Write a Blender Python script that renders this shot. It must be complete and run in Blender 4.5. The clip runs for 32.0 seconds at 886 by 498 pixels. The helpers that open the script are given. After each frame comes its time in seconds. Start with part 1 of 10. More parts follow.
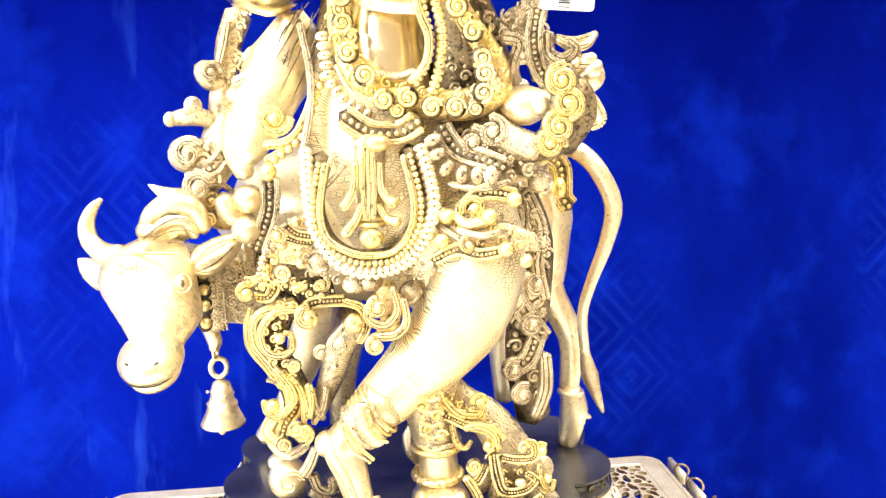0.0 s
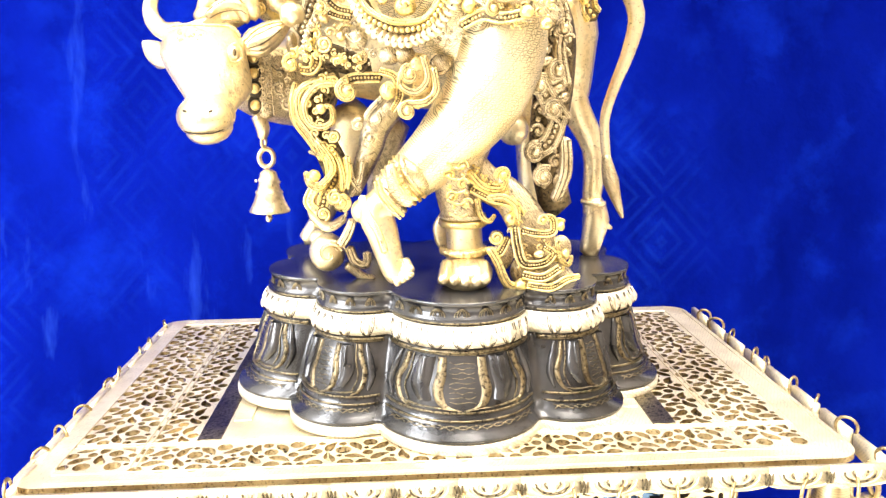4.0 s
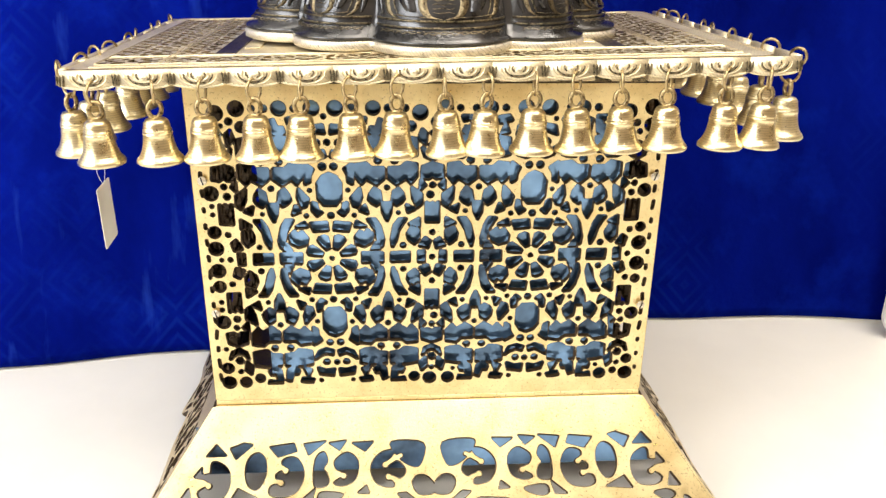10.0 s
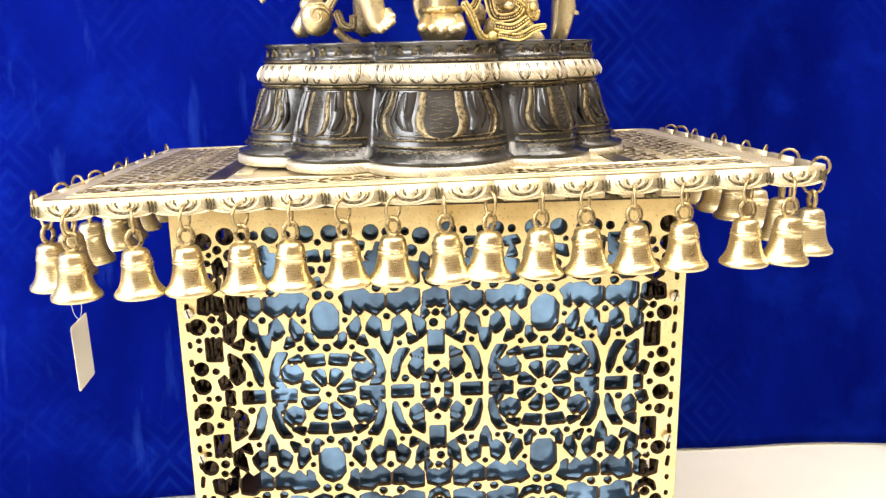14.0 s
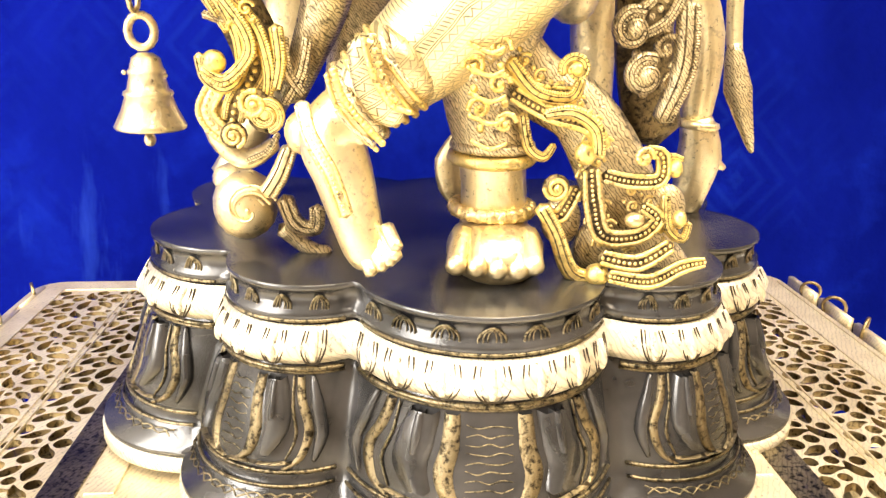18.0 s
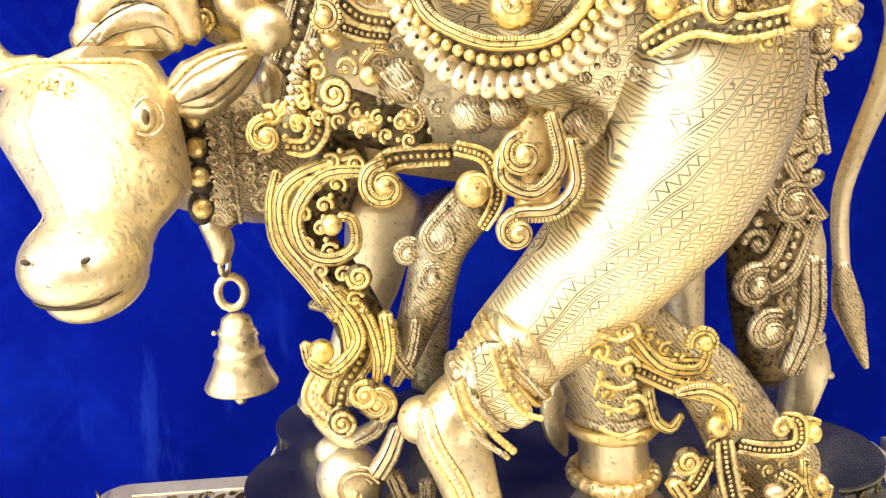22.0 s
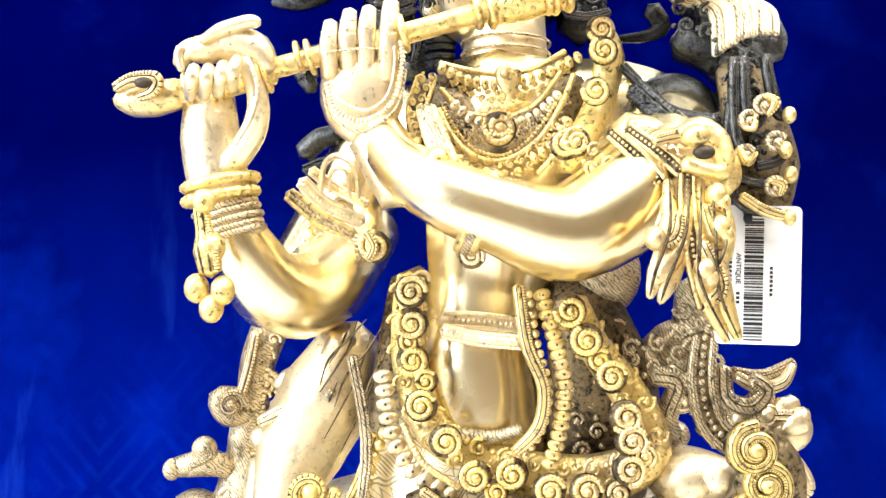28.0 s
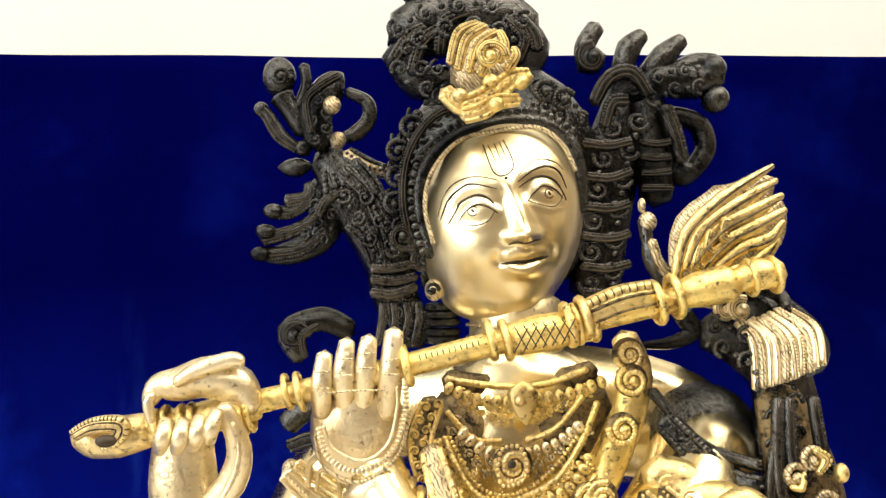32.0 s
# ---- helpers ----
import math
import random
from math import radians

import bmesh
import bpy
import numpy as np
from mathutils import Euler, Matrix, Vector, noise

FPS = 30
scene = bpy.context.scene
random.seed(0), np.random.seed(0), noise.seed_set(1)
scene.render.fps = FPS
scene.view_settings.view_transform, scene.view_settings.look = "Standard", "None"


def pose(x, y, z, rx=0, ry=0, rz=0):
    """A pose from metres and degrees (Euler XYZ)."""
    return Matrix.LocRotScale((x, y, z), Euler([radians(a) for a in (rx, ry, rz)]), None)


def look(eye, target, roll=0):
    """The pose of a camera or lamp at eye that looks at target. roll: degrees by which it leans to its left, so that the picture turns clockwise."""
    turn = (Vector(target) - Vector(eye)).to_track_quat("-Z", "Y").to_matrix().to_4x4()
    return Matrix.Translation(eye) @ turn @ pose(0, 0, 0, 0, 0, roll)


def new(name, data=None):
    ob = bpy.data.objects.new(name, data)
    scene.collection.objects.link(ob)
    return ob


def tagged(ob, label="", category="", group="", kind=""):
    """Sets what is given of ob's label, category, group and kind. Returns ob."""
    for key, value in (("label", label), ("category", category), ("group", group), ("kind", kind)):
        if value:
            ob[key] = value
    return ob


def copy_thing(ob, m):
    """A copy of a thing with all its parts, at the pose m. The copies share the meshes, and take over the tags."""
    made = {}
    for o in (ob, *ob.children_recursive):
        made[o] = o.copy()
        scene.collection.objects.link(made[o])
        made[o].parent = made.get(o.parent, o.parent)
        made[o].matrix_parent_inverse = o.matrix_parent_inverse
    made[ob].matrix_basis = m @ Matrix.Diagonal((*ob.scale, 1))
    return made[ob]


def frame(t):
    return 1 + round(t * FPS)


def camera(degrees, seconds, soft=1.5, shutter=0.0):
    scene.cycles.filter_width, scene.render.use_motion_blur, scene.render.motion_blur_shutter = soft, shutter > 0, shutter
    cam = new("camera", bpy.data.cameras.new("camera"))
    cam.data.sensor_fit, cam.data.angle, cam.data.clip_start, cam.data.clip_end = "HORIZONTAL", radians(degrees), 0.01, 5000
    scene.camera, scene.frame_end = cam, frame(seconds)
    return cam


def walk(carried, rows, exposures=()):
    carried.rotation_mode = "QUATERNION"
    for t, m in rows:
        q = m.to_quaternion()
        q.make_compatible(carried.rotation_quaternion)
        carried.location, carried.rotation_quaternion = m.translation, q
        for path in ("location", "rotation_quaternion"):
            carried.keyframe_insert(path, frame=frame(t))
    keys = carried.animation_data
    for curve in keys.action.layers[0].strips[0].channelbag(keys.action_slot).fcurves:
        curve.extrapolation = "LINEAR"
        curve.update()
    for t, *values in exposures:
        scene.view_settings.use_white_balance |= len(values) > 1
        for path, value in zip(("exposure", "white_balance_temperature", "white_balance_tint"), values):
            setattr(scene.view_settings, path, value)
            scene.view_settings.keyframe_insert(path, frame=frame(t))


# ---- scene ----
cam = camera(56.8, 32.0, soft=1.4)
# the camera's way: a hand-held path of METRES in front of the statue
METRES, EYE, TILT, LEAN, TURN = 1.85, 0.828, -11.0, 0.3, -6.3
ROWS = [
    (0.0, 0.0, 0.0, 0.0, 0.0, 0.0, -0.0),
    (0.5, 0.0036, -0.0146, 0.0124, 1.85, -0.07, -0.42),
    (1.0, 0.0025, -0.0285, 0.0149, 3.1, -0.99, -0.87),
    (1.5, 0.0063, -0.0359, 0.0047, 3.59, -1.21, -1.17),
    (2.0, 0.0058, -0.0456, -0.01, 3.59, -1.23, -1.24),
    (2.5, 0.0068, -0.0393, -0.0252, 3.44, -1.36, -1.22),
    (3.0, 0.0078, -0.0295, -0.0461, 3.52, -1.55, -1.17),
    (3.5, 0.0089, -0.0267, -0.0617, 3.34, -1.6, -1.18),
    (5.5, 0.0108, -0.0229, -0.0996, 4.3, -3.33, -0.92),
    (6.0, 0.013, -0.0197, -0.1078, 4.35, -4.79, -1.01),
    (6.5, 0.0146, -0.0223, -0.1128, 4.27, -5.25, -1.17),
    (7.0, 0.0182, -0.0186, -0.1204, 4.04, -5.6, -1.13),
    (7.5, 0.015, -0.0373, -0.1203, 3.64, -6.65, -0.88),
    (8.0, 0.0114, -0.0529, -0.132, 2.18, -8.06, -0.81),
    (8.5, 0.0088, -0.0655, -0.141, 1.67, -8.71, -0.82),
    (9.0, 0.0097, -0.0752, -0.1498, 1.41, -8.86, -0.85),
    (9.5, 0.0102, -0.0801, -0.1594, 1.88, -10.34, -1.11),
    (10.0, 0.0136, -0.0897, -0.1674, 2.12, -11.41, -1.36),
    (10.5, 0.0166, -0.0992, -0.1701, 1.51, -11.84, -1.25),
    (11.0, 0.0149, -0.097, -0.1764, 1.27, -10.28, 0.24),
    (11.5, 0.019, -0.0994, -0.1982, 1.48, -8.4, 0.74),
    (12.0, 0.0222, -0.1013, -0.2173, 2.7, -9.6, 1.23),
    (12.5, 0.0221, -0.1036, -0.2234, 2.87, -9.91, 1.16),
    (13.0, 0.0215, -0.0932, -0.2201, 2.69, -7.76, 0.97),
    (13.5, 0.0195, -0.08, -0.2036, 2.85, -4.6, 0.38),
    (14.0, 0.0172, -0.0617, -0.1694, 2.91, -2.76, 0.15),
    (14.5, 0.0088, -0.0492, -0.1511, 2.66, -2.44, 0.14),
    (15.0, 0.0099, -0.0484, -0.1169, 2.62, -2.96, 0.75),
    (15.5, 0.0137, -0.0327, -0.0858, 4.54, -1.44, 1.33),
    (17.5, -0.0033, 0.0967, -0.063, 3.13, -7.06, -2.6),
    (18.0, -0.0062, 0.1202, -0.0688, 2.24, -7.42, -2.46),
    (18.5, -0.0095, 0.1274, -0.0661, 1.88, -7.69, -2.29),
    (19.0, -0.0107, 0.1404, -0.0698, 1.74, -7.57, -2.2),
    (19.5, -0.0142, 0.1524, -0.0657, 1.61, -7.53, -2.17),
    (20.0, -0.0169, 0.1626, -0.061, 1.16, -6.24, -0.83),
    (20.5, -0.0142, 0.1631, -0.0474, 1.2, -5.52, 0.05),
    (21.0, -0.0106, 0.1505, -0.0385, 1.39, -3.63, 0.65),
    (21.5, -0.0121, 0.138, -0.0351, 1.77, -2.82, 0.77),
    (22.0, -0.0264, 0.131, -0.0299, 3.41, -1.97, 0.75),
    (22.5, -0.0399, 0.133, -0.0306, 4.12, -1.21, 0.48),
    (23.0, -0.0433, 0.1329, -0.028, 4.7, -1.0, 0.36),
    (23.5, -0.0447, 0.1371, -0.0304, 4.39, -1.02, 0.31),
    (24.0, -0.0343, 0.1334, -0.0201, 4.08, 0.21, -0.22),
    (24.5, -0.0208, 0.1305, -0.0139, 3.53, 1.55, -0.4),
    (25.0, -0.0041, 0.1154, -0.0025, 3.32, 2.34, -0.18),
    (25.5, -0.0056, 0.0983, 0.0104, 3.71, 3.73, 0.22),
    (27.5, -0.0003, 0.0866, 0.0421, 5.1, 10.08, 0.45),
    (28.0, -0.0096, 0.0821, 0.0577, 5.07, 11.75, -0.17),
    (28.5, -0.0112, 0.0787, 0.0639, 4.9, 12.59, -0.51),
    (29.0, -0.0116, 0.083, 0.0697, 4.71, 13.25, -0.81),
    (29.5, -0.0149, 0.0896, 0.0819, 4.58, 12.96, -0.62),
    (30.0, -0.0107, 0.0865, 0.1019, 4.25, 12.47, -0.31),
    (30.5, -0.0128, 0.0867, 0.114, 3.93, 12.76, -0.09),
    (31.0, -0.0128, 0.0878, 0.1143, 3.97, 12.92, -0.23),
    (31.5, -0.0135, 0.0871, 0.1191, 3.59, 13.22, -0.51),
    (32.0, -0.0164, 0.0879, 0.1189, 3.22, 13.44, -0.78),
]
# seconds, stops, white balance and tint
EXPOSURES = [(0.0, 0.89, 6600, 10), (1.0, 0.99, 6600, 10), (3.5, 1.0, 6700, 10), (5.5, 0.51, 6850, 10), (7.0, 0.34, 6950, 10), (9.0, -0.2, 6900, 10), (11.0, -0.42, 6900, 10), (12.0, -0.66, 6950, 10), (13.0, -0.6, 7000, 10), (14.0, 0.05, 7000, 10), (15.5, 0.56, 7250, 10), (17.5, 0.68, 7850, 10), (20.0, 0.58, 8300, 10), (21.5, 0.16, 7000, 10), (25.5, -0.05, 6850, 10), (28.0, 0.13, 6000, 10), (29.0, -0.12, 6850, 10), (30.0, -0.56, 7250, 10), (32.0, -0.7, 7200, 10)]
START = pose(-0.047, -0.603, EYE, TILT, LEAN, TURN)
walk(cam, [(t, START @ pose(METRES * x, METRES * y, METRES * z, 90 + pitch, roll, yaw)) for t, x, y, z, yaw, pitch, roll in ROWS], EXPOSURES)

# ---- world, daylight and lamps ----
world = bpy.data.worlds.new("world")
scene.world = world
world.use_nodes = True
wn = world.node_tree
sky = wn.nodes.new("ShaderNodeTexSky")
sky.sky_type, sky.sun_disc, sky.sun_elevation, sky.sun_rotation = "NISHITA", False, radians(35), radians(-70)
wn.links.new(sky.outputs[0], wn.nodes["Background"].inputs[0])
wn.nodes["Background"].inputs[1].default_value = 0.12


def area(name, place, target, sx, sy, power, colour):
    d = bpy.data.lights.new(name, "AREA")
    d.shape, d.size, d.size_y, d.energy, d.color = "RECTANGLE", sx, sy, power, colour
    ob = new(name, d)
    ob.matrix_world = look(place, target)
    return ob


area("window_light", (-1.72, -1.25, 1.55), (0, -0.6, 0.8), 1.3, 1.3, 72, (0.91, 0.95, 1.0))
# assumed ceiling panels, all out of view
area("unseen_panel_light", (0.35, -1.3, 2.55), (0.35, -1.299, 0), 1.15, 0.55, 34, (1.0, 0.95, 0.86))
area("unseen_panel_light", (-0.6, -0.55, 2.55), (-0.6, -0.549, 0), 1.15, 0.55, 20, (1.0, 0.95, 0.86))
# added only to brighten the right of the cloth and the floor
area("unseen_panel_light", (1.05, -0.45, 2.55), (1.05, -0.449, 0), 1.15, 0.55, 45, (1.0, 0.95, 0.86))

# ---- materials ----
def nodes_of(name):
    m = bpy.data.materials.new(name)
    m.use_nodes = True
    return m, m.node_tree, m.node_tree.nodes["Principled BSDF"]


def noise_node(nt, scale, detail=4, rough=0.55, vec=None):
    n = nt.nodes.new("ShaderNodeTexNoise")
    n.inputs["Scale"].default_value, n.inputs["Detail"].default_value, n.inputs["Roughness"].default_value = scale, detail, rough
    if vec:
        nt.links.new(vec, n.inputs["Vector"])
    return n


def ramp(nt, src, stops):
    r = nt.nodes.new("ShaderNodeValToRGB")
    els = r.color_ramp.elements
    while len(els) < len(stops):
        els.new(0.5)
    for e, (p, c) in zip(els, stops):
        e.position, e.color = p, (*c, 1) if len(c) == 3 else c
    nt.links.new(src, r.inputs[0])
    return r


def object_coords(nt):
    return nt.nodes.new("ShaderNodeTexCoord").outputs["Object"]


def mix(nt, fac, a, b, mode="MIX"):
    m = nt.nodes.new("ShaderNodeMix")
    m.data_type, m.blend_type = "RGBA", mode
    for sock, v in ((m.inputs[0], fac), (m.inputs[6], a), (m.inputs[7], b)):
        if hasattr(v, "links") or hasattr(v, "is_linked"):
            nt.links.new(v, sock)
        elif isinstance(v, (int, float)):
            sock.default_value = v
        else:
            sock.default_value = (*v, 1)
    return m.outputs[2]


def bump(nt, bsdf, height, strength, distance, after=None):
    b = nt.nodes.new("ShaderNodeBump")
    b.inputs["Strength"].default_value, b.inputs["Distance"].default_value = strength, distance
    nt.links.new(height, b.inputs["Height"])
    if after:
        nt.links.new(after, b.inputs["Normal"])
    nt.links.new(b.outputs[0], bsdf.inputs["Normal"])
    return b.outputs[0]


def wave_node(nt, vec, period, warp, detail=2.0, turn=(0, 0, 0)):
    w = nt.nodes.new("ShaderNodeTexWave")
    mp = nt.nodes.new("ShaderNodeMapping")
    mp.inputs["Rotation"].default_value = [radians(a) for a in turn]
    nt.links.new(vec, mp.inputs[0])
    nt.links.new(mp.outputs[0], w.inputs["Vector"])
    w.inputs["Scale"].default_value = 0.31416 / period
    w.inputs["Distortion"].default_value, w.inputs["Detail"].default_value, w.inputs["Detail Scale"].default_value = warp, detail, 1.2
    return w.outputs["Fac"]


def cast_metal(name, light, worn, dark, rough, chase=0.0, period=0.0022, patina=0.35, metal=1.0, warp=5.0, turn=(0, 40, 20), cloth=False, grain=0.13, relief=0.0):
    """Cast and chased metal: worn colour, dark patina in the pits of the casting, chased lines filled with patina."""
    m, nt, p = nodes_of(name)
    co = object_coords(nt)
    big = noise_node(nt, 24, 4, 0.6, co)
    fine = noise_node(nt, 420, 5, 0.65, co)
    tone = ramp(nt, big.outputs[0], [(0.36, worn), (0.62, light)]).outputs[0]
    pits = ramp(nt, fine.outputs[0], [(patina - 0.06, (1, 1, 1)), (patina + 0.08, (0, 0, 0))]).outputs[0]
    col = mix(nt, pits, tone, dark)
    if chase:
        w1 = wave_node(nt, co, period, warp, 2.0, turn)
        line = ramp(nt, w1, [(0.04, (1, 1, 1)), (0.24, (0, 0, 0))]).outputs[0]
        height = w1
        if cloth:
            # woven bands that run along the limb: zigzag rows between double lines, hatched rows between them
            def calc(op, x, y=0.0):
                n = nt.nodes.new("ShaderNodeMath")
                n.operation = op
                for sock, v in zip(n.inputs, (x, y)):
                    if isinstance(v, (int, float)):
                        sock.default_value = v
                    else:
                        nt.links.new(v, sock)
                return n.outputs[0]

            sep = nt.nodes.new("ShaderNodeSeparateXYZ")
            nt.links.new(co, sep.inputs[0])
            sway = calc("MULTIPLY", calc("SUBTRACT", noise_node(nt, 30, 2, 0.5, co).outputs[0], 0.5), 0.012)
            along = calc("ADD", calc("MULTIPLY", sep.outputs[0], -0.62), calc("MULTIPLY", sep.outputs[2], -0.78))
            across = calc("ADD", calc("ADD", calc("MULTIPLY", sep.outputs[0], 0.78), calc("MULTIPLY", sep.outputs[2], -0.62)), calc("ADD", calc("MULTIPLY", sep.outputs[1], 0.6), sway))
            row = calc("FRACT", calc("DIVIDE", across, 0.0088))
            zig = calc("DIVIDE", calc("PINGPONG", along, 0.0019), 0.0019)
            gap = calc("ABSOLUTE", calc("SUBTRACT", row, calc("ADD", calc("MULTIPLY", zig, 0.26), 0.10)))
            z_line = calc("LESS_THAN", gap, 0.04)
            edge = calc("MAXIMUM", calc("LESS_THAN", calc("ABSOLUTE", calc("SUBTRACT", row, 0.03)), 0.022), calc("LESS_THAN", calc("ABSOLUTE", calc("SUBTRACT", row, 0.44)), 0.022))
            edge = calc("MAXIMUM", edge, calc("LESS_THAN", calc("ABSOLUTE", calc("SUBTRACT", row, 0.94)), 0.02))
            edge = calc("MAXIMUM", edge, calc("LESS_THAN", calc("ABSOLUTE", calc("SUBTRACT", row, 0.52)), 0.02))
            hatch = calc("MULTIPLY", calc("LESS_THAN", calc("FRACT", calc("DIVIDE", calc("ADD", along, calc("MULTIPLY", across, 0.5)), 0.0017)), 0.28), calc("MULTIPLY", calc("GREATER_THAN", row, 0.58), calc("LESS_THAN", row, 0.88)))
            marks = calc("MAXIMUM", calc("MAXIMUM", z_line, edge), hatch)
            worn_off = ramp(nt, noise_node(nt, 60, 3, 0.6, co).outputs[0], [(0.30, (0.25, 0.25, 0.25)), (0.6, (1, 1, 1))]).outputs[0]
            line = calc("MULTIPLY", marks, worn_off)
            height = calc("SUBTRACT", 1.0, marks)
        lf = nt.nodes.new("ShaderNodeMath")
        lf.operation = "MULTIPLY"
        lf.inputs[1].default_value = chase
        nt.links.new(line, lf.inputs[0])
        col = mix(nt, lf.outputs[0], col, dark)
        b1 = bump(nt, p, height, 0.3 * chase, 0.0006)
        bump(nt, p, fine.outputs[0], grain, 0.0015, b1)
    else:
        bump(nt, p, fine.outputs[0], grain, 0.001)
    if relief:
        # shallow cast ornament a few millimetres across, its hollows filled with patina
        vo = nt.nodes.new("ShaderNodeTexVoronoi")
        vo.feature, vo.inputs["Scale"].default_value = "SMOOTH_F1", 330
        warp_by = noise_node(nt, 160, 2, 0.5, co)
        nt.links.new(mix(nt, 0.012, co, warp_by.outputs["Color"], "ADD"), vo.inputs["Vector"])
        hollow = ramp(nt, vo.outputs["Distance"], [(0.40, (0, 0, 0)), (0.72, (1, 1, 1))]).outputs[0]
        some = ramp(nt, noise_node(nt, 55, 3, 0.6, co).outputs[0], [(0.40, (0, 0, 0)), (0.60, (1, 1, 1))]).outputs[0]
        fill = nt.nodes.new("ShaderNodeMath")
        fill.operation = "MULTIPLY"
        nt.links.new(hollow, fill.inputs[0])
        nt.links.new(some, fill.inputs[1])
        part_fill = nt.nodes.new("ShaderNodeMath")
        part_fill.operation = "MULTIPLY"
        part_fill.inputs[1].default_value = 0.75 * relief
        nt.links.new(fill.outputs[0], part_fill.inputs[0])
        col = mix(nt, part_fill.outputs[0], col, dark)
        deep = nt.nodes.new("ShaderNodeBump")
        deep.invert = True
        deep.inputs["Strength"].default_value, deep.inputs["Distance"].default_value = 0.35 * relief, 0.0009
        nt.links.new(fill.outputs[0], deep.inputs["Height"])
        for link in list(p.inputs["Normal"].links):
            nt.links.new(link.from_socket, deep.inputs["Normal"])
        nt.links.new(deep.outputs[0], p.inputs["Normal"])
    nt.links.new(col, p.inputs["Base Color"])
    rr = nt.nodes.new("ShaderNodeMapRange")
    rr.inputs["To Min"].default_value, rr.inputs["To Max"].default_value = max(0.05, rough - 0.1), rough + 0.14
    nt.links.new(big.outputs[0], rr.inputs["Value"])
    nt.links.new(rr.outputs[0], p.inputs["Roughness"])
    p.inputs["Metallic"].default_value = metal
    return m


M_PALE = cast_metal("pale_polished_brass", (0.94, 0.82, 0.56), (0.80, 0.64, 0.37), (0.16, 0.11, 0.06), 0.34, patina=0.33, metal=0.88, grain=0.35, relief=0.5)
M_CHASED = cast_metal("pale_chased_brass", (0.95, 0.82, 0.53), (0.80, 0.64, 0.36), (0.10, 0.10, 0.06), 0.38, 0.9, 0.0014, 0.30, metal=0.8, warp=3.0, cloth=True)
M_GOLD = cast_metal("golden_brass", (0.96, 0.74, 0.26), (0.80, 0.62, 0.32), (0.10, 0.06, 0.025), 0.36, patina=0.37, metal=0.85, grain=0.55, relief=0.7)
M_ANTIQUE = cast_metal("antique_brass", (0.86, 0.73, 0.48), (0.56, 0.43, 0.25), (0.035, 0.026, 0.017), 0.40, 0.75, 0.0012, 0.36, metal=0.82, warp=8, grain=0.45, relief=0.9)
M_RECESS = cast_metal("oxidised_recess", (0.30, 0.22, 0.11), (0.10, 0.07, 0.035), (0.02, 0.015, 0.01), 0.45, patina=0.44, metal=0.75, grain=0.8, relief=1.0)
M_DARK = cast_metal("blackened_bronze", (0.12, 0.12, 0.115), (0.012, 0.013, 0.015), (0.003, 0.003, 0.004), 0.20, 0.35, 0.0016, 0.40, 0.9, 12, grain=0.45, relief=0.4)
M_SKIN = cast_metal("polished_golden_brass", (0.95, 0.83, 0.54), (0.88, 0.73, 0.42), (0.36, 0.28, 0.15), 0.22, patina=0.22, grain=0.05)
M_FACE = cast_metal("satin_golden_brass", (0.95, 0.83, 0.54), (0.90, 0.76, 0.46), (0.36, 0.28, 0.15), 0.31, patina=0.20, grain=0.05)
M_LINE = cast_metal("patina_filled_line", (0.07, 0.05, 0.03), (0.04, 0.03, 0.02), (0.02, 0.015, 0.01), 0.5, patina=0.4, metal=0.5)
M_STOOL = cast_metal("sheet_brass", (0.94, 0.79, 0.46), (0.78, 0.60, 0.30), (0.22, 0.13, 0.05), 0.30, patina=0.34, grain=0.35)
# tarnish of the cut edges, and painted shade behind the openings
M_RIM = cast_metal("tarnish_and_shade_edge", (0.12, 0.075, 0.035), (0.05, 0.032, 0.018), (0.015, 0.01, 0.008), 0.5, patina=0.4, metal=0.5)
M_TABLE = cast_metal("table_brass", (0.90, 0.80, 0.58), (0.74, 0.62, 0.40), (0.14, 0.10, 0.06), 0.40, 0.2, 0.002, 0.33, metal=0.7)
M_BELL = cast_metal("bell_brass", (0.94, 0.83, 0.56), (0.78, 0.63, 0.36), (0.2, 0.13, 0.06), 0.28, 0.30, 0.0021, 0.32, warp=0.6, turn=(0, 90, 0), grain=0.18)
M_RING = cast_metal("tarnished_ring_brass", (0.55, 0.43, 0.24), (0.28, 0.20, 0.10), (0.06, 0.04, 0.02), 0.38, patina=0.40, grain=0.3)
M_SILVER = cast_metal("silvered_brass", (0.86, 0.80, 0.68), (0.68, 0.60, 0.46), (0.12, 0.09, 0.05), 0.40, 0.3, 0.0022, 0.34, metal=0.6, grain=0.35)
M_BLACK = cast_metal("black_lacquered_bronze", (0.075, 0.073, 0.076), (0.018, 0.018, 0.020), (0.09, 0.08, 0.06), 0.20, patina=0.24, metal=0.45, grain=0.12)
M_BLACK.node_tree.nodes["Principled BSDF"].inputs["Specular IOR Level"].default_value = 1.0
M_ENGRAVE = cast_metal("rubbed_engraving", (0.34, 0.28, 0.18), (0.16, 0.13, 0.08), (0.02, 0.017, 0.013), 0.40, 0.4, 0.0016, 0.44)
M_STIPPLE = cast_metal("stippled_gilding", (0.36, 0.29, 0.18), (0.15, 0.12, 0.075), (0.03, 0.024, 0.017), 0.38, patina=0.44, grain=0.9)


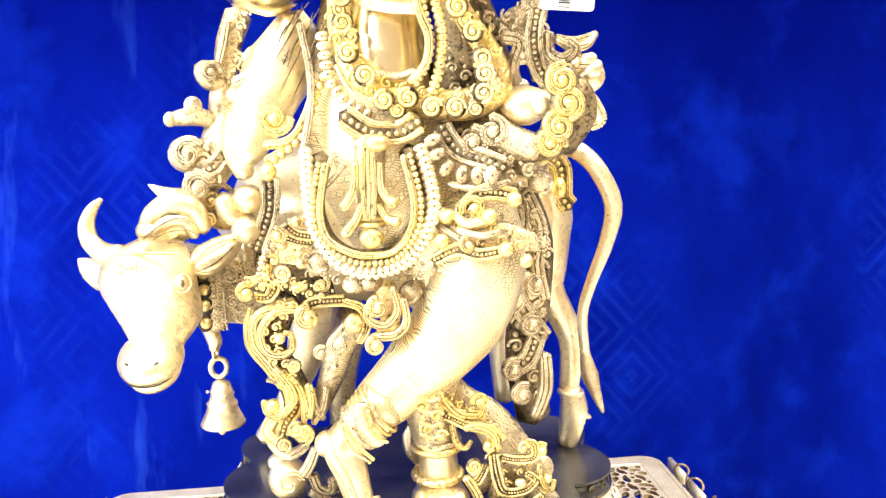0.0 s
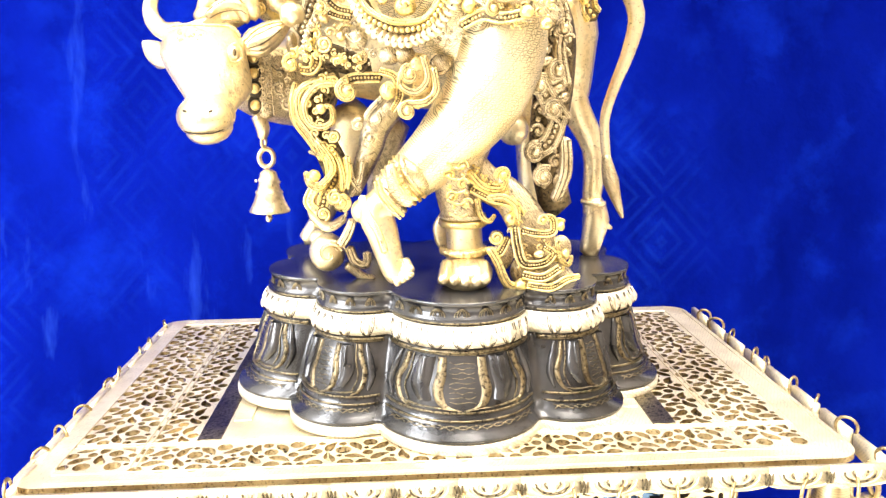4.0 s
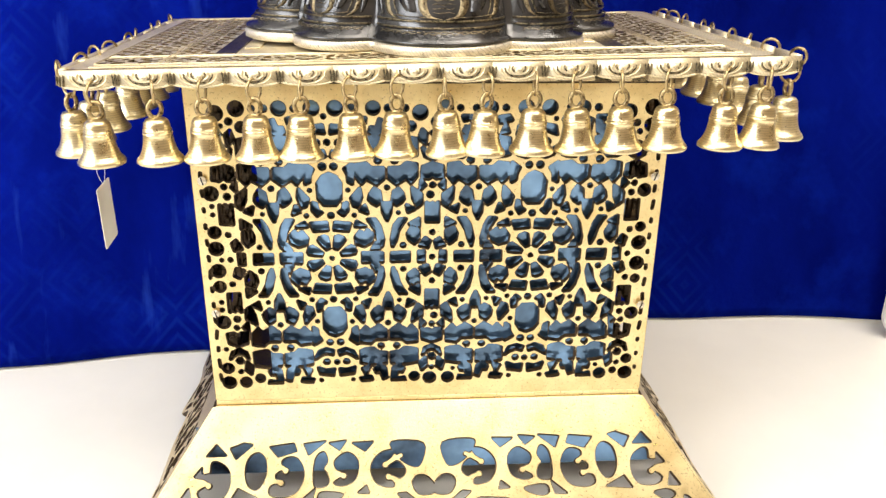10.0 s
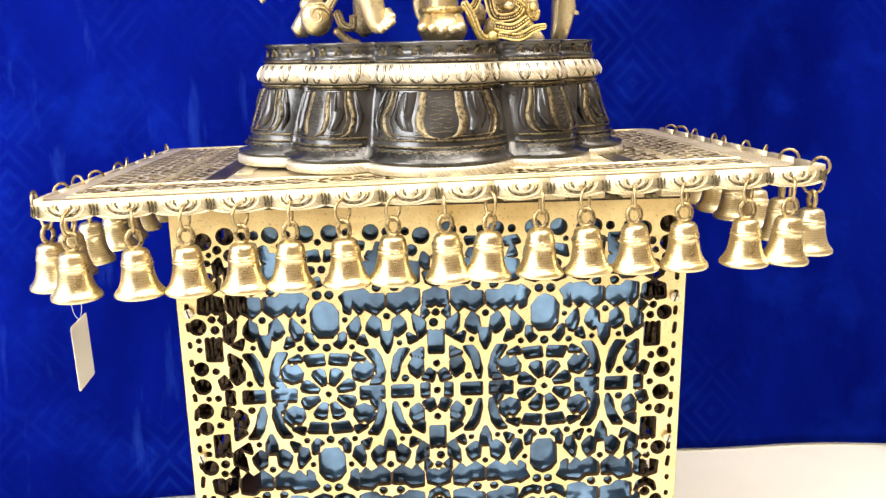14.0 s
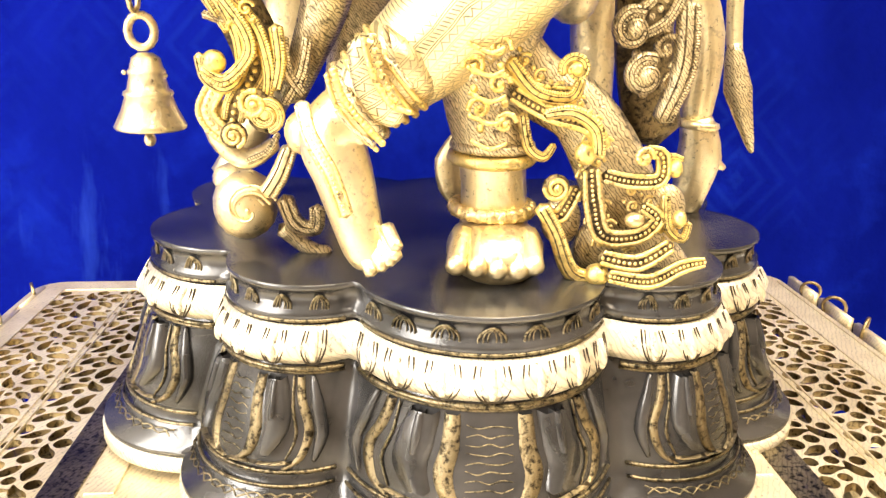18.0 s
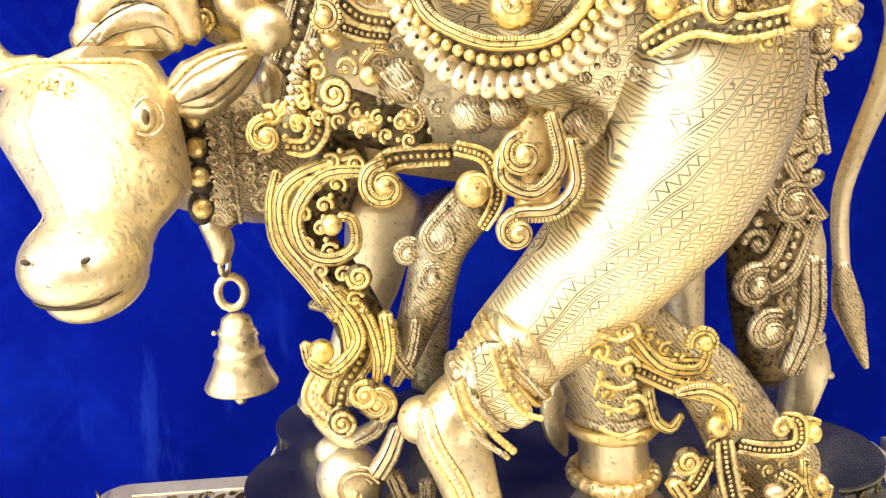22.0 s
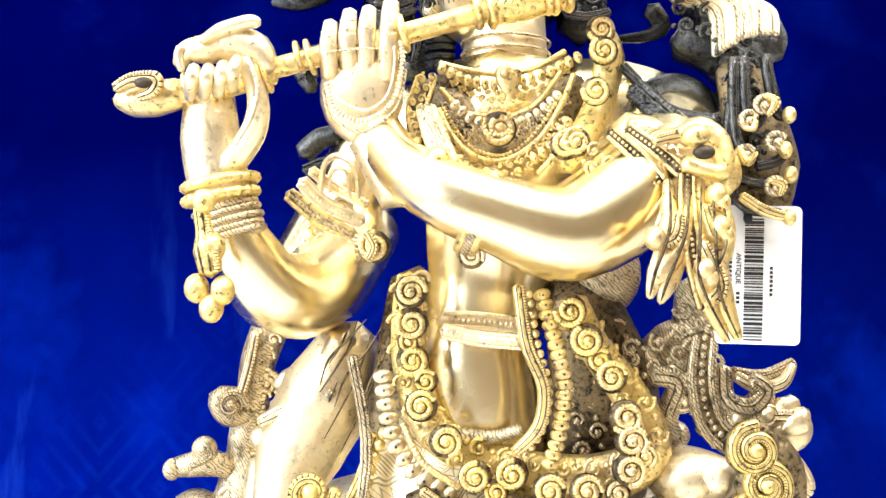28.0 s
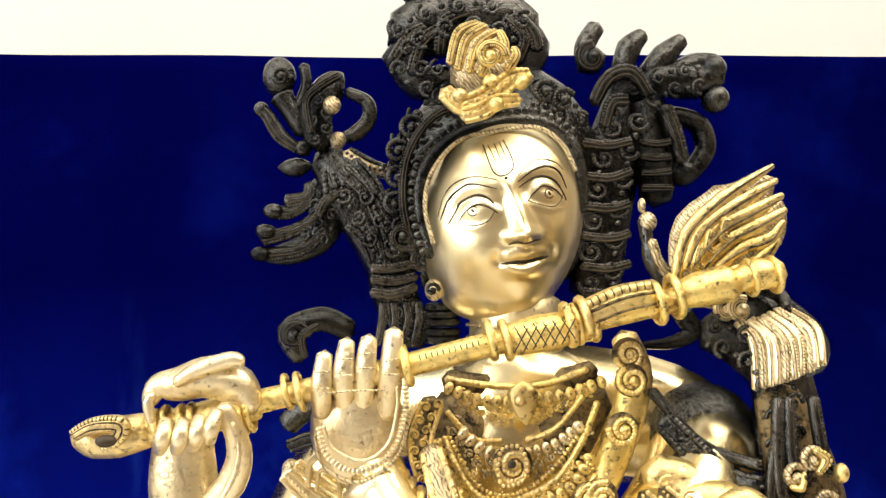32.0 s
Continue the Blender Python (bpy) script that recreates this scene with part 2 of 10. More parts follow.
def plain(name, col, rough, vary=0.08, scale=8, bump_s=0.0, bump_scale=300, metal=0.0, coat=0.0):
    m, nt, p = nodes_of(name)
    co = object_coords(nt)
    n = noise_node(nt, scale, 5, 0.6, co)
    lo = tuple(c * (1 - vary) for c in col)
    hi = tuple(min(1, c * (1 + vary)) for c in col)
    nt.links.new(ramp(nt, n.outputs[0], [(0.35, lo), (0.65, hi)]).outputs[0], p.inputs["Base Color"])
    p.inputs["Roughness"].default_value, p.inputs["Metallic"].default_value, p.inputs["Coat Weight"].default_value = rough, metal, coat
    if bump_s:
        bump(nt, p, noise_node(nt, bump_scale, 3, 0.6, co).outputs[0], bump_s, 0.002)
    return m


# kept dark so that the unseen walls give the brass contrast
M_TAN = plain("warm_tan_wall_paint", (0.20, 0.152, 0.105), 0.6, 0.12, 2, 0.05, 90)
M_WALL = plain("white_wall_paint", (0.80, 0.80, 0.78), 0.6, 0.03, 3, 0.08, 160)
M_FLOOR = plain("white_table_laminate", (0.82, 0.80, 0.76), 0.28, 0.03, 5, 0.03, 120)
M_LINER = plain("grey_blue_liner_sheet", (0.17, 0.31, 0.62), 0.16, 0.94, 7, 0.12, 30, metal=0.55)
M_PAPER = plain("white_card", (0.85, 0.85, 0.84), 0.45, 0.02, 30)
M_INK = plain("black_ink", (0.02, 0.02, 0.022), 0.5, 0.05, 50)
M_THREAD = plain("black_thread", (0.02, 0.02, 0.02), 0.7, 0.1, 80)
M_PLASTIC = plain("white_plastic", (0.8, 0.8, 0.79), 0.35, 0.03, 10)


def velvet():
    """Deep blue velvet with a softly crushed pile and a faint embossed figure of nested diamonds."""
    m, nt, p = nodes_of("blue_velvet")
    co = object_coords(nt)

    def calc(op, a, b=None):
        n = nt.nodes.new("ShaderNodeMath")
        n.operation = op
        for sock, v in zip(n.inputs, (a, b)):
            if isinstance(v, (int, float)):
                sock.default_value = v
            elif v is not None:
                nt.links.new(v, sock)
        return n.outputs[0]

    soft = noise_node(nt, 3.0, 3, 0.5, co)
    n = noise_node(nt, 11, 5, 0.62, co)
    sep = nt.nodes.new("ShaderNodeSeparateXYZ")
    nt.links.new(co, sep.inputs[0])
    cell = 0.055
    d = calc("ADD", calc("PINGPONG", sep.outputs[0], cell), calc("MULTIPLY", calc("PINGPONG", sep.outputs[2], cell), 0.9))
    ripple = calc("SINE", calc("MULTIPLY", d, 330.0))
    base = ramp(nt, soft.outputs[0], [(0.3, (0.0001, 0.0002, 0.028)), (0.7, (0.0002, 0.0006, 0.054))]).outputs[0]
    # the lower part is painted brighter, as if better lit, with brushed-up slanting streaks
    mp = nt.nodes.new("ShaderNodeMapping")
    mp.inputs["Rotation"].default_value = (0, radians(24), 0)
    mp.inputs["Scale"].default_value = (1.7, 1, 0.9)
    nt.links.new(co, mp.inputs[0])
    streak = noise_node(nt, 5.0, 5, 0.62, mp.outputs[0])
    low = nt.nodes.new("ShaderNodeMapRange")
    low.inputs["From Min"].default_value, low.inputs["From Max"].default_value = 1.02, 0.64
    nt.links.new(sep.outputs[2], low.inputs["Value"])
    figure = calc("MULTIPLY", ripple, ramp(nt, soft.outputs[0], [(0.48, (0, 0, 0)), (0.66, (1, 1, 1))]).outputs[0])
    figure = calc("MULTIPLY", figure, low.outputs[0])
    brushed_lit = calc("MULTIPLY", ramp(nt, streak.outputs[0], [(0.30, (0.40, 0.40, 0.40)), (0.70, (1, 1, 1))]).outputs[0], low.outputs[0])
    base = mix(nt, brushed_lit, base, (0.0010, 0.0070, 0.205))
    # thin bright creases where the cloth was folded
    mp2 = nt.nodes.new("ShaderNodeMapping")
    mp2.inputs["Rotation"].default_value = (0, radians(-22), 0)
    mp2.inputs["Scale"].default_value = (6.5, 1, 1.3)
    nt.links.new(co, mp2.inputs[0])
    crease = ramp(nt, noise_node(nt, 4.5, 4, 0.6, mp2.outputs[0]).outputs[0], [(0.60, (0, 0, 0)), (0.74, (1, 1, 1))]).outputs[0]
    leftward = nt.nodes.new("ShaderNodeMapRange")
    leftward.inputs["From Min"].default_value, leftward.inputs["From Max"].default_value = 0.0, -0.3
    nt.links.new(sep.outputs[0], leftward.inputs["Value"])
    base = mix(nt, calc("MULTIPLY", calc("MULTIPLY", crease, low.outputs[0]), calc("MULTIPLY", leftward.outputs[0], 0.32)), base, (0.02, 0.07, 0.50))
    # crush marks gain the same painted brightness low down
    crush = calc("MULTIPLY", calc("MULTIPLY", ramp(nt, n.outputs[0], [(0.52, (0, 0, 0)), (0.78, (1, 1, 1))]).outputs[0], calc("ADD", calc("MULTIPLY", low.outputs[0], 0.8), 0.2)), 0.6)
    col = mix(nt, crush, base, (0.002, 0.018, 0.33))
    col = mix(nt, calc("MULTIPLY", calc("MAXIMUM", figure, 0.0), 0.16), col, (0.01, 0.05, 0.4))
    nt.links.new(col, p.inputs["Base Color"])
    p.inputs["Roughness"].default_value = 0.75
    p.inputs["Sheen Weight"].default_value = 0.025
    p.inputs["Sheen Roughness"].default_value = 0.35
    p.inputs["Sheen Tint"].default_value = (0.03, 0.12, 1.0, 1)
    p.inputs["Specular IOR Level"].default_value = 0.0
    b1 = bump(nt, p, n.outputs[0], 0.35, 0.012)
    bump(nt, p, figure, 0.06, 0.003, b1)
    return m


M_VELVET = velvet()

# ---- mesh helpers ----
def mesh_object(name, verts, faces, mats, smooth=True, mat_ids=None, parent=None):
    me = bpy.data.meshes.new(name)
    me.from_pydata([tuple(v) for v in verts], [], faces)
    for m in mats if isinstance(mats, (list, tuple)) else [mats]:
        me.materials.append(m)
    if mat_ids is not None:
        me.polygons.foreach_set("material_index", mat_ids)
    me.polygons.foreach_set("use_smooth", [smooth] * len(me.polygons))
    me.update()
    ob = new(name, me)
    ob.parent = parent
    return ob


class Shape:
    """Collects vertices and faces of one mesh, with a material for each face."""

    def __init__(self):
        self.v, self.f, self.m, self.mats = [], [], [], []

    def slot(self, mat):
        if mat not in self.mats:
            self.mats.append(mat)
        return self.mats.index(mat)

    def add(self, verts, faces, mat):
        n, s = len(self.v), self.slot(mat)
        self.v.extend(tuple(v) for v in verts)
        self.f.extend(tuple(i + n for i in f) for f in faces)
        self.m.extend([s] * len(faces))

    def build(self, name, parent=None, smooth=True):
        return mesh_object(name, self.v, self.f, self.mats, smooth, self.m, parent)

    # a swept round bar through the points, radius from end to end; flat squeezes it along y
    def tube(self, mat, pts, r, flat=1.0, sides=9, step=0.35, closed=False, groove=None):
        p, rr = glide(pts, r, step, closed)
        n = len(p)
        tan = np.gradient(p, axis=0) if not closed else np.roll(p, -1, 0) - np.roll(p, 1, 0)
        tan /= np.linalg.norm(tan, axis=1)[:, None] + 1e-12
        verts, faces = [], []
        side = None
        for i in range(n):
            t = tan[i]
            if side is None:
                ref = np.array([0, 1.0, 0]) if abs(t[1]) < 0.9 else np.array([1.0, 0, 0])
                side = np.cross(t, ref)
            else:
                side = side - t * np.dot(side, t)
            side /= np.linalg.norm(side) + 1e-12
            up = np.cross(side, t)
            for k in range(sides):
                a = 2 * math.pi * k / sides
                off = (side * math.cos(a) + up * math.sin(a)) * rr[i]
                off[1] *= flat
                verts.append(p[i] + off)
        rings = n if closed else n - 1
        notch = []
        for i in range(rings):
            for k in range(sides):
                a, b = i * sides + k, i * sides + (k + 1) % sides
                c, d = ((i + 1) % n) * sides + (k + 1) % sides, ((i + 1) % n) * sides + k
                (notch if groove and i % 4 == 2 else faces).append((a, b, c, d))
        if not closed:
            for i, s in ((0, -1), (n - 1, 1)):
                verts.append(p[i] + tan[i] * s * rr[i] * 0.6 * np.array([1, flat, 1]))
                c = len(verts) - 1
                for k in range(sides):
                    a, b = i * sides + k, i * sides + (k + 1) % sides
                    faces.append((b, a, c) if s < 0 else (a, b, c))
        self.add(verts, faces, mat)
        if notch:
            self.add([], [tuple(v - len(verts) for v in f) for f in notch], groove)

    # an egg shape: centre, radii, turn in degrees
    def egg(self, mat, c, r, turn=(0, 0, 0), seg=14, rings=9):
        m = Euler([radians(a) for a in turn]).to_matrix()
        if isinstance(r, (int, float)):
            r = (r, r, r)
        verts, faces = [], []
        for j in range(1, rings):
            th = math.pi * j / rings
            for i in range(seg):
                a = 2 * math.pi * i / seg
                v = m @ Vector((r[0] * math.sin(th) * math.cos(a), r[1] * math.sin(th) * math.sin(a), r[2] * math.cos(th)))
                verts.append((v.x + c[0], v.y + c[1], v.z + c[2]))
        for s in (1, -1):
            v = m @ Vector((0, 0, s * r[2]))
            verts.append((v.x + c[0], v.y + c[1], v.z + c[2]))
        top, bot = len(verts) - 2, len(verts) - 1
        for j in range(rings - 2):
            for i in range(seg):
                a, b = j * seg + i, j * seg + (i + 1) % seg
                faces.append((a, a + seg, b + seg, b))
        for i in range(seg):
            faces.append((top, i, (i + 1) % seg))
            faces.append((bot, (rings - 2) * seg + (i + 1) % seg, (rings - 2) * seg + i))
        self.add(verts, faces, mat)

    # an egg that narrows to a chin, leaning sideways by slant degrees
    def head(self, mat, c, r, slant, form, seg=150, rings=120):
        """An egg-shaped head with a fuller jaw; form(x, z) raises or sinks its front."""
        m = Euler((0, radians(slant), 0)).to_matrix()
        verts, faces = [], []
        for j in range(rings + 1):
            th = math.pi * j / rings
            v = math.cos(th)
            wide = math.sin(th) if v > 0 else max(0.0, math.sin(th)) ** 0.70
            w = 1 - 0.13 * max(0.0, -v) ** 1.7
            for i in range(seg):
                a = 2 * math.pi * i / seg
                ca, sa = math.cos(a), math.sin(a)
                q = m @ Vector((r[0] * w * wide * ca, r[1] * (0.35 + 0.65 * w) * wide * math.copysign(abs(sa) ** 0.86, sa), r[2] * v))
                verts.append((q.x + c[0], q.y + c[1], q.z + c[2]))
        q = np.array(verts)
        front = np.clip((c[1] - 4 - q[:, 1]) / 10, 0, 1)
        q[:, 1] -= form(q[:, 0], q[:, 2]) * front
        for j in range(rings):
            for i in range(seg):
                a, b = j * seg + i, j * seg + (i + 1) % seg
                faces.append((a, a + seg, b + seg, b))
        self.add([tuple(p) for p in q], faces, mat)
        return q[q[:, 1] < c[1] - 8]

    # a bar with fine notches across it, as on cast scroll work
    def scroll(self, mat, pts, r, pitch=1.7, flat=1.0, sides=7, deep=0.16):
        p, rr = glide(pts, r, 0.12)
        d = np.concatenate([[0], np.cumsum(np.linalg.norm(np.diff(p, axis=0), axis=1))])

        def ribbed(path, rad, gap, groove=None, sunk=deep):
            n = max(8, int(d[-1] / gap) * 4)
            q = np.stack([np.interp(np.linspace(0, d[-1], n), d, path[:, k]) for k in range(3)], 1)
            qr = np.interp(np.linspace(0, d[-1], n), d, rad)
            qr = qr * np.array([1.0, 1.03, 1.0, 1 - sunk] * (n // 4 + 1))[:n]
            self.tube(mat, q, list(qr), flat, sides, 1.0, groove=groove)

        rr = np.array(rr)
        if rr.max() < 1.5:
            ribbed(p, rr, pitch)
            return
        # a stout scroll: smooth body, a notched rope along one edge, two chased lines filled with patina
        dark = M_LINE if mat is M_DARK else M_RECESS
        tan = np.gradient(p, axis=0)
        a = np.arctan2(tan[:, 2], tan[:, 0])
        out = np.stack([-np.sin(a), np.zeros(len(a)), np.cos(a)], 1)
        lift = np.stack([np.zeros(len(a)), -rr * flat, np.zeros(len(a))], 1)
        self.tube(mat, p[::2], list(rr[::2]), flat, 9, 1.0)
        ribbed(p + out * (0.66 * rr)[:, None] + lift * 0.62, rr * 0.34, max(0.9, pitch * 0.62), dark, 0.25)
        for e, h in ((0.26, 0.94), (-0.42, 0.88)):
            self.tube(dark, (p + out * (e * rr)[:, None] + lift * h)[::2], list(rr[::2] * 0.10), 1.0, 5, 1.0)

    # a band: dark ground, two notched edges and a row of beads between them
    def band(self, ground, edge, pts, w, pitch=1.7, bead=True):
        p, ww = glide(pts, w, 0.25)
        tan = np.gradient(p, axis=0)
        a = np.arctan2(tan[:, 2], tan[:, 0])
        out = np.stack([-np.sin(a), np.zeros(len(a)), np.cos(a)], 1)
        self.tube(ground, p, list(ww), 0.5, 8, 1.0)
        lift = np.stack([np.zeros(len(a)), -ww * 0.36, np.zeros(len(a))], 1)
        for k in (1, -1):
            self.scroll(edge, p + out * (ww * 0.72 * k)[:, None] + lift, list(ww * 0.3), pitch)
        if bead:
            m = float(np.mean(ww))
            self.beads(edge, list(p + lift * 1.1), m * 0.24, 2.3)

    # small curls and beads scattered along a path, as filling of cast ornament
    def filigree(self, mat, pts, w, dense=1.0):
        p, ww = glide(pts, w, 0.2)
        tan = np.gradient(p, axis=0)
        d = np.concatenate([[0], np.cumsum(np.linalg.norm(np.diff(p, axis=0), axis=1))])
        s, k = 0.0, 1
        while s < d[-1]:
            c = np.array([np.interp(s, d, p[:, i]) for i in range(3)])
            t = np.array([np.interp(s, d, tan[:, i]) for i in range(3)])
            v = float(np.interp(s, d, ww))
            a = math.atan2(t[2], t[0])
            out = np.array([-math.sin(a), 0, math.cos(a)])
            q = c + out * k * v * 0.45
            self.curl(mat, tuple(q), v * 0.46, max(0.5, v * 0.12), math.degrees(a) + (90 if k > 0 else -90), 1.15, k)
            e = c - out * k * v * 0.55
            self.egg(mat, tuple(e), max(0.6, v * 0.17), seg=7, rings=5)
            s += v * 0.85 / dense
            k = -k

    # a ring round a limb: centre, slant of the limb from upright, radius, thickness
    def bangle(self, mat, c, slant, size, r, deep=1.0, notched=False):
        a = radians(slant)
        u = (math.cos(a), 0, -math.sin(a))
        n = 22
        pts = [(c[0] + size * math.cos(t) * u[0], c[1] - size * deep * math.sin(t), c[2] + size * math.cos(t) * u[2]) for t in np.linspace(0, 2 * math.pi, n, endpoint=False)]
        self.tube(mat, pts, [r, r], sides=7, step=1.0, closed=True)
        if notched:
            for q in pts[:: 1]:
                self.egg(mat, q, r * 1.15, seg=6, rings=4)

    # a row of small beads along a path
    def beads(self, mat, pts, r, gap=2.0, squash=1.0):
        p, rr = glide(pts, [r, r], 0.25)
        d = np.concatenate([[0], np.cumsum(np.linalg.norm(np.diff(p, axis=0), axis=1))])
        count = max(2, int(d[-1] / (gap * r)))
        for s in np.linspace(0, d[-1], count):
            c = [np.interp(s, d, p[:, k]) for k in range(3)]
            self.egg(mat, c, (r, r * squash, r), seg=7, rings=5)

    # a row of overlapping petals that stand off a path, to its left seen from the front
    def scallops(self, mat, pts, size, gap=1.5, side=1, tilt=0.0):
        p, rr = glide(pts, [size, size], 0.25)
        d = np.concatenate([[0], np.cumsum(np.linalg.norm(np.diff(p, axis=0), axis=1))])
        count = max(2, int(d[-1] / (gap * size)))
        for s in np.linspace(0, d[-1], count):
            c = np.array([np.interp(s, d, p[:, k]) for k in range(3)])
            e = np.array([np.interp(min(d[-1], s + size * 0.3), d, p[:, k]) for k in range(3)])
            b = np.array([np.interp(max(0, s - size * 0.3), d, p[:, k]) for k in range(3)])
            t = e - b
            a = math.atan2(t[2], t[0])
            out = np.array([-math.sin(a) * side, 0, math.cos(a) * side])
            self.egg(mat, c + out * size * 0.35, (size * 0.56, size * 0.34, size * 0.80), (0, -math.degrees(a) + (0 if side > 0 else 180), 0), seg=8, rings=5)
            q = c + out * size * 0.40
            self.egg(M_LINE if mat is M_DARK else M_RECESS, (q[0], q[1] - size * 0.27, q[2]), size * 0.13, seg=6, rings=4)

    # a scroll: a bar that winds up to a knob, in the upright plane
    def curl(self, mat, c, size, r, start=0, turns=1.4, way=1, tilt=0.0, knob=True):
        pts = []
        n = int(10 * turns) + 2
        for i in range(n):
            k = i / (n - 1)
            a = radians(start) + way * k * turns * 2 * math.pi
            q = size * (1 - 0.82 * k)
            pts.append((c[0] + q * math.cos(a), c[1] - tilt * k, c[2] + q * math.sin(a)))
        self.scroll(mat, pts, [r, r * 0.95, r * 0.7], max(1.2, r * 0.9))
        if knob:
            self.egg(mat, (c[0], c[1] - tilt, c[2]), r * 1.35, seg=8, rings=6)

    # a coiled blossom lying against the front
    def rosette(self, mat, c, size, r):
        self.egg(M_LINE if mat is M_DARK else M_RECESS, c, (size, size * 0.35, size), seg=12, rings=6)
        f = (c[0], c[1] - size * 0.28, c[2])
        self.curl(mat, f, size * 0.86, r * 1.22, random.uniform(0, 360), 1.8, 1, size * 0.12)

    # a leaf with a raised rib, bent along its path
    def leaf(self, mat, pts, width, thick, rib=None):
        p, rr = glide(pts, [1, 1], 0.3)
        n = len(p)
        self.tube(mat, pts, [width * 0.35, width, width * 0.85, width * 0.12], flat=thick / width, sides=8)
        if rib:
            q = [(a[0], a[1] - thick * 0.95, a[2]) for a in pts]
            self.tube(rib, q, [thick * 0.5, thick * 0.6, thick * 0.2], sides=6)

    # a head skinned from (left, right, height, front, back, ridge) sections
    def skull(self, mat, rows, n=28):
        verts, faces = [], []
        for xl, xr, z, yf, yb, ridge in rows:
            w, d = xr - xl, yb - yf
            prof = [(xl, yf + 0.5 * d), (xl + 0.10 * w, yf + 0.22 * d), (xl + 0.36 * w, yf + 0.02 * d), (xl + ridge * w, yf), (xl + (0.45 * ridge + 0.55) * w, yf + 0.20 * d), (xr, yf + 0.52 * d), (xr - 0.2 * w, yb), (xl + 0.2 * w, yb)]
            q, _ = glide([(a, b, z) for a, b in prof], [1, 1], 0.125, True)
            q = np.array(q)
            ids = np.linspace(0, len(q), n, endpoint=False).astype(int)
            verts += [tuple(q[i]) for i in ids]
        m = len(rows)
        for j in range(m - 1):
            for i in range(n):
                a, b = j * n + i, j * n + (i + 1) % n
                faces.append((a, b, b + n, a + n))
        faces.append(tuple(range(n)))
        faces.append(tuple(range(m * n - 1, (m - 1) * n - 1, -1)))
        self.add(verts, faces, mat)

    # a surface of revolution about the z axis at c
    def lathe(self, mat, c, profile, seg=20):
        verts, faces = [], []
        for r, z in profile:
            for i in range(seg):
                a = 2 * math.pi * i / seg
                verts.append((c[0] + r * math.cos(a), c[1] + r * math.sin(a), c[2] + z))
        for j in range(len(profile) - 1):
            for i in range(seg):
                a, b = j * seg + i, j * seg + (i + 1) % seg
                faces.append((a, b, b + seg, a + seg))
        self.add(verts, faces, mat)

    # a torus
    def ring(self, mat, c, size, r, turn=(0, 0, 0), seg=16, sides=7, squash=1.0):
        m = Euler([radians(a) for a in turn]).to_matrix()
        pts = []
        for i in range(seg):
            a = 2 * math.pi * i / seg
            v = m @ Vector((size * math.cos(a), 0, size * squash * math.sin(a)))
            pts.append((c[0] + v.x, c[1] + v.y, c[2] + v.z))
        self.tube(mat, pts, [r, r], sides=sides, step=1.0, closed=True)

    def box(self, mat, lo, hi, bevel=0.0):
        x0, y0, z0 = lo
        x1, y1, z1 = hi
        b = bevel
        verts, faces = [], []
        # three stacked outlines with cut corners
        for z, i in ((z0, b), (z0 + b, 0), (z1 - b, 0), (z1, b)):
            verts += [(x0 + i, y0 + i, z), (x1 - i, y0 + i, z), (x1 - i, y1 - i, z), (x0 + i, y1 - i, z)]
        for j in range(3):
            for k in range(4):
                faces.append((j * 4 + k, j * 4 + (k + 1) % 4, j * 4 + 4 + (k + 1) % 4, j * 4 + 4 + k))
        faces += [(3, 2, 1, 0), (12, 13, 14, 15)]
        self.add(verts, faces, mat)


def glide(pts, r, step=0.35, closed=False):
    """A smooth path through the points, with the radius spread over its length."""
    p = np.array(pts, float)
    n = len(p)
    if closed and step >= 1:
        return p, np.full(n, float(r[0]))
    out = []
    per = max(2, int(round(1 / step)) + 1) if step < 1 else 1
    segs = n if closed else n - 1
    for i in range(segs):
        if closed:
            a, b, c, d = p[i - 1], p[i], p[(i + 1) % n], p[(i + 2) % n]
        else:
            a, b, c, d = p[max(0, i - 1)], p[i], p[i + 1], p[min(n - 1, i + 2)]
        for k in range(per):
            t = k / per
            out.append(0.5 * (2 * b + (c - a) * t + (2 * a - 5 * b + 4 * c - d) * t * t + (3 * b - a - 3 * c + d) * t ** 3))
    if not closed:
        out.append(p[-1])
    out = np.array(out)
    rr = np.interp(np.linspace(0, 1, len(out)), np.linspace(0, 1, len(r)), r)
    return out, rr


def empty(name, place=(0, 0, 0)):
    ob = new(name)
    ob.empty_display_size = 0.01
    ob.location = place
    return ob


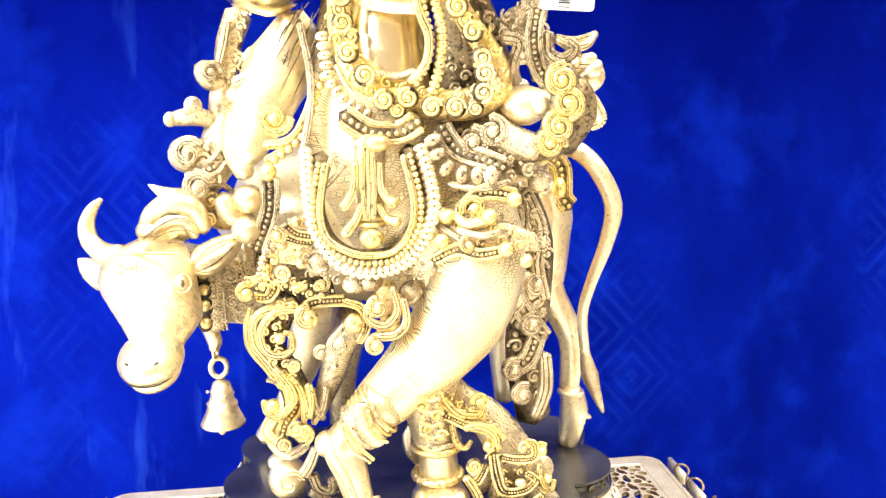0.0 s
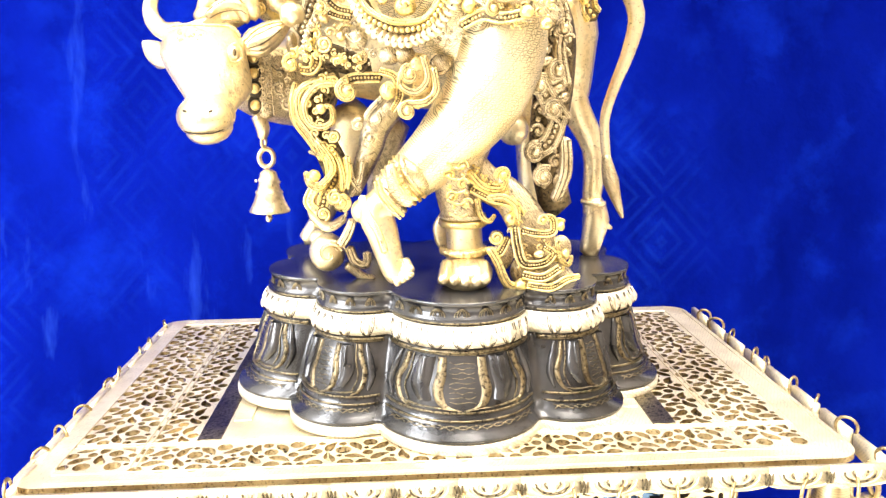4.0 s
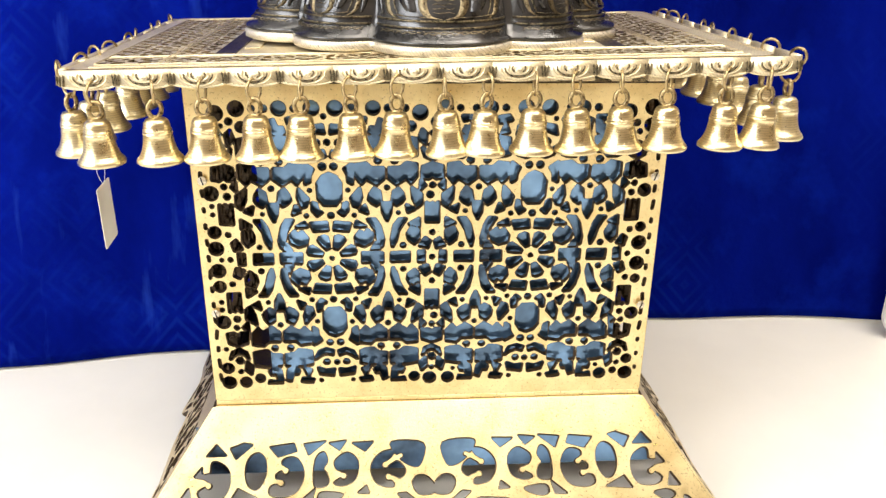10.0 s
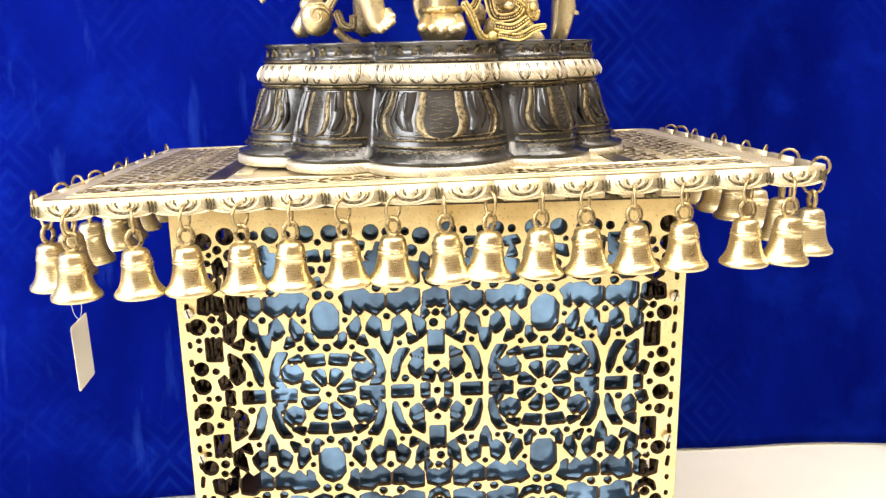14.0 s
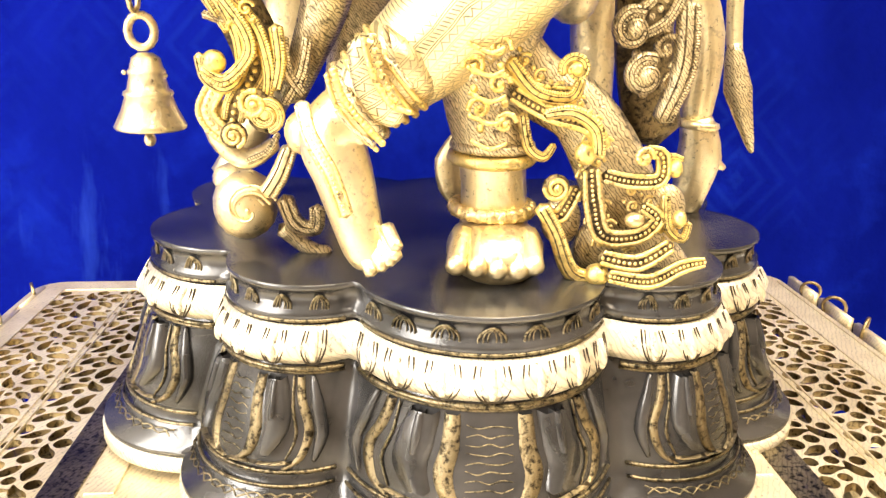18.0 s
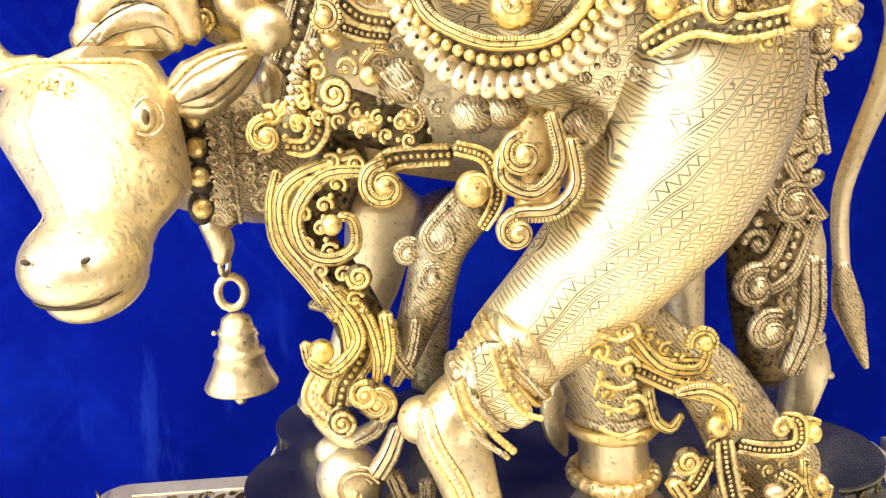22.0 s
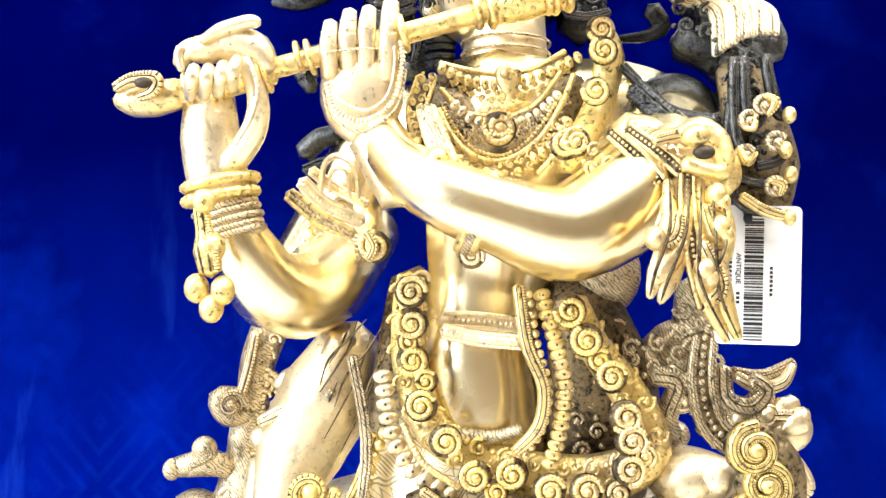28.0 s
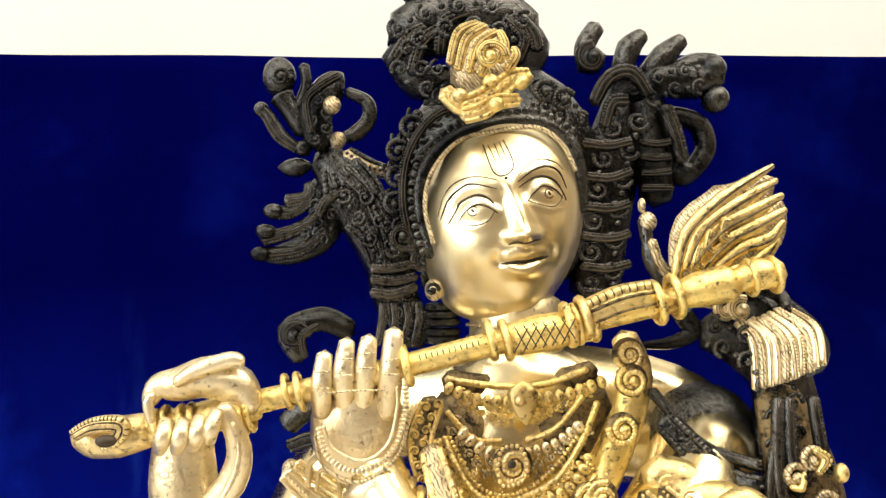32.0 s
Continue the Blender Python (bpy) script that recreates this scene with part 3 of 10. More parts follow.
class Sheet:
    """A flat sheet with openings: strokes of a given half width, joined into one outline and cut through."""

    def __init__(self, x0, x1, z0, z1, cell):
        self.x0, self.z0, self.cell = x0, z0, cell
        self.nx, self.nz = int((x1 - x0) / cell) + 1, int((z1 - z0) / cell) + 1
        self.field = np.full((self.nz + 1, self.nx + 1), 1.0)

    def line(self, a, b, w, cut=False):
        c = self.cell
        i0, i1 = max(0, int((min(a[0], b[0]) - w - self.x0) / c) - 1), min(self.nx, int((max(a[0], b[0]) + w - self.x0) / c) + 2)
        j0, j1 = max(0, int((min(a[1], b[1]) - w - self.z0) / c) - 1), min(self.nz, int((max(a[1], b[1]) + w - self.z0) / c) + 2)
        if i1 < i0 or j1 < j0:
            return
        x = self.x0 + c * np.arange(i0, i1 + 1)[None, :]
        z = self.z0 + c * np.arange(j0, j1 + 1)[:, None]
        dx, dz = b[0] - a[0], b[1] - a[1]
        k = np.clip(((x - a[0]) * dx + (z - a[1]) * dz) / (dx * dx + dz * dz + 1e-12), 0, 1)
        d = np.hypot(x - a[0] - k * dx, z - a[1] - k * dz) - w
        part_of = self.field[j0:j1 + 1, i0:i1 + 1]
        if cut:
            np.maximum(part_of, -d, out=part_of)
        else:
            np.minimum(part_of, d, out=part_of)

    def path(self, pts, w, closed=False, step=0.34):
        q = [(p[0], 0, p[1]) for p in pts]
        if step < 1 and len(q) > 2:
            q, _ = glide(q, [1, 1], step, closed)
        q = [(p[0], p[2]) for p in q]
        for a, b in zip(q, q[1:] + (q[:1] if closed else [])):
            self.line(a, b, w)

    def disc(self, c, w):
        self.line(c, (c[0] + 1e-6, c[1]), w)

    def hole(self, c, w, h, turn=0.0):
        """Cuts an opening with round ends, w by h, turned by degrees."""
        a = radians(turn) + (0 if w >= h else math.pi / 2)
        k, r = abs(w - h) / 2, min(w, h) / 2
        self.line((c[0] - k * math.cos(a), c[1] - k * math.sin(a)), (c[0] + k * math.cos(a) + 1e-6, c[1] + k * math.sin(a)), r, True)

    def opening(self, pts, smooth=True, grow=0.0):
        """Cuts an opening with the given outline, its corners rounded."""
        q = [(p[0], 0, p[1]) for p in pts]
        if smooth:
            q, _ = glide(q, [1, 1], 0.34, True)
        q = np.array([(p[0], p[2]) for p in q])
        c, pad = self.cell, 0.014
        i0, i1 = max(0, int((q[:, 0].min() - pad - self.x0) / c)), min(self.nx, int((q[:, 0].max() + pad - self.x0) / c) + 1)
        j0, j1 = max(0, int((q[:, 1].min() - pad - self.z0) / c)), min(self.nz, int((q[:, 1].max() + pad - self.z0) / c) + 1)
        if i1 <= i0 or j1 <= j0:
            return
        x, z = np.meshgrid(self.x0 + c * np.arange(i0, i1 + 1), self.z0 + c * np.arange(j0, j1 + 1))
        far, odd = np.full(x.shape, 9.0), np.zeros(x.shape, bool)
        for a, b in zip(q, np.roll(q, -1, 0)):
            dx, dz = b - a
            k = np.clip(((x - a[0]) * dx + (z - a[1]) * dz) / (dx * dx + dz * dz + 1e-14), 0, 1)
            far = np.minimum(far, np.hypot(x - a[0] - k * dx, z - a[1] - k * dz))
            odd ^= ((a[1] > z) != (b[1] > z)) & (x < dx * (z - a[1]) / (dz + 1e-14) + a[0])
        d = np.where(odd, far, -far) + grow
        part_of = self.field[j0:j1 + 1, i0:i1 + 1]
        np.maximum(part_of, d, out=part_of)

    def plate(self, pts):
        """Fills the given outline."""
        hold = self.field
        self.field = np.full(hold.shape, -1.0)
        self.opening(pts, False)
        self.field = np.minimum(hold, np.where(self.field > -0.9, -self.field, 1.0))

    def pierce_rest(self, xa, xb, za, zb, least, bar):
        """Drills round holes into what is still solid inside the given field."""
        c = self.cell
        i0, i1, j0, j1 = int((xa - self.x0) / c), int((xb - self.x0) / c), int((za - self.z0) / c), int((zb - self.z0) / c)
        for _ in range(400):
            inner = self.field[j0:j1, i0:i1]
            j, i = np.unravel_index(np.argmin(inner), inner.shape)
            r = -inner[j, i]
            if r < least:
                return
            r = min(r, least * 2.2)
            x, z = self.x0 + (i0 + i) * c, self.z0 + (j0 + j) * c
            self.opening([(x + (r - bar) * math.cos(a), z + (r - bar) * math.sin(a)) for a in np.linspace(0, 5.5, 8)])

    def rect(self, xa, xb, za, zb):
        c = self.cell
        x = self.x0 + c * np.arange(self.nx + 1)[None, :]
        z = self.z0 + c * np.arange(self.nz + 1)[:, None]
        d = np.maximum(np.maximum(xa - x, x - xb), np.maximum(za - z, z - zb))
        np.minimum(self.field, d, out=self.field)

    def mesh(self, shape, mat, thick, place=lambda x, z, d: (x, d, z), rim_mat=None):
        """Front face at depth 0 and edges down to thick, through place(x, z, depth)."""
        f, c, n, m = self.field, self.cell, self.nx, self.nz
        inside = f < 0
        verts, faces, edge_v, edge_f = [], [], [], []

        def put(poly, rim):
            k = len(verts)
            verts.extend(place(x, z, 0.0) for x, z in poly)
            faces.append(tuple(range(k, k + len(poly))))
            for a, b in rim:
                k = len(edge_v)
                edge_v.extend((place(*a, 0.0), place(*a, thick), place(*b, thick), place(*b, 0.0)))
                edge_f.append((k, k + 1, k + 2, k + 3))

        full = inside[:-1, :-1] & inside[1:, :-1] & inside[:-1, 1:] & inside[1:, 1:]
        some = (inside[:-1, :-1] | inside[1:, :-1] | inside[:-1, 1:] | inside[1:, 1:]) & ~full
        for j in range(m):
            row = full[j]
            z = self.z0 + j * c
            edges = np.flatnonzero(np.diff(np.concatenate([[0], row.astype(int), [0]])))
            for a, b in zip(edges[::2], edges[1::2]):
                xa, xb = self.x0 + a * c, self.x0 + b * c
                put([(xa, z), (xb, z), (xb, z + c), (xa, z + c)], ())
        for j, i in np.argwhere(some):
            x, z = self.x0 + i * c, self.z0 + j * c
            cor = [(x, z, f[j, i]), (x + c, z, f[j, i + 1]), (x + c, z + c, f[j + 1, i + 1]), (x, z + c, f[j + 1, i])]
            poly, cuts = [], []
            for q in range(4):
                a, b = cor[q], cor[(q + 1) % 4]
                if a[2] < 0:
                    poly.append(a[:2])
                if (a[2] < 0) != (b[2] < 0):
                    k = a[2] / (a[2] - b[2])
                    cut = (a[0] + (b[0] - a[0]) * k, a[1] + (b[1] - a[1]) * k)
                    poly.append(cut)
                    cuts.append(cut)
            if len(poly) > 2:
                put(poly, [(cuts[0], cuts[1])] if len(cuts) == 2 else ())
        shape.add(verts, faces, mat)
        shape.add(edge_v, edge_f, rim_mat or mat)

# ---- the setting: white floor, walls, ceiling, window, blue velvet cloth ----
def room_box(name, lo, hi, mat, label):
    s = Shape()
    s.box(mat, lo, hi)
    return tagged(s.build(name, smooth=False), label, kind="structure")


room_box("floor", (-1.9, -2.7, -0.06), (1.9, 0.75, 0), M_FLOOR, "smooth white floor under the brass stool")
room_box("ceiling", (-1.9, -2.7, 2.6), (1.9, 0.75, 2.7), M_WALL, "plain white ceiling")
room_box("wall_north", (-1.9, 0.6, 0), (1.9, 0.75, 2.6), M_WALL, "white painted wall behind the blue cloth")
# south and east walls are unseen, added for dark warm reflections in the metal
room_box("wall_south", (-1.9, -2.8, 0), (1.9, -2.7, 2.6), M_TAN, "unseen tan wall, added dark for the brass to reflect")
room_box("wall_east", (1.8, -2.7, 0), (1.9, 0.6, 2.6), M_TAN, "unseen tan wall, added dark for the brass to reflect")
west = Shape()
for lo, hi in (((-1.9, -2.7, 0), (-1.8, 0.6, 0.85)), ((-1.9, -2.7, 2.25), (-1.8, 0.6, 2.6)), ((-1.9, -2.7, 0.85), (-1.8, -1.95, 2.25)), ((-1.9, -0.55, 0.85), (-1.8, 0.6, 2.25))):
    west.box(M_WALL, lo, hi)
tagged(west.build("wall_west", smooth=False), "white wall with a window opening", kind="structure")
# frames for the assumed ceiling panels, out of view
for x, y in ((0.35, -1.3), (-0.6, -0.55), (1.05, -0.45)):
    f = Shape()
    f.box(M_PLASTIC, (x - 0.62, y - 0.32, 2.565), (x - 0.58, y + 0.32, 2.6), 0.003)
    f.box(M_PLASTIC, (x + 0.58, y - 0.32, 2.565), (x + 0.62, y + 0.32, 2.6), 0.003)
    f.box(M_PLASTIC, (x - 0.58, y - 0.32, 2.565), (x + 0.58, y - 0.285, 2.6), 0.003)
    f.box(M_PLASTIC, (x - 0.58, y + 0.285, 2.565), (x + 0.58, y + 0.32, 2.6), 0.003)
    tagged(f.build("unseen_panel_frame"), "unseen white framed ceiling panel, assumed as a light source", "ceiling light")

# the cloth: soft upright folds, its foot drawn forward on the floor, the hem lying on the floor
NX, NZ = 170, 90
cv, cf = [], []
for j in range(NZ + 1):
    k = j / NZ
    for i in range(NX + 1):
        x = -1.25 + (2.0 + 0.05 * k * k) * i / NX
        hem = 0.16 + 0.075 * (1 / (1 + math.exp(-(x - 0.05) * 9))) - 0.045 * max(0.0, x - 0.3) + 0.02 * math.sin(4 * x + 1) + 0.012 * math.sin(13 * x)
        fold = 0.012 * math.sin(7 * x + 0.6) + 0.008 * math.sin(17 * x + 2 * k) + 0.014 * noise.noise((x * 2.2, k * 1.6, 3.1)) + 0.006 * noise.noise((x * 7, k * 5, 1.7))
        top = 1.219 + 0.012 * x + 0.002 * math.sin(9 * x)
        y = 0.33 + fold * (0.35 + 0.65 * (1 - abs(2 * k - 1))) + (hem - 0.33) * (1 - k) ** 1.6
        cv.append((x, y, 0.004 + (top - 0.004) * k))
for j in range(NZ):
    for i in range(NX):
        a = j * (NX + 1) + i
        cf.append((a, a + 1, a + NX + 2, a + NX + 1))
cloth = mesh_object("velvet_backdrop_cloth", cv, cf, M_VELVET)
sol = cloth.modifiers.new("thick", "SOLIDIFY")
sol.thickness = 0.003
tagged(cloth, "deep blue crushed velvet cloth hung behind the statue", "backdrop cloth")

# a white board leans on the cloth, its corner rounded
bv = [(0.680, 0.055)] + [(0.680 - 0.03 * math.sin(a), 0.085 - 0.03 * math.cos(a)) for a in np.linspace(0, math.pi / 2, 8)] + [(0.662, 0.30), (0.95, 0.30), (0.95, 0.055)]
nb = len(bv)
board = mesh_object("white_board", [(x, 0.150 + 0.10 * z, z - 0.051) for x, z in bv] + [(x, 0.158 + 0.10 * z, z - 0.051) for x, z in bv], [tuple(range(nb)), tuple(range(2 * nb - 1, nb - 1, -1))] + [(i, nb + i, nb + (i + 1) % nb, (i + 1) % nb) for i in range(nb)], M_PLASTIC, False)
tagged(board, "plain white board with a rounded corner leaning on the blue cloth", "board")

# ---- the pierced brass stool ----
SX = -0.006     # the stool stands a little off the middle of the place
stool = tagged(empty("brass_stool", (SX, 0, 0)), "pierced brass stool with splayed lattice feet on a white floor", "stool")
PX0, PX1, PY0, PY1, PZ0, PZ1 = -0.212, 0.212, -0.124, 0.127, 0.108, 0.419


# openings of one quarter of the lattice, in millimetres from the middle of a rosette
ROSE = [[(3, 28), (15, 27), (17.5, 34), (4, 35)], [(23, 14), (30, 11.5), (36, 15), (38, 22), (33, 27), (31, 23), (26, 26), (22, 20)],
        [(22, 31), (31, 31), (23.5, 35.5)], [(37, 8), (43, 8), (41, 14)],
        [(8, 45), (12, 42), (15.5, 47), (15, 54), (12.5, 53), (11.5, 47)], [(19.5, 58), (27, 67), (28, 59), (25, 50), (21.5, 51)], [(27.5, 46), (33.5, 43.5), (31, 51)]]
TREE = [[(34, 37.5), (40, 37.5), (44, 31), (47, 18), (46, 11), (43, 17), (41, 26), (37, 33)],
        [(38, 53.5), (42, 51), (45.5, 55), (44.5, 64), (40, 67), (36.5, 62), (35.5, 57)],
        [(24, 78), (24, 89), (33, 90.5), (38, 86), (48.3, 86), (48.3, 76), (42, 71), (33, 76.5), (29, 72)],
        [(24, 98), (24, 112), (34, 114), (48, 113), (48.3, 101), (40, 100), (36, 96), (28, 96.5)],
        [(37, 119), (42, 115.5), (47, 118), (48.5, 129), (45.5, 130), (43, 122.5), (38.5, 123)]]
STEM = [[(47, 53), (55, 53), (54, 44), (51, 37), (48, 44)]]
COLUMN = [[(71, 17), (76, 13), (79.5, 18), (79.5, 26), (73, 28.5), (70, 23)], [(72, 33), (80, 30), (80, 38)], [(74, 67), (75, 57), (79, 49), (82.5, 52), (82.5, 61)], [(69, 51), (70.5, 44), (76, 47)],
          [(80.3, 5), (84.6, 5), (84.6, -5), (80.3, -5)], [(81.5, 11), (88, 9), (90, 16), (86, 18.5)], [(81, 113), (86, 108), (87, 117), (83, 121)], [(82, 66), (86, 70), (82, 74)]]
AXIS = [[(87.5, 35), (97.7, 35), (97.7, 53), (95, 49), (92.6, 53), (90, 49), (87.5, 53)], [(83.5, 77), (89, 76), (92.6, 79), (96, 76), (101.7, 77), (101, 87), (92.6, 90), (84, 87)],
        [(84, 104), (86, 97), (92.6, 93.5), (99, 97), (101, 104), (98, 100), (92.6, 97.5), (87, 100)]]
HEAD = [[(14, 85.5), (20.5, 90), (20.5, 72), (17.5, 74), (17, 80)], [(3, 97.5), (9, 95.5), (16, 98), (20, 106), (15, 102.5), (9, 100), (4, 102)], [(3, 118), (4, 125), (16, 123), (17.5, 116), (10, 119)],
        [(25, 118), (31.5, 117), (28, 125)], [(23, 129), (33, 127), (34, 131), (25, 132.5)], [(54, 132), (65, 129), (66, 132.5)]]
OCTAGON = [(6, 50), (11.5, 57), (12, 73), (7, 80), (0, 83), (-7, 80), (-12, 73), (-11.5, 57), (-6, 50)]
RINGS = [(43.5, 93, 3.6), (58.5, 93, 3.6), (9.5, 109.5, 3.6), (92.6, 0, 2.6), (92.6, 24.5, 2.8), (92.6, 70, 2.9), (92.6, 106, 4.2), (92.6, 118, 2.6)]


def lattice_panel(width, rosettes):
    """An upright pierced sheet, seen from the front, centred on x, standing on z = 0."""
    h, w = PZ1 - PZ0, width / 2
    s = Sheet(-w - 0.002, w + 0.002, -0.002, h + 0.002, 0.0010)
    s.rect(-w, w, 0, h)
    cz, reach = 0.258 - PZ0, w - 0.0135
    rnd = random.Random(3)

    def cut(cx, u, v, pts, grow=0.0024):
        q = [(cx + u * a / 1000 + rnd.uniform(-3e-4, 3e-4), cz + v * b / 1000 + rnd.uniform(-3e-4, 3e-4)) for a, b in pts]
        if min(abs(p[0]) for p in q) < reach:
            s.opening(q, False, grow)

    def drill(cx, u, v, a, b, r):
        cut(cx, u, v, [(a + r * math.cos(q), b + r * math.sin(q)) for q in np.linspace(0, 5.6, 9)], 0.0005)

    for cx in rosettes:
        drill(cx, 1, 1, 0, 0, 2.4)
        for i in range(8):
            a = radians(22.5 + 45 * i)
            q = [(9.5, -1.6), (15, -3.6), (21, -4.8), (23.2, -2.5), (23.2, 2.5), (21, 4.8), (15, 3.6), (9.5, 1.6)]
            s.opening([(cx + (r * math.cos(a) - d * math.sin(a)) / 1000, cz + (r * math.sin(a) + d * math.cos(a)) / 1000) for r, d in q], False, 0.0017)
        for u in (1, -1):
            cut(cx, u, 1, [(28.5, 4.4), (46, 4.4), (46, -4.4), (28.5, -4.4)])
            cut(cx, u, 1, [(55, 4.2), (70.5, 4.2), (70.5, -4.2), (55, -4.2)])
            for v in (1, -1):
                for pts in ROSE + TREE + STEM + COLUMN + AXIS + HEAD:
                    cut(cx, u, v, pts)
                for pts in TREE:
                    cut(cx, u, v, [(102 - a, b) for a, b in pts])
                for a, b, r in RINGS:
                    drill(cx, u, v, a, b, r)
        for v in (1, -1):
            cut(cx, 1, v, OCTAGON, 0.0004)
    # plain border with an upright row of slots by each edge
    s.rect(-w, -w + 0.0145, 0, h)
    s.rect(w - 0.0145, w, 0, h)
    s.rect(-w, w, 0, 0.016)
    s.rect(-w, w, h - 0.014, h)
    for u in (1, -1):
        for i in range(17):
            s.hole((u * (w - 0.0075), 0.026 + (h - 0.060) * i / 16), 0.0040, rnd.uniform(0.005, 0.0125), rnd.uniform(-8, 8))
    s.pierce_rest(-w + 0.016, w - 0.016, 0.020, h - 0.020, 0.0042, 0.0018)
    out = Shape()
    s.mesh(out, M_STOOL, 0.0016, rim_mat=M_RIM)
    # the cut flares behind the face, its dark metal painting shade round every opening
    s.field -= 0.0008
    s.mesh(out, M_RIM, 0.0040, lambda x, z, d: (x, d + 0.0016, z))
    return out


front = lattice_panel(PX1 - PX0, (-0.0925, 0.0925)).build("lattice_panel", stool, False)
front.location = (0, PY0, PZ0)
back = new("lattice_panel", front.data)
back.parent, back.location, back.rotation_euler = stool, (0, PY1, PZ0), (0, 0, math.pi)
side = lattice_panel(PY1 - PY0 - 0.012, (0.0,)).build("lattice_panel", stool, False)
side.location, side.rotation_euler = (PX0 + 0.0035, 0, PZ0), (0, 0, -math.pi / 2)
side2 = new("lattice_panel", side.data)
side2.parent, side2.location, side2.rotation_euler = stool, (PX1 - 0.0035, 0, PZ0), (0, 0, math.pi / 2)
# slotted screws at the panel's rim
for x, z in ((0.2025, 0.335), (0.2025, 0.205), (-0.2025, 0.335), (-0.2025, 0.205)):
    s = Shape()
    s.egg(M_SILVER, (0, 0, 0), (0.0042, 0.0016, 0.0042), seg=12, rings=6)
    s.box(M_INK, (-0.0005, -0.00185, -0.0035), (0.0005, -0.0012, 0.0035))
    o = s.build("screw", stool)
    o.location, o.rotation_euler = (x, PY0 - 0.0036, z), (0, 0.3 * x * 5, 0)
# a sheet behind the lattice on each side
s = Shape()
s.box(M_LINER, (PX0 + 0.055, PY0 + 0.011, PZ0 + 0.004), (PX1 - 0.030, PY0 + 0.0125, PZ1 - 0.004))
s.build("liner_sheet", stool, False)
s = Shape()
s.box(M_LINER, (PX0 - 0.02, PY0 - 0.0105, 0.028), (PX1 + 0.02, PY0 - 0.0090, 0.0835))
s.build("liner_sheet", stool, False)
# plinth moulding on which the panels stand
s = Shape()
s.box(M_STOOL, (PX0 - 0.0005, PY0 - 0.0035, 0.0985), (PX1 + 0.0005, PY1 + 0.0035, 0.1030), 0.001)
s.box(M_STOOL, (PX0 + 0.0005, PY0 - 0.0008, 0.1032), (PX1 - 0.0005, PY1 + 0.0008, 0.1078), 0.0004)
s.build("plinth", stool, False)


# openings of one half of an apron, in thousandths of its half width and of its height
SCROLLS = [
    [(860, 387), (804, 429), (772, 512), (772, 599), (822, 610), (856, 580), (835, 540), (861, 502), (886, 478), (846, 460)],
    [(701, 337), (669, 381), (648, 474), (656, 553), (687, 531), (716, 448), (724, 366)],
    [(589, 386), (545, 377), (503, 473), (509, 580), (552, 610), (596, 595), (598, 551), (573, 533), (595, 480), (573, 447)],
    [(466, 376), (443, 332), (419, 391), (428, 446), (406, 485), (397, 550), (438, 562), (456, 497)],
    [(385, 386), (344, 343), (299, 405), (298, 517), (338, 557), (373, 540), (343, 493), (380, 437)]]
SCROLLS2 = [
    [(237, 413), (205, 350), (162, 345), (187, 428), (142, 415), (112, 475), (131, 519), (171, 511), (152, 572), (205, 556), (234, 488)],
    [(172, 276), (40, 291), (52, 435), (92, 440), (142, 376)],
    [(77, 563), (65, 518), (34, 517), (6, 563), (4, 624), (54, 630)],
    [(912, 796), (923, 738), (907, 708), (891, 783)],
    [(923, 905), (932, 841), (893, 846), (882, 918)],
    [(876, 695), (859, 664), (804, 680), (838, 725)],
    [(417, 653), (412, 601), (333, 620), (380, 667)]]
WEDGES = [
    [(903, 336), (889, 264), (828, 336)],
    [(823, 290), (779, 257), (742, 271), (782, 359)],
    [(665, 288), (574, 270), (554, 319), (618, 353)],
    [(529, 275), (446, 259), (499, 345)],
    [(426, 273), (362, 260), (380, 320)],
    [(331, 277), (249, 273), (275, 332)],
    [(908, 470), (898, 413), (878, 482)],
    [(914, 632), (907, 548), (874, 629)],
    [(732, 638), (723, 562), (643, 624)],
    [(483, 662), (441, 580), (442, 659)],
    [(277, 610), (252, 568), (240, 615)],
    [(131, 629), (103, 624), (32, 729), (34, 785)]]
LOWER = [(850, 1007), (846, 915), (818, 896), (810, 778), (755, 716), (634, 722), (513, 735), (394, 739), (321, 713), (258, 674), (167, 664), (121, 693), (36, 845), (20, 876)]


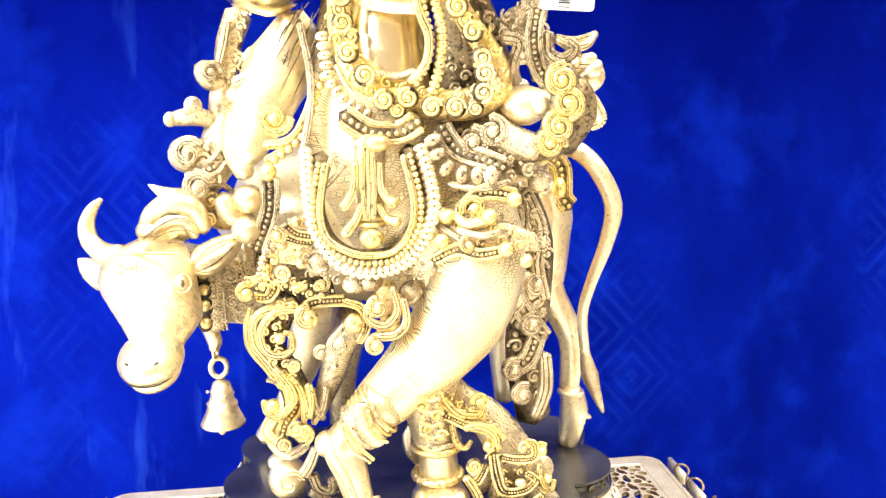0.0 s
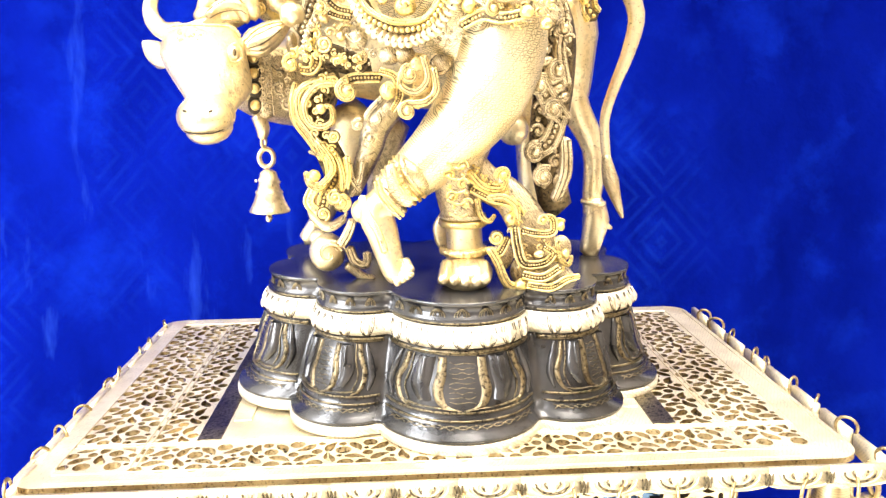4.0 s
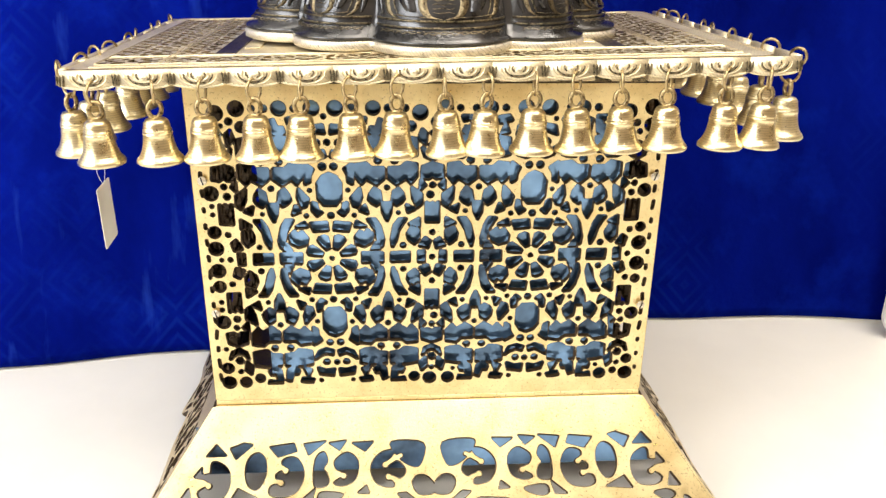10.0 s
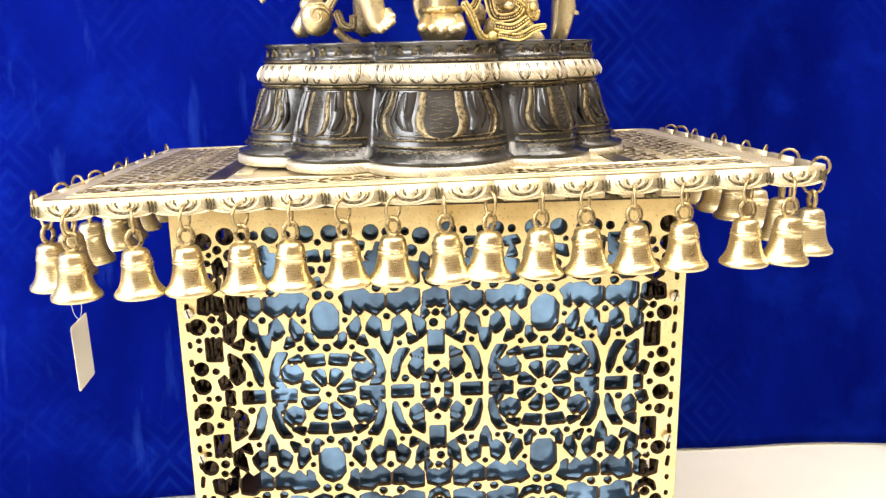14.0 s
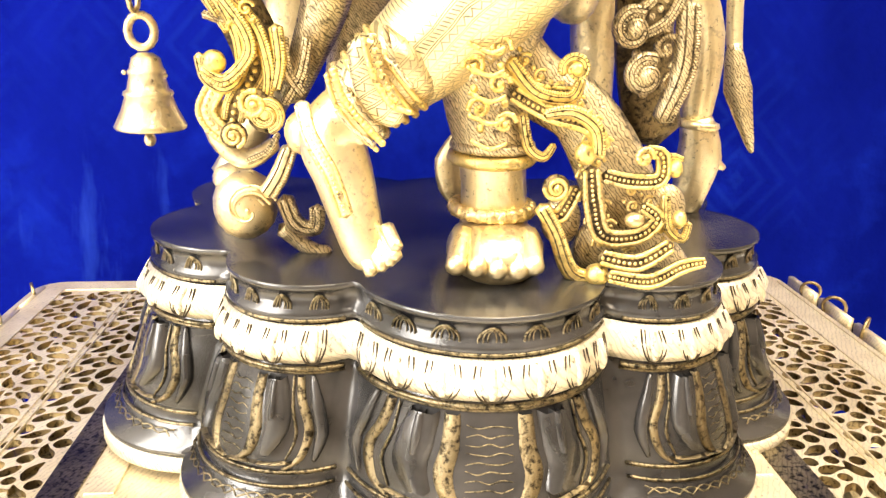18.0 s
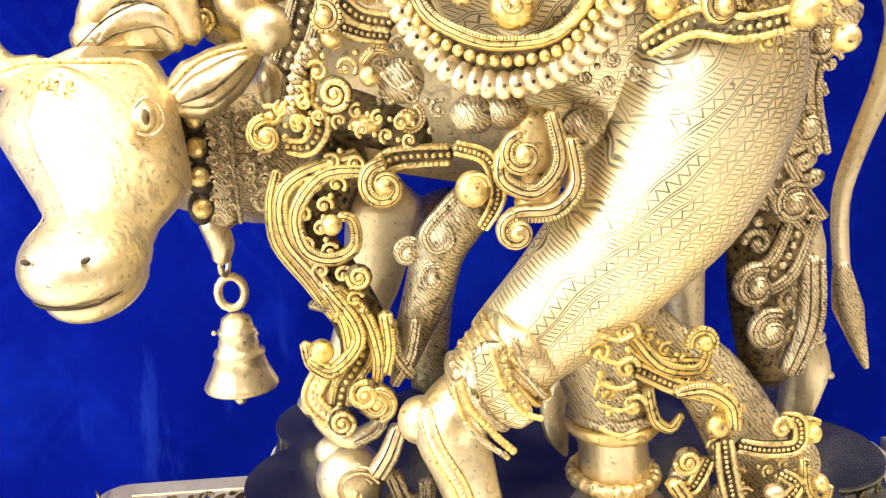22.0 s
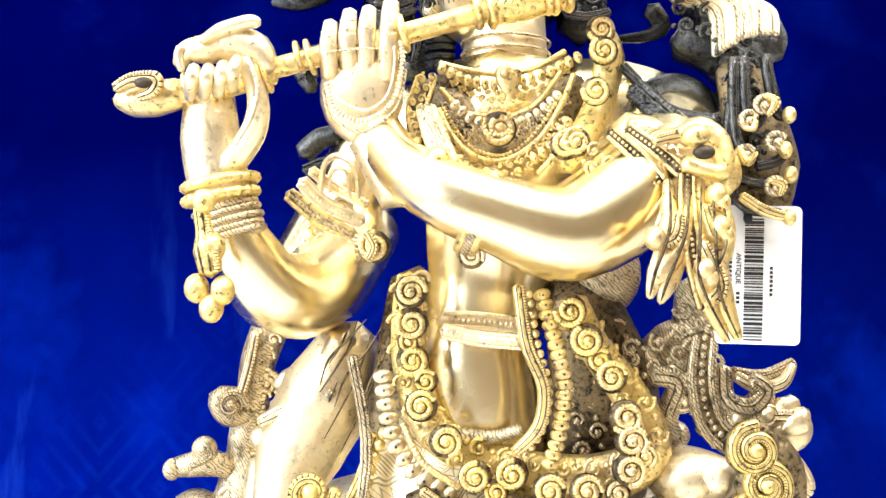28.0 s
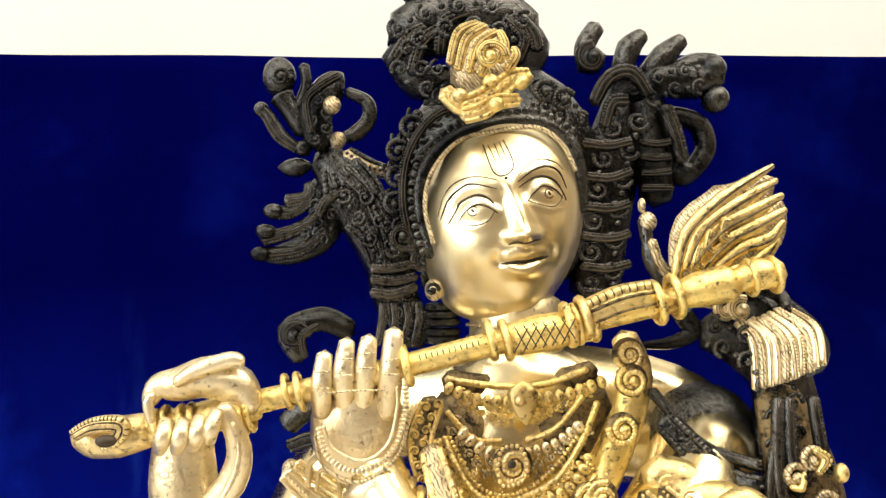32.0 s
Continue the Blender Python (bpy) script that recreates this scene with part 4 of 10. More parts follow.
def foot_apron(half, out_by, widen, place, turn):
    """A sloping apron cut from sheet brass: solid upper band, scroll openings, two flared feet and a drop in the middle."""
    H = 0.1025
    L = math.hypot(H, out_by)
    top_w, bottom = half + 0.003, half + 0.003 + widen
    s = Sheet(-bottom - 0.002, bottom + 0.002, -0.001, L + 0.001, 0.0013)

    def P(u, v, side=1):
        return (side * u / 1000 * (top_w + (bottom - top_w) * v / 1000), L * (1 - v / 1000))

    edge = [(1000, 0), (1000, 1000)] + LOWER[:-1]
    s.plate([P(u, v) for u, v in edge] + [P(0, LOWER[-1][1])] + [P(u, v, -1) for u, v in edge[::-1]])
    for u in (1, -1):
        for pts, grow in zip(SCROLLS + SCROLLS2, (3.0, 2.8, 2.6, 1.2, 1.4, 1.8, 1.0, 1.6, 1.2, 1.2, 1.2, 1.2)):
            s.opening([P(a, b, u) for a, b in pts], True, grow / 1000)
        # curled tongues that reach into the scrolls
        for way in (((905, 498), (868, 505), (838, 534)), ((625, 540), (596, 520), (572, 530)), ((620, 415), (592, 425), (570, 450)), ((398, 482), (368, 478), (343, 496)), ((130, 372), (162, 400), (188, 432)), ((125, 560), (145, 530), (172, 514))):
            s.path([P(a, b, u) for a, b in way], 0.0017)
            s.disc(P(*way[-1], u), 0.0026)
        for pts in WEDGES:
            s.opening([P(a, b, u) for a, b in pts], False, 0.0014)
    out = Shape()
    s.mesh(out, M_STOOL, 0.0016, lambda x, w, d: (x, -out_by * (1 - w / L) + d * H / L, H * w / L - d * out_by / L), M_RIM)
    # a wider dark copy behind paints shade round the apron's openings too
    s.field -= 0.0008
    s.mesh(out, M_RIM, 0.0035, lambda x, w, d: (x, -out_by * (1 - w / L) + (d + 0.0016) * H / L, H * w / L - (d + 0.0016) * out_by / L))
    o = out.build("foot_apron", stool, False)
    o.location, o.rotation_euler = place, (0, 0, turn)
    return o


foot_apron(PX1, 0.096, 0.078, (0, PY0 - 0.003, 0), 0)
foot_apron(PX1, 0.096, 0.078, (0, PY1 + 0.003, 0), math.pi)
foot_apron((PY1 - PY0) / 2, 0.078, 0.096, (PX0 - 0.003, (PY0 + PY1) / 2, 0), -math.pi / 2)
foot_apron((PY1 - PY0) / 2, 0.078, 0.096, (PX1 + 0.003, (PY0 + PY1) / 2, 0), math.pi / 2)

# ---- the table top of the stool: a pierced sheet with a scalloped rim ----
TX, TY0, TY1, TZ = 0.2785, -0.203, 0.170, 0.4452
LIFT, SLOPE = math.tan(radians(1.1)), -math.tan(radians(1.1))     # the sheet stands higher on its right and at its front
random.seed(5)
sheet = Sheet(-TX - 0.002, TX + 0.002, TY0 - 0.002, TY1 + 0.002, 0.0012)
sheet.rect(-TX + 0.02, TX - 0.02, TY0, TY1)
sheet.rect(-TX, TX, TY0 + 0.02, TY1 - 0.02)
for x in (-TX + 0.02, TX - 0.02):
    for y in (TY0 + 0.02, TY1 - 0.02):
        sheet.disc((x, y), 0.02)


def pierced(x0, x1, y0, y1, pitch):
    """Cuts leaves, commas and small rounds so that a lace of thin bars is left."""
    nx, ny = max(1, round((x1 - x0) / pitch)), max(1, round((y1 - y0) / pitch))
    for i in range(nx):
        for j in range(ny):
            cx, cy = x0 + (x1 - x0) * (i + 0.5) / nx, y0 + (y1 - y0) * (j + 0.5) / ny
            a = radians((40, -40, 130, -130, 0, 90)[(i * 2 + j * 3) % 6] + random.uniform(-14, 14))
            k = pitch * random.uniform(0.44, 0.51)
            leaf = [(-1, 0.1), (-0.5, 0.52), (0.2, 0.50), (0.7, 0.12), (1.0, -0.35), (0.3, -0.28), (-0.4, -0.30)]
            sheet.opening([(min(x1, max(x0, cx + k * (p * math.cos(a) - q * math.sin(a)))), min(y1, max(y0, cy + k * (p * math.sin(a) + q * math.cos(a))))) for p, q in leaf])
    sheet.pierce_rest(x0, x1, y0, y1, 0.0031, 0.0012)


for u in (1, -1):
    pierced(*sorted((u * (TX - 0.027), u * (TX - 0.069))), TY0 + 0.029, TY1 - 0.024, 0.0165)
    pierced(*sorted((u * (TX - 0.078), u * (TX - 0.103))), TY0 + 0.057, TY1 - 0.048, 0.0165)
pierced(-TX + 0.077, TX - 0.077, TY0 + 0.022, -0.150, 0.0165)
pierced(-TX + 0.077, TX - 0.077, 0.121, TY1 - 0.023, 0.0165)
s = Shape()
sheet.mesh(s, M_TABLE, 0.0042, lambda x, y, d: (x, y, TZ - d), M_RING)
for u in (1, -1):
    # dark inlaid strips and engraved lines proud of the sheet
    a, b = sorted((u * (TX - 0.106), u * (TX - 0.123)))
    s.box(M_ENGRAVE, (a, -0.140, TZ - 0.003), (b, 0.116, TZ + 0.0007), 0.0003)
    for x in (0.004, 0.0225, 0.0715, 0.0755):
        s.box(M_TABLE, (u * (TX - x) - 0.0006, TY0 + 0.024, TZ - 0.001), (u * (TX - x) + 0.0006, TY1 - 0.02, TZ + 0.0009), 0.0003)
    a, b = sorted((u * (TX - 0.126), u * (TX - 0.139)))
    s.box(M_TABLE, (a, -0.108, TZ - 0.004), (b, 0.108, TZ + 0.0012), 0.0004)
for y in (TY0 + 0.005, TY0 + 0.0175, -0.1465, -0.1425, TY1 - 0.0185):
    s.box(M_TABLE, (-TX + 0.024, y - 0.0006, TZ - 0.001), (TX - 0.024, y + 0.0006, TZ + 0.0008), 0.0003)
top = s.build("tabletop", stool, False)
s = Shape()
s.box(M_ENGRAVE, (PX0, PY0, PZ1 + 0.001), (PX1, PY1, PZ1 + 0.004))
for x in np.linspace(PX0 + 0.02, PX1 - 0.02, 13):
    s.box(M_TABLE, (x - 0.009, PY0 - 0.014, PZ1 + 0.0042), (x + 0.009, PY0 + 0.03, TZ - 0.0045), 0.001)
s.build("support_rail", stool, False)


def edge_scallop(width):
    s = Shape()
    n = 12
    prof = [(width * 0.5 * math.cos(math.pi * (1 - k / n)), -0.0036 * math.sin(math.pi * k / n) - 0.0100) for k in range(n + 1)]
    front_v = [(-width / 2, 0.001), *[(x, z) for x, z in prof], (width / 2, 0.001)]
    m = len(front_v)
    verts = [(x, -0.002, z) for x, z in front_v] + [(x, 0.002, z) for x, z in front_v]
    faces = [tuple(range(m)), tuple(range(2 * m - 1, m - 1, -1))] + [(i, m + i, m + (i + 1) % m, (i + 1) % m) for i in range(m)]
    s.add(verts, faces, M_TABLE)
    for q in (0.13, 0.20, 0.27, 0.35):
        pts = [(width * q * math.cos(a), -0.0023, -0.0035 - width * q * 0.60 * math.sin(a)) for a in np.linspace(-0.5, math.pi + 0.5, 11)]
        pts = [p for p in pts if p[2] < -0.0005]
        s.tube(M_ENGRAVE if q in (0.13, 0.27) else M_TABLE, pts, [0.0006, 0.0009, 0.0006], sides=5, step=1)
    s.egg(M_TABLE, (0, -0.002, -0.0055), (0.0036, 0.0022, 0.0030), seg=9, rings=6)
    for k in (0.5, 0.44):
        s.tube(M_ENGRAVE, [(width * k, -0.0021, -0.002), (width * (k + 0.02), -0.0023, -0.010)], [0.0005, 0.0009], sides=5)
        s.tube(M_ENGRAVE, [(-width * k, -0.0021, -0.002), (-width * (k + 0.02), -0.0023, -0.010)], [0.0005, 0.0009], sides=5)
    s.tube(M_TABLE, [(x * 0.99, -0.0016, z + 0.0008) for x, z in prof], [0.0010, 0.0010], sides=5, step=1)
    return s


W = 2 * TX / 14
first = edge_scallop(W).build("edge_scallop", stool)
first.location = (-TX + W / 2, TY0 - 0.0025, TZ)
for i in range(1, 14):
    o = new("edge_scallop", first.data)
    o.parent, o.location = stool, (-TX + W * (i + 0.5), TY0 - 0.0025, TZ)
for u in (1, -1):
    for i in range(8):
        o = new("edge_scallop", first.data)
        o.parent, o.location, o.rotation_euler = stool, (u * (TX + 0.0025), TY0 + 0.022 + 0.047 * i, TZ), (0, 0, u * math.pi / 2)
tilted = [o for o in stool.children if o.name.split(".")[0] in ("tabletop", "edge_scallop")]
lean_of_top = Euler((math.atan(SLOPE), -math.atan(LIFT), 0))
for o in tilted:
    o.rotation_euler.rotate(lean_of_top)
    o.location.z += 0.0 if o is top else o.location.x * LIFT + o.location.y * SLOPE


def rim_height(x, y):
    return TZ + x * LIFT + y * SLOPE


# ---- small brass bells hung on rings from the rim ----
def rim_bell(place, turn=0.0, lean=0.0, label="small turned brass bell hung on a ring from the stool's rim"):
    b = tagged(empty("hanging_bell", place), label, "bell", "bells round the stool's rim")
    s = Shape()
    s.lathe(M_BELL, (0, 0, -0.030), [(0.0, 0.0), (0.0050, -0.0004), (0.0088, -0.0018), (0.0106, -0.0042), (0.0112, -0.0075), (0.0115, -0.0100), (0.0122, -0.0105), (0.0123, -0.0113), (0.0118, -0.0119), (0.0119, -0.0127), (0.0126, -0.0132), (0.0127, -0.0140), (0.0122, -0.0146), (0.0126, -0.0180), (0.0133, -0.0220), (0.0143, -0.0262), (0.0156, -0.0298), (0.0174, -0.0328), (0.0193, -0.0348), (0.0201, -0.0363), (0.0201, -0.0382), (0.0192, -0.0390), (0.0165, -0.036), (0.013, -0.026), (0.010, -0.006)], 28)
    s.build("bell_body", b)
    s = Shape()
    s.ring(M_RING, (0, 0, -0.0235), 0.0058, 0.0021, (0, 0, 0), 12, 6, 1.25)
    s.build("loop", b)
    s = Shape()
    s.ring(M_RING, (0, 0, -0.009), 0.0086, 0.0014, (0, 0, 78), 14, 6, 1.1)
    s.build("ring", b)
    s = Shape()
    s.tube(M_BELL, [(0, 0, -0.045), (0.001, 0, -0.066)], [0.0015, 0.0015], sides=5)
    s.egg(M_BELL, (0.001, 0, -0.0695), 0.0042, seg=8, rings=6)
    s.build("clapper", b)
    b.rotation_euler, b.scale = (0, lean, turn), (0.87, 0.87, 0.89)
    return b


random.seed(11)
base_bell = None
FRONT_BELLS = (-262, -219, -183, -145, -110, -74, -38, -3, 31, 67, 98, 133, 170, 217, 250)
for i, x in enumerate(FRONT_BELLS):
    place = (x / 1000, TY0 - 0.006, rim_height(x / 1000, TY0) - 0.007)
    turn, lean = radians(random.uniform(-35, 35)), radians(random.uniform(-4, 4))
    if base_bell is None:
        base_bell = rim_bell(place, turn, lean)
    else:
        copy_thing(base_bell, Matrix.Translation(place) @ Euler((0, lean, turn)).to_matrix().to_4x4())
for u in (1, -1):
    for i in range(8):
        y = TY0 + 0.020 + 0.047 * i + random.uniform(-0.006, 0.006)
        copy_thing(base_bell, Matrix.Translation((SX + u * (TX + 0.006), y, rim_height(u * TX, y) - 0.007)) @ Euler((0, radians(random.uniform(-4, 4)), radians(90 + random.uniform(-30, 30)))).to_matrix().to_4x4())
# rings that stand up over the side rims
for u in (1, -1):
    for i in range(9):
        s = Shape()
        s.ring(M_RING, (0, 0, 0), random.uniform(0.0062, 0.0078), 0.0012, (random.uniform(-10, 10), u * random.uniform(5, 45), 90 + random.uniform(-65, 65)), 14, 6, 1.0)
        o = tagged(s.build("rim_ring"), "thin brass ring through the stool's side rim", "ring", "rings in the side rim")
        y = TY0 + 0.014 + 0.042 * i + random.uniform(-0.011, 0.011)
        o.location = (SX + u * (TX + 0.005), y, rim_height(u * TX, y) - 0.001)

# ---- black lobed pedestal ----
PEDZ, PEDH = 0.448, 0.925   # foot, and a stretch of its heights
LOBES = [(0.0, -0.0935, 0.0505), (-0.068, -0.080, 0.034), (0.070, -0.079, 0.034), (-0.105, -0.034, 0.039), (0.104, -0.030, 0.037),
         (-0.104, 0.026, 0.035), (0.102, 0.026, 0.035), (-0.056, 0.029, 0.034), (0.058, 0.029, 0.034), (0.0, 0.016, 0.047)]


def lobed(grow, n=220, soft=0.0):
    """The pedestal's outline: the far edge of its round lobes, seen from the middle."""
    out = []
    for i in range(n):
        a = 2 * math.pi * i / n
        dx, dy = math.cos(a), math.sin(a)
        far = 0.05
        for cx, cy, r in LOBES:
            r = r + grow * 0.40
            cx2, cy2 = cx * (1 + grow * 6.3), cy * (1 + grow * 6.5)
            b = dx * cx2 + dy * cy2
            q = b * b - (cx2 * cx2 + cy2 * cy2 - r * r)
            if q > 0:
                far = max(far, b + math.sqrt(q))
        out.append((dx * far, dy * far))
    return out


def lobed_stack(name, levels, mat, parent, cap=True):
    """Skins lobed outlines of (growth, height) from bottom to top."""
    n = 220
    verts, faces = [], []
    for g, z in levels:
        verts += [(x, y, z) for x, y in lobed(g, n)]
    for j in range(len(levels) - 1):
        for i in range(n):
            a, b = j * n + i, j * n + (i + 1) % n
            faces.append((a, b, b + n, a + n))
    if cap:
        faces.append(tuple(range(n - 1, -1, -1)))
        faces.append(tuple(range((len(levels) - 1) * n, len(levels) * n)))
    ob = mesh_object(name, verts, faces, mat, True, None, parent)
    ob.data.polygons.foreach_set("use_smooth", [len(p.vertices) == 4 for p in ob.data.polygons])
    return ob


pedestal = tagged(empty("pedestal"), "black lobed lotus pedestal with a silvered band and pale rim", "pedestal")
lobed_stack("rim_plate", [(0.026, PEDZ), (0.0285, PEDZ + PEDH * 0.0015), (0.0285, PEDZ + PEDH * 0.0075), (0.026, PEDZ + PEDH * 0.0095)], M_SILVER, pedestal)
lobed_stack("body", [(0.0275, PEDZ + PEDH * 0.0098), (0.0275, PEDZ + PEDH * 0.0125), (0.019, PEDZ + PEDH * 0.0145), (0.019, PEDZ + PEDH * 0.021), (0.0165, PEDZ + PEDH * 0.0225), (0.0165, PEDZ + PEDH * 0.028), (0.0125, PEDZ + PEDH * 0.042), (0.007, PEDZ + PEDH * 0.060), (0.0035, PEDZ + PEDH * 0.068), (0.0035, PEDZ + PEDH * 0.071), (0.001, PEDZ + PEDH * 0.0725), (0.001, PEDZ + PEDH * 0.091), (0.003, PEDZ + PEDH * 0.0925), (0.003, PEDZ + PEDH * 0.096), (0.0, PEDZ + PEDH * 0.0975), (0.0, PEDZ + PEDH * 0.1045), (0.0022, PEDZ + PEDH * 0.1055), (0.0022, PEDZ + PEDH * 0.108)], M_BLACK, pedestal)
lobed_stack("silver_band", [(0.002, PEDZ + PEDH * 0.073), (0.006, PEDZ + PEDH * 0.0745), (0.0085, PEDZ + PEDH * 0.0785), (0.008, PEDZ + PEDH * 0.083), (0.0045, PEDZ + PEDH * 0.0885), (0.002, PEDZ + PEDH * 0.0905)], M_SILVER, pedestal, False)


def on_lobe(k, ang, h, out=0.0):
    """A place on the side of lobe k, at an angle from its outward way and a height over the table."""
    cx, cy, r = LOBES[k]
    prof = [(0.0, 0.028), (0.014, 0.028), (0.022, 0.019), (0.028, 0.0165), (0.042, 0.0125), (0.060, 0.007), (0.070, 0.0035), (0.078, 0.0085), (0.088, 0.0045), (0.0975, 0.0), (0.11, 0.002)]
    g = float(np.interp(h, [p[0] for p in prof], [p[1] for p in prof]))
    a0 = math.atan2(cy, cx)
    cx2, cy2, r2 = cx * (1 + g * 6.3), cy * (1 + g * 6.5), r + g * 0.40 + out
    return (cx2 + r2 * math.cos(a0 + ang), cy2 + r2 * math.sin(a0 + ang), PEDZ + PEDH * h)


def strip(s, mat, k, path, half, rise=0.0012):
    """A flat raised strip on a lobe along (angle, height) points, half wide in radians."""
    q, _ = glide([(a, 0, h * 10) for a, h in path], [1, 1], 0.25)
    verts, faces = [], []
    for i, (a, _, h) in enumerate(q):
        e = half * (0.55 + 0.45 * math.sin(math.pi * min(1, 0.12 + 0.88 * i / (len(q) - 1))))
        for d, o in ((-1, -0.0005), (-0.7, rise), (0.7, rise), (1, -0.0005)):
            verts.append(on_lobe(k, a + d * e, h / 10, o))
    for i in range(len(q) - 1):
        for j in range(3):
            b = i * 4 + j
            faces.append((b, b + 1, b + 5, b + 4))
    s.add(verts, faces, mat)


for k in range(7):
    f = 1.0 if k == 0 else 0.92
    for u in (1, -1):
        # half a lotus petal: stippled inner strip, a fold between, stippled outer edge and a bright lip
        s = Shape()
        strip(s, M_STIPPLE, k, [(u * f * a, h) for a, h in ((0.26, 0.0675), (0.27, 0.055), (0.31, 0.044), (0.24, 0.034), (0.05, 0.0305))], 0.075)
        strip(s, M_BLACK, k, [(u * f * a, h) for a, h in ((0.46, 0.0675), (0.52, 0.056), (0.55, 0.046), (0.47, 0.037))], 0.15, 0.0034)
        strip(s, M_BLACK, k, [(u * f * a, h) for a, h in ((0.47, 0.0675), (0.49, 0.058), (0.50, 0.052))], 0.035, 0.0048)
        strip(s, M_STIPPLE, k, [(u * f * a, h) for a, h in ((0.10, 0.0315), (0.32, 0.0325), (0.55, 0.0325), (0.74, 0.0335))], 0.06, 0.0022)
        s.build("lotus_petal", pedestal)
        s = Shape()
        strip(s, M_STIPPLE, k, [(u * f * a, h) for a, h in ((0.74, 0.068), (0.80, 0.058), (0.92, 0.046), (0.86, 0.035), (0.70, 0.0305))], 0.055)
        s.tube(M_BLACK, [on_lobe(k, u * f * a, h, 0.0002) for a, h in ((0.88, 0.068), (0.98, 0.056), (1.06, 0.044), (1.0, 0.033))], [0.0010, 0.0030, 0.0030, 0.0010], sides=7)
        s.tube(M_ENGRAVE, [on_lobe(k, u * f * a, h, 0.0004) for a, h in ((0.66, 0.068), (0.70, 0.056), (0.78, 0.044), (0.70, 0.034))], [0.0004, 0.0007, 0.0007, 0.0004], sides=5)
        s.build("lotus_petal", pedestal)
    for i in range(9):
        s = Shape()
        h = 0.036 + 0.0034 * i
        s.tube(M_ENGRAVE, [on_lobe(k, 0.16 * e * f, h + 0.0007 * math.sin(5 * e + i * 2.4), 0.0001) for e in (-1, -0.5, 0, 0.5, 1)], [0.0002, 0.0003, 0.0002], sides=5)
        s.build("engraved_line", pedestal)
    # small tongues on the silvered band and arches on the upper edge
    for a in np.linspace(-1.0, 1.0, 7 if k == 0 else 5):
        a *= 1.0 if k == 0 else 0.85
        s = Shape()
        s.tube(M_SILVER, [on_lobe(k, a + d, h, 0.0006) for d, h in ((0, 0.0885), (0.0, 0.081), (0, 0.0765))], [0.0012, 0.0022, 0.0012], 0.5, sides=7)
        for e, r in ((0.125, 0.0004), (0.085, 0.0003)):
            s.tube(M_LINE, [on_lobe(k, a + d * e, h, 0.0007) for d, h in ((-0.9, 0.089), (-1.0, 0.082), (-0.6, 0.0765), (0, 0.0748), (0.6, 0.0765), (1.0, 0.082), (0.9, 0.089))], [r, r], sides=5)
        s.build("band_leaf", pedestal)
        s = Shape()
        for e, r in ((0.10, 0.0005), (0.065, 0.0004), (0.03, 0.0003)):
            s.tube(M_ENGRAVE, [on_lobe(k, a + d * e, h, 0.0) for d, h in ((-1.0, 0.0945), (-0.9, 0.0995), (0, 0.1030 - 0.02 * (0.1 - e)), (0.9, 0.0995), (1.0, 0.0945))], [r, r], sides=5)
        s.build("edge_leaf", pedestal)
    for h, r in ((0.0715, 0.0012), (0.0695, 0.0007), (0.0235, 0.0008), (0.029, 0.0009), (0.0925, 0.0008)):
        s = Shape()
        s.tube(M_ENGRAVE, [on_lobe(k, a, h, 0.0004) for a in np.linspace(-1.15, 1.15, 11)], [r, r], sides=5)
        s.build("engraved_line", pedestal)
    for ph in (0, 1):
        s = Shape()
        s.tube(M_ENGRAVE, [on_lobe(k, a, 0.0185 + 0.0024 * abs(math.sin(a * 11 + ph * math.pi / 2)), 0.0002) for a in np.linspace(-1.0, 1.0, 34)], [0.0004, 0.0004], sides=5, step=1)
        s.build("engraved_line", pedestal)

# ---- the statue: a flute player before a cow, one cast piece (millimetres) ----
PALE, CHASED, GOLD, ANTIQUE, DARK, SKIN, LINE, RECESS = M_PALE, M_CHASED, M_GOLD, M_ANTIQUE, M_DARK, M_SKIN, M_LINE, M_RECESS
random.seed(21)
K = Shape()
# the cow: body, legs, tail
K.tube(PALE, [(-123, 10, 730), (-80, 15, 734), (-6, 15, 727), (62, 12, 734), (95, 5, 745)], [41.1, 57.1, 61.9, 55.6, 33.9])
K.tube(PALE, [(95, 8, 776), (94, 8, 730), (95, 8, 680)], [19.3, 27, 20.2])
K.tube(PALE, [(97, 0, 760), (99, 0, 711), (100, 0, 677), (119, 0, 637), (119, 0, 594)], [17.7, 16.7, 13, 9.8, 7.9])
K.tube(PALE, [(119, -2, 595), (123, -2, 577), (118, -2, 549)], [8.3, 11.6, 7.9])
K.bangle(PALE, (120, -2, 593), 5, 8.8, 2.3, 1)
K.tube(PALE, [(123, -4, 577), (136, -4, 571)], [5.5, 1.4])
K.tube(PALE, [(71, 30, 687), (70, 30, 638), (74, 30, 578)], [17, 12.6, 9.7])
K.tube(PALE, [(101, 0, 775), (111, -10, 786), (128, -19, 774), (143, -21, 745), (138, -23, 716), (127, -25, 687), (121, -25, 661), (125, -25, 625)], [7.3, 6.9, 6.9, 6.9, 5.6, 4.4, 4, 3.6])
K.tube(ANTIQUE, [(123, -26, 635), (128, -26, 614), (139, -26, 584)], [3.2, 6.8, 1.2])
K.tube(PALE, [(-80, 15, 667), (-89, 15, 623), (-103, 15, 589), (-121, 15, 559)], [19.6, 14.4, 8.9, 8.9])
K.tube(ANTIQUE, [(-50, 40, 656), (-59, 40, 609), (-62, 40, 559)], [16.7, 12.5, 9.5])
K.egg(PALE, (52, 5, 653), (13.1, 13.1, 13.1))
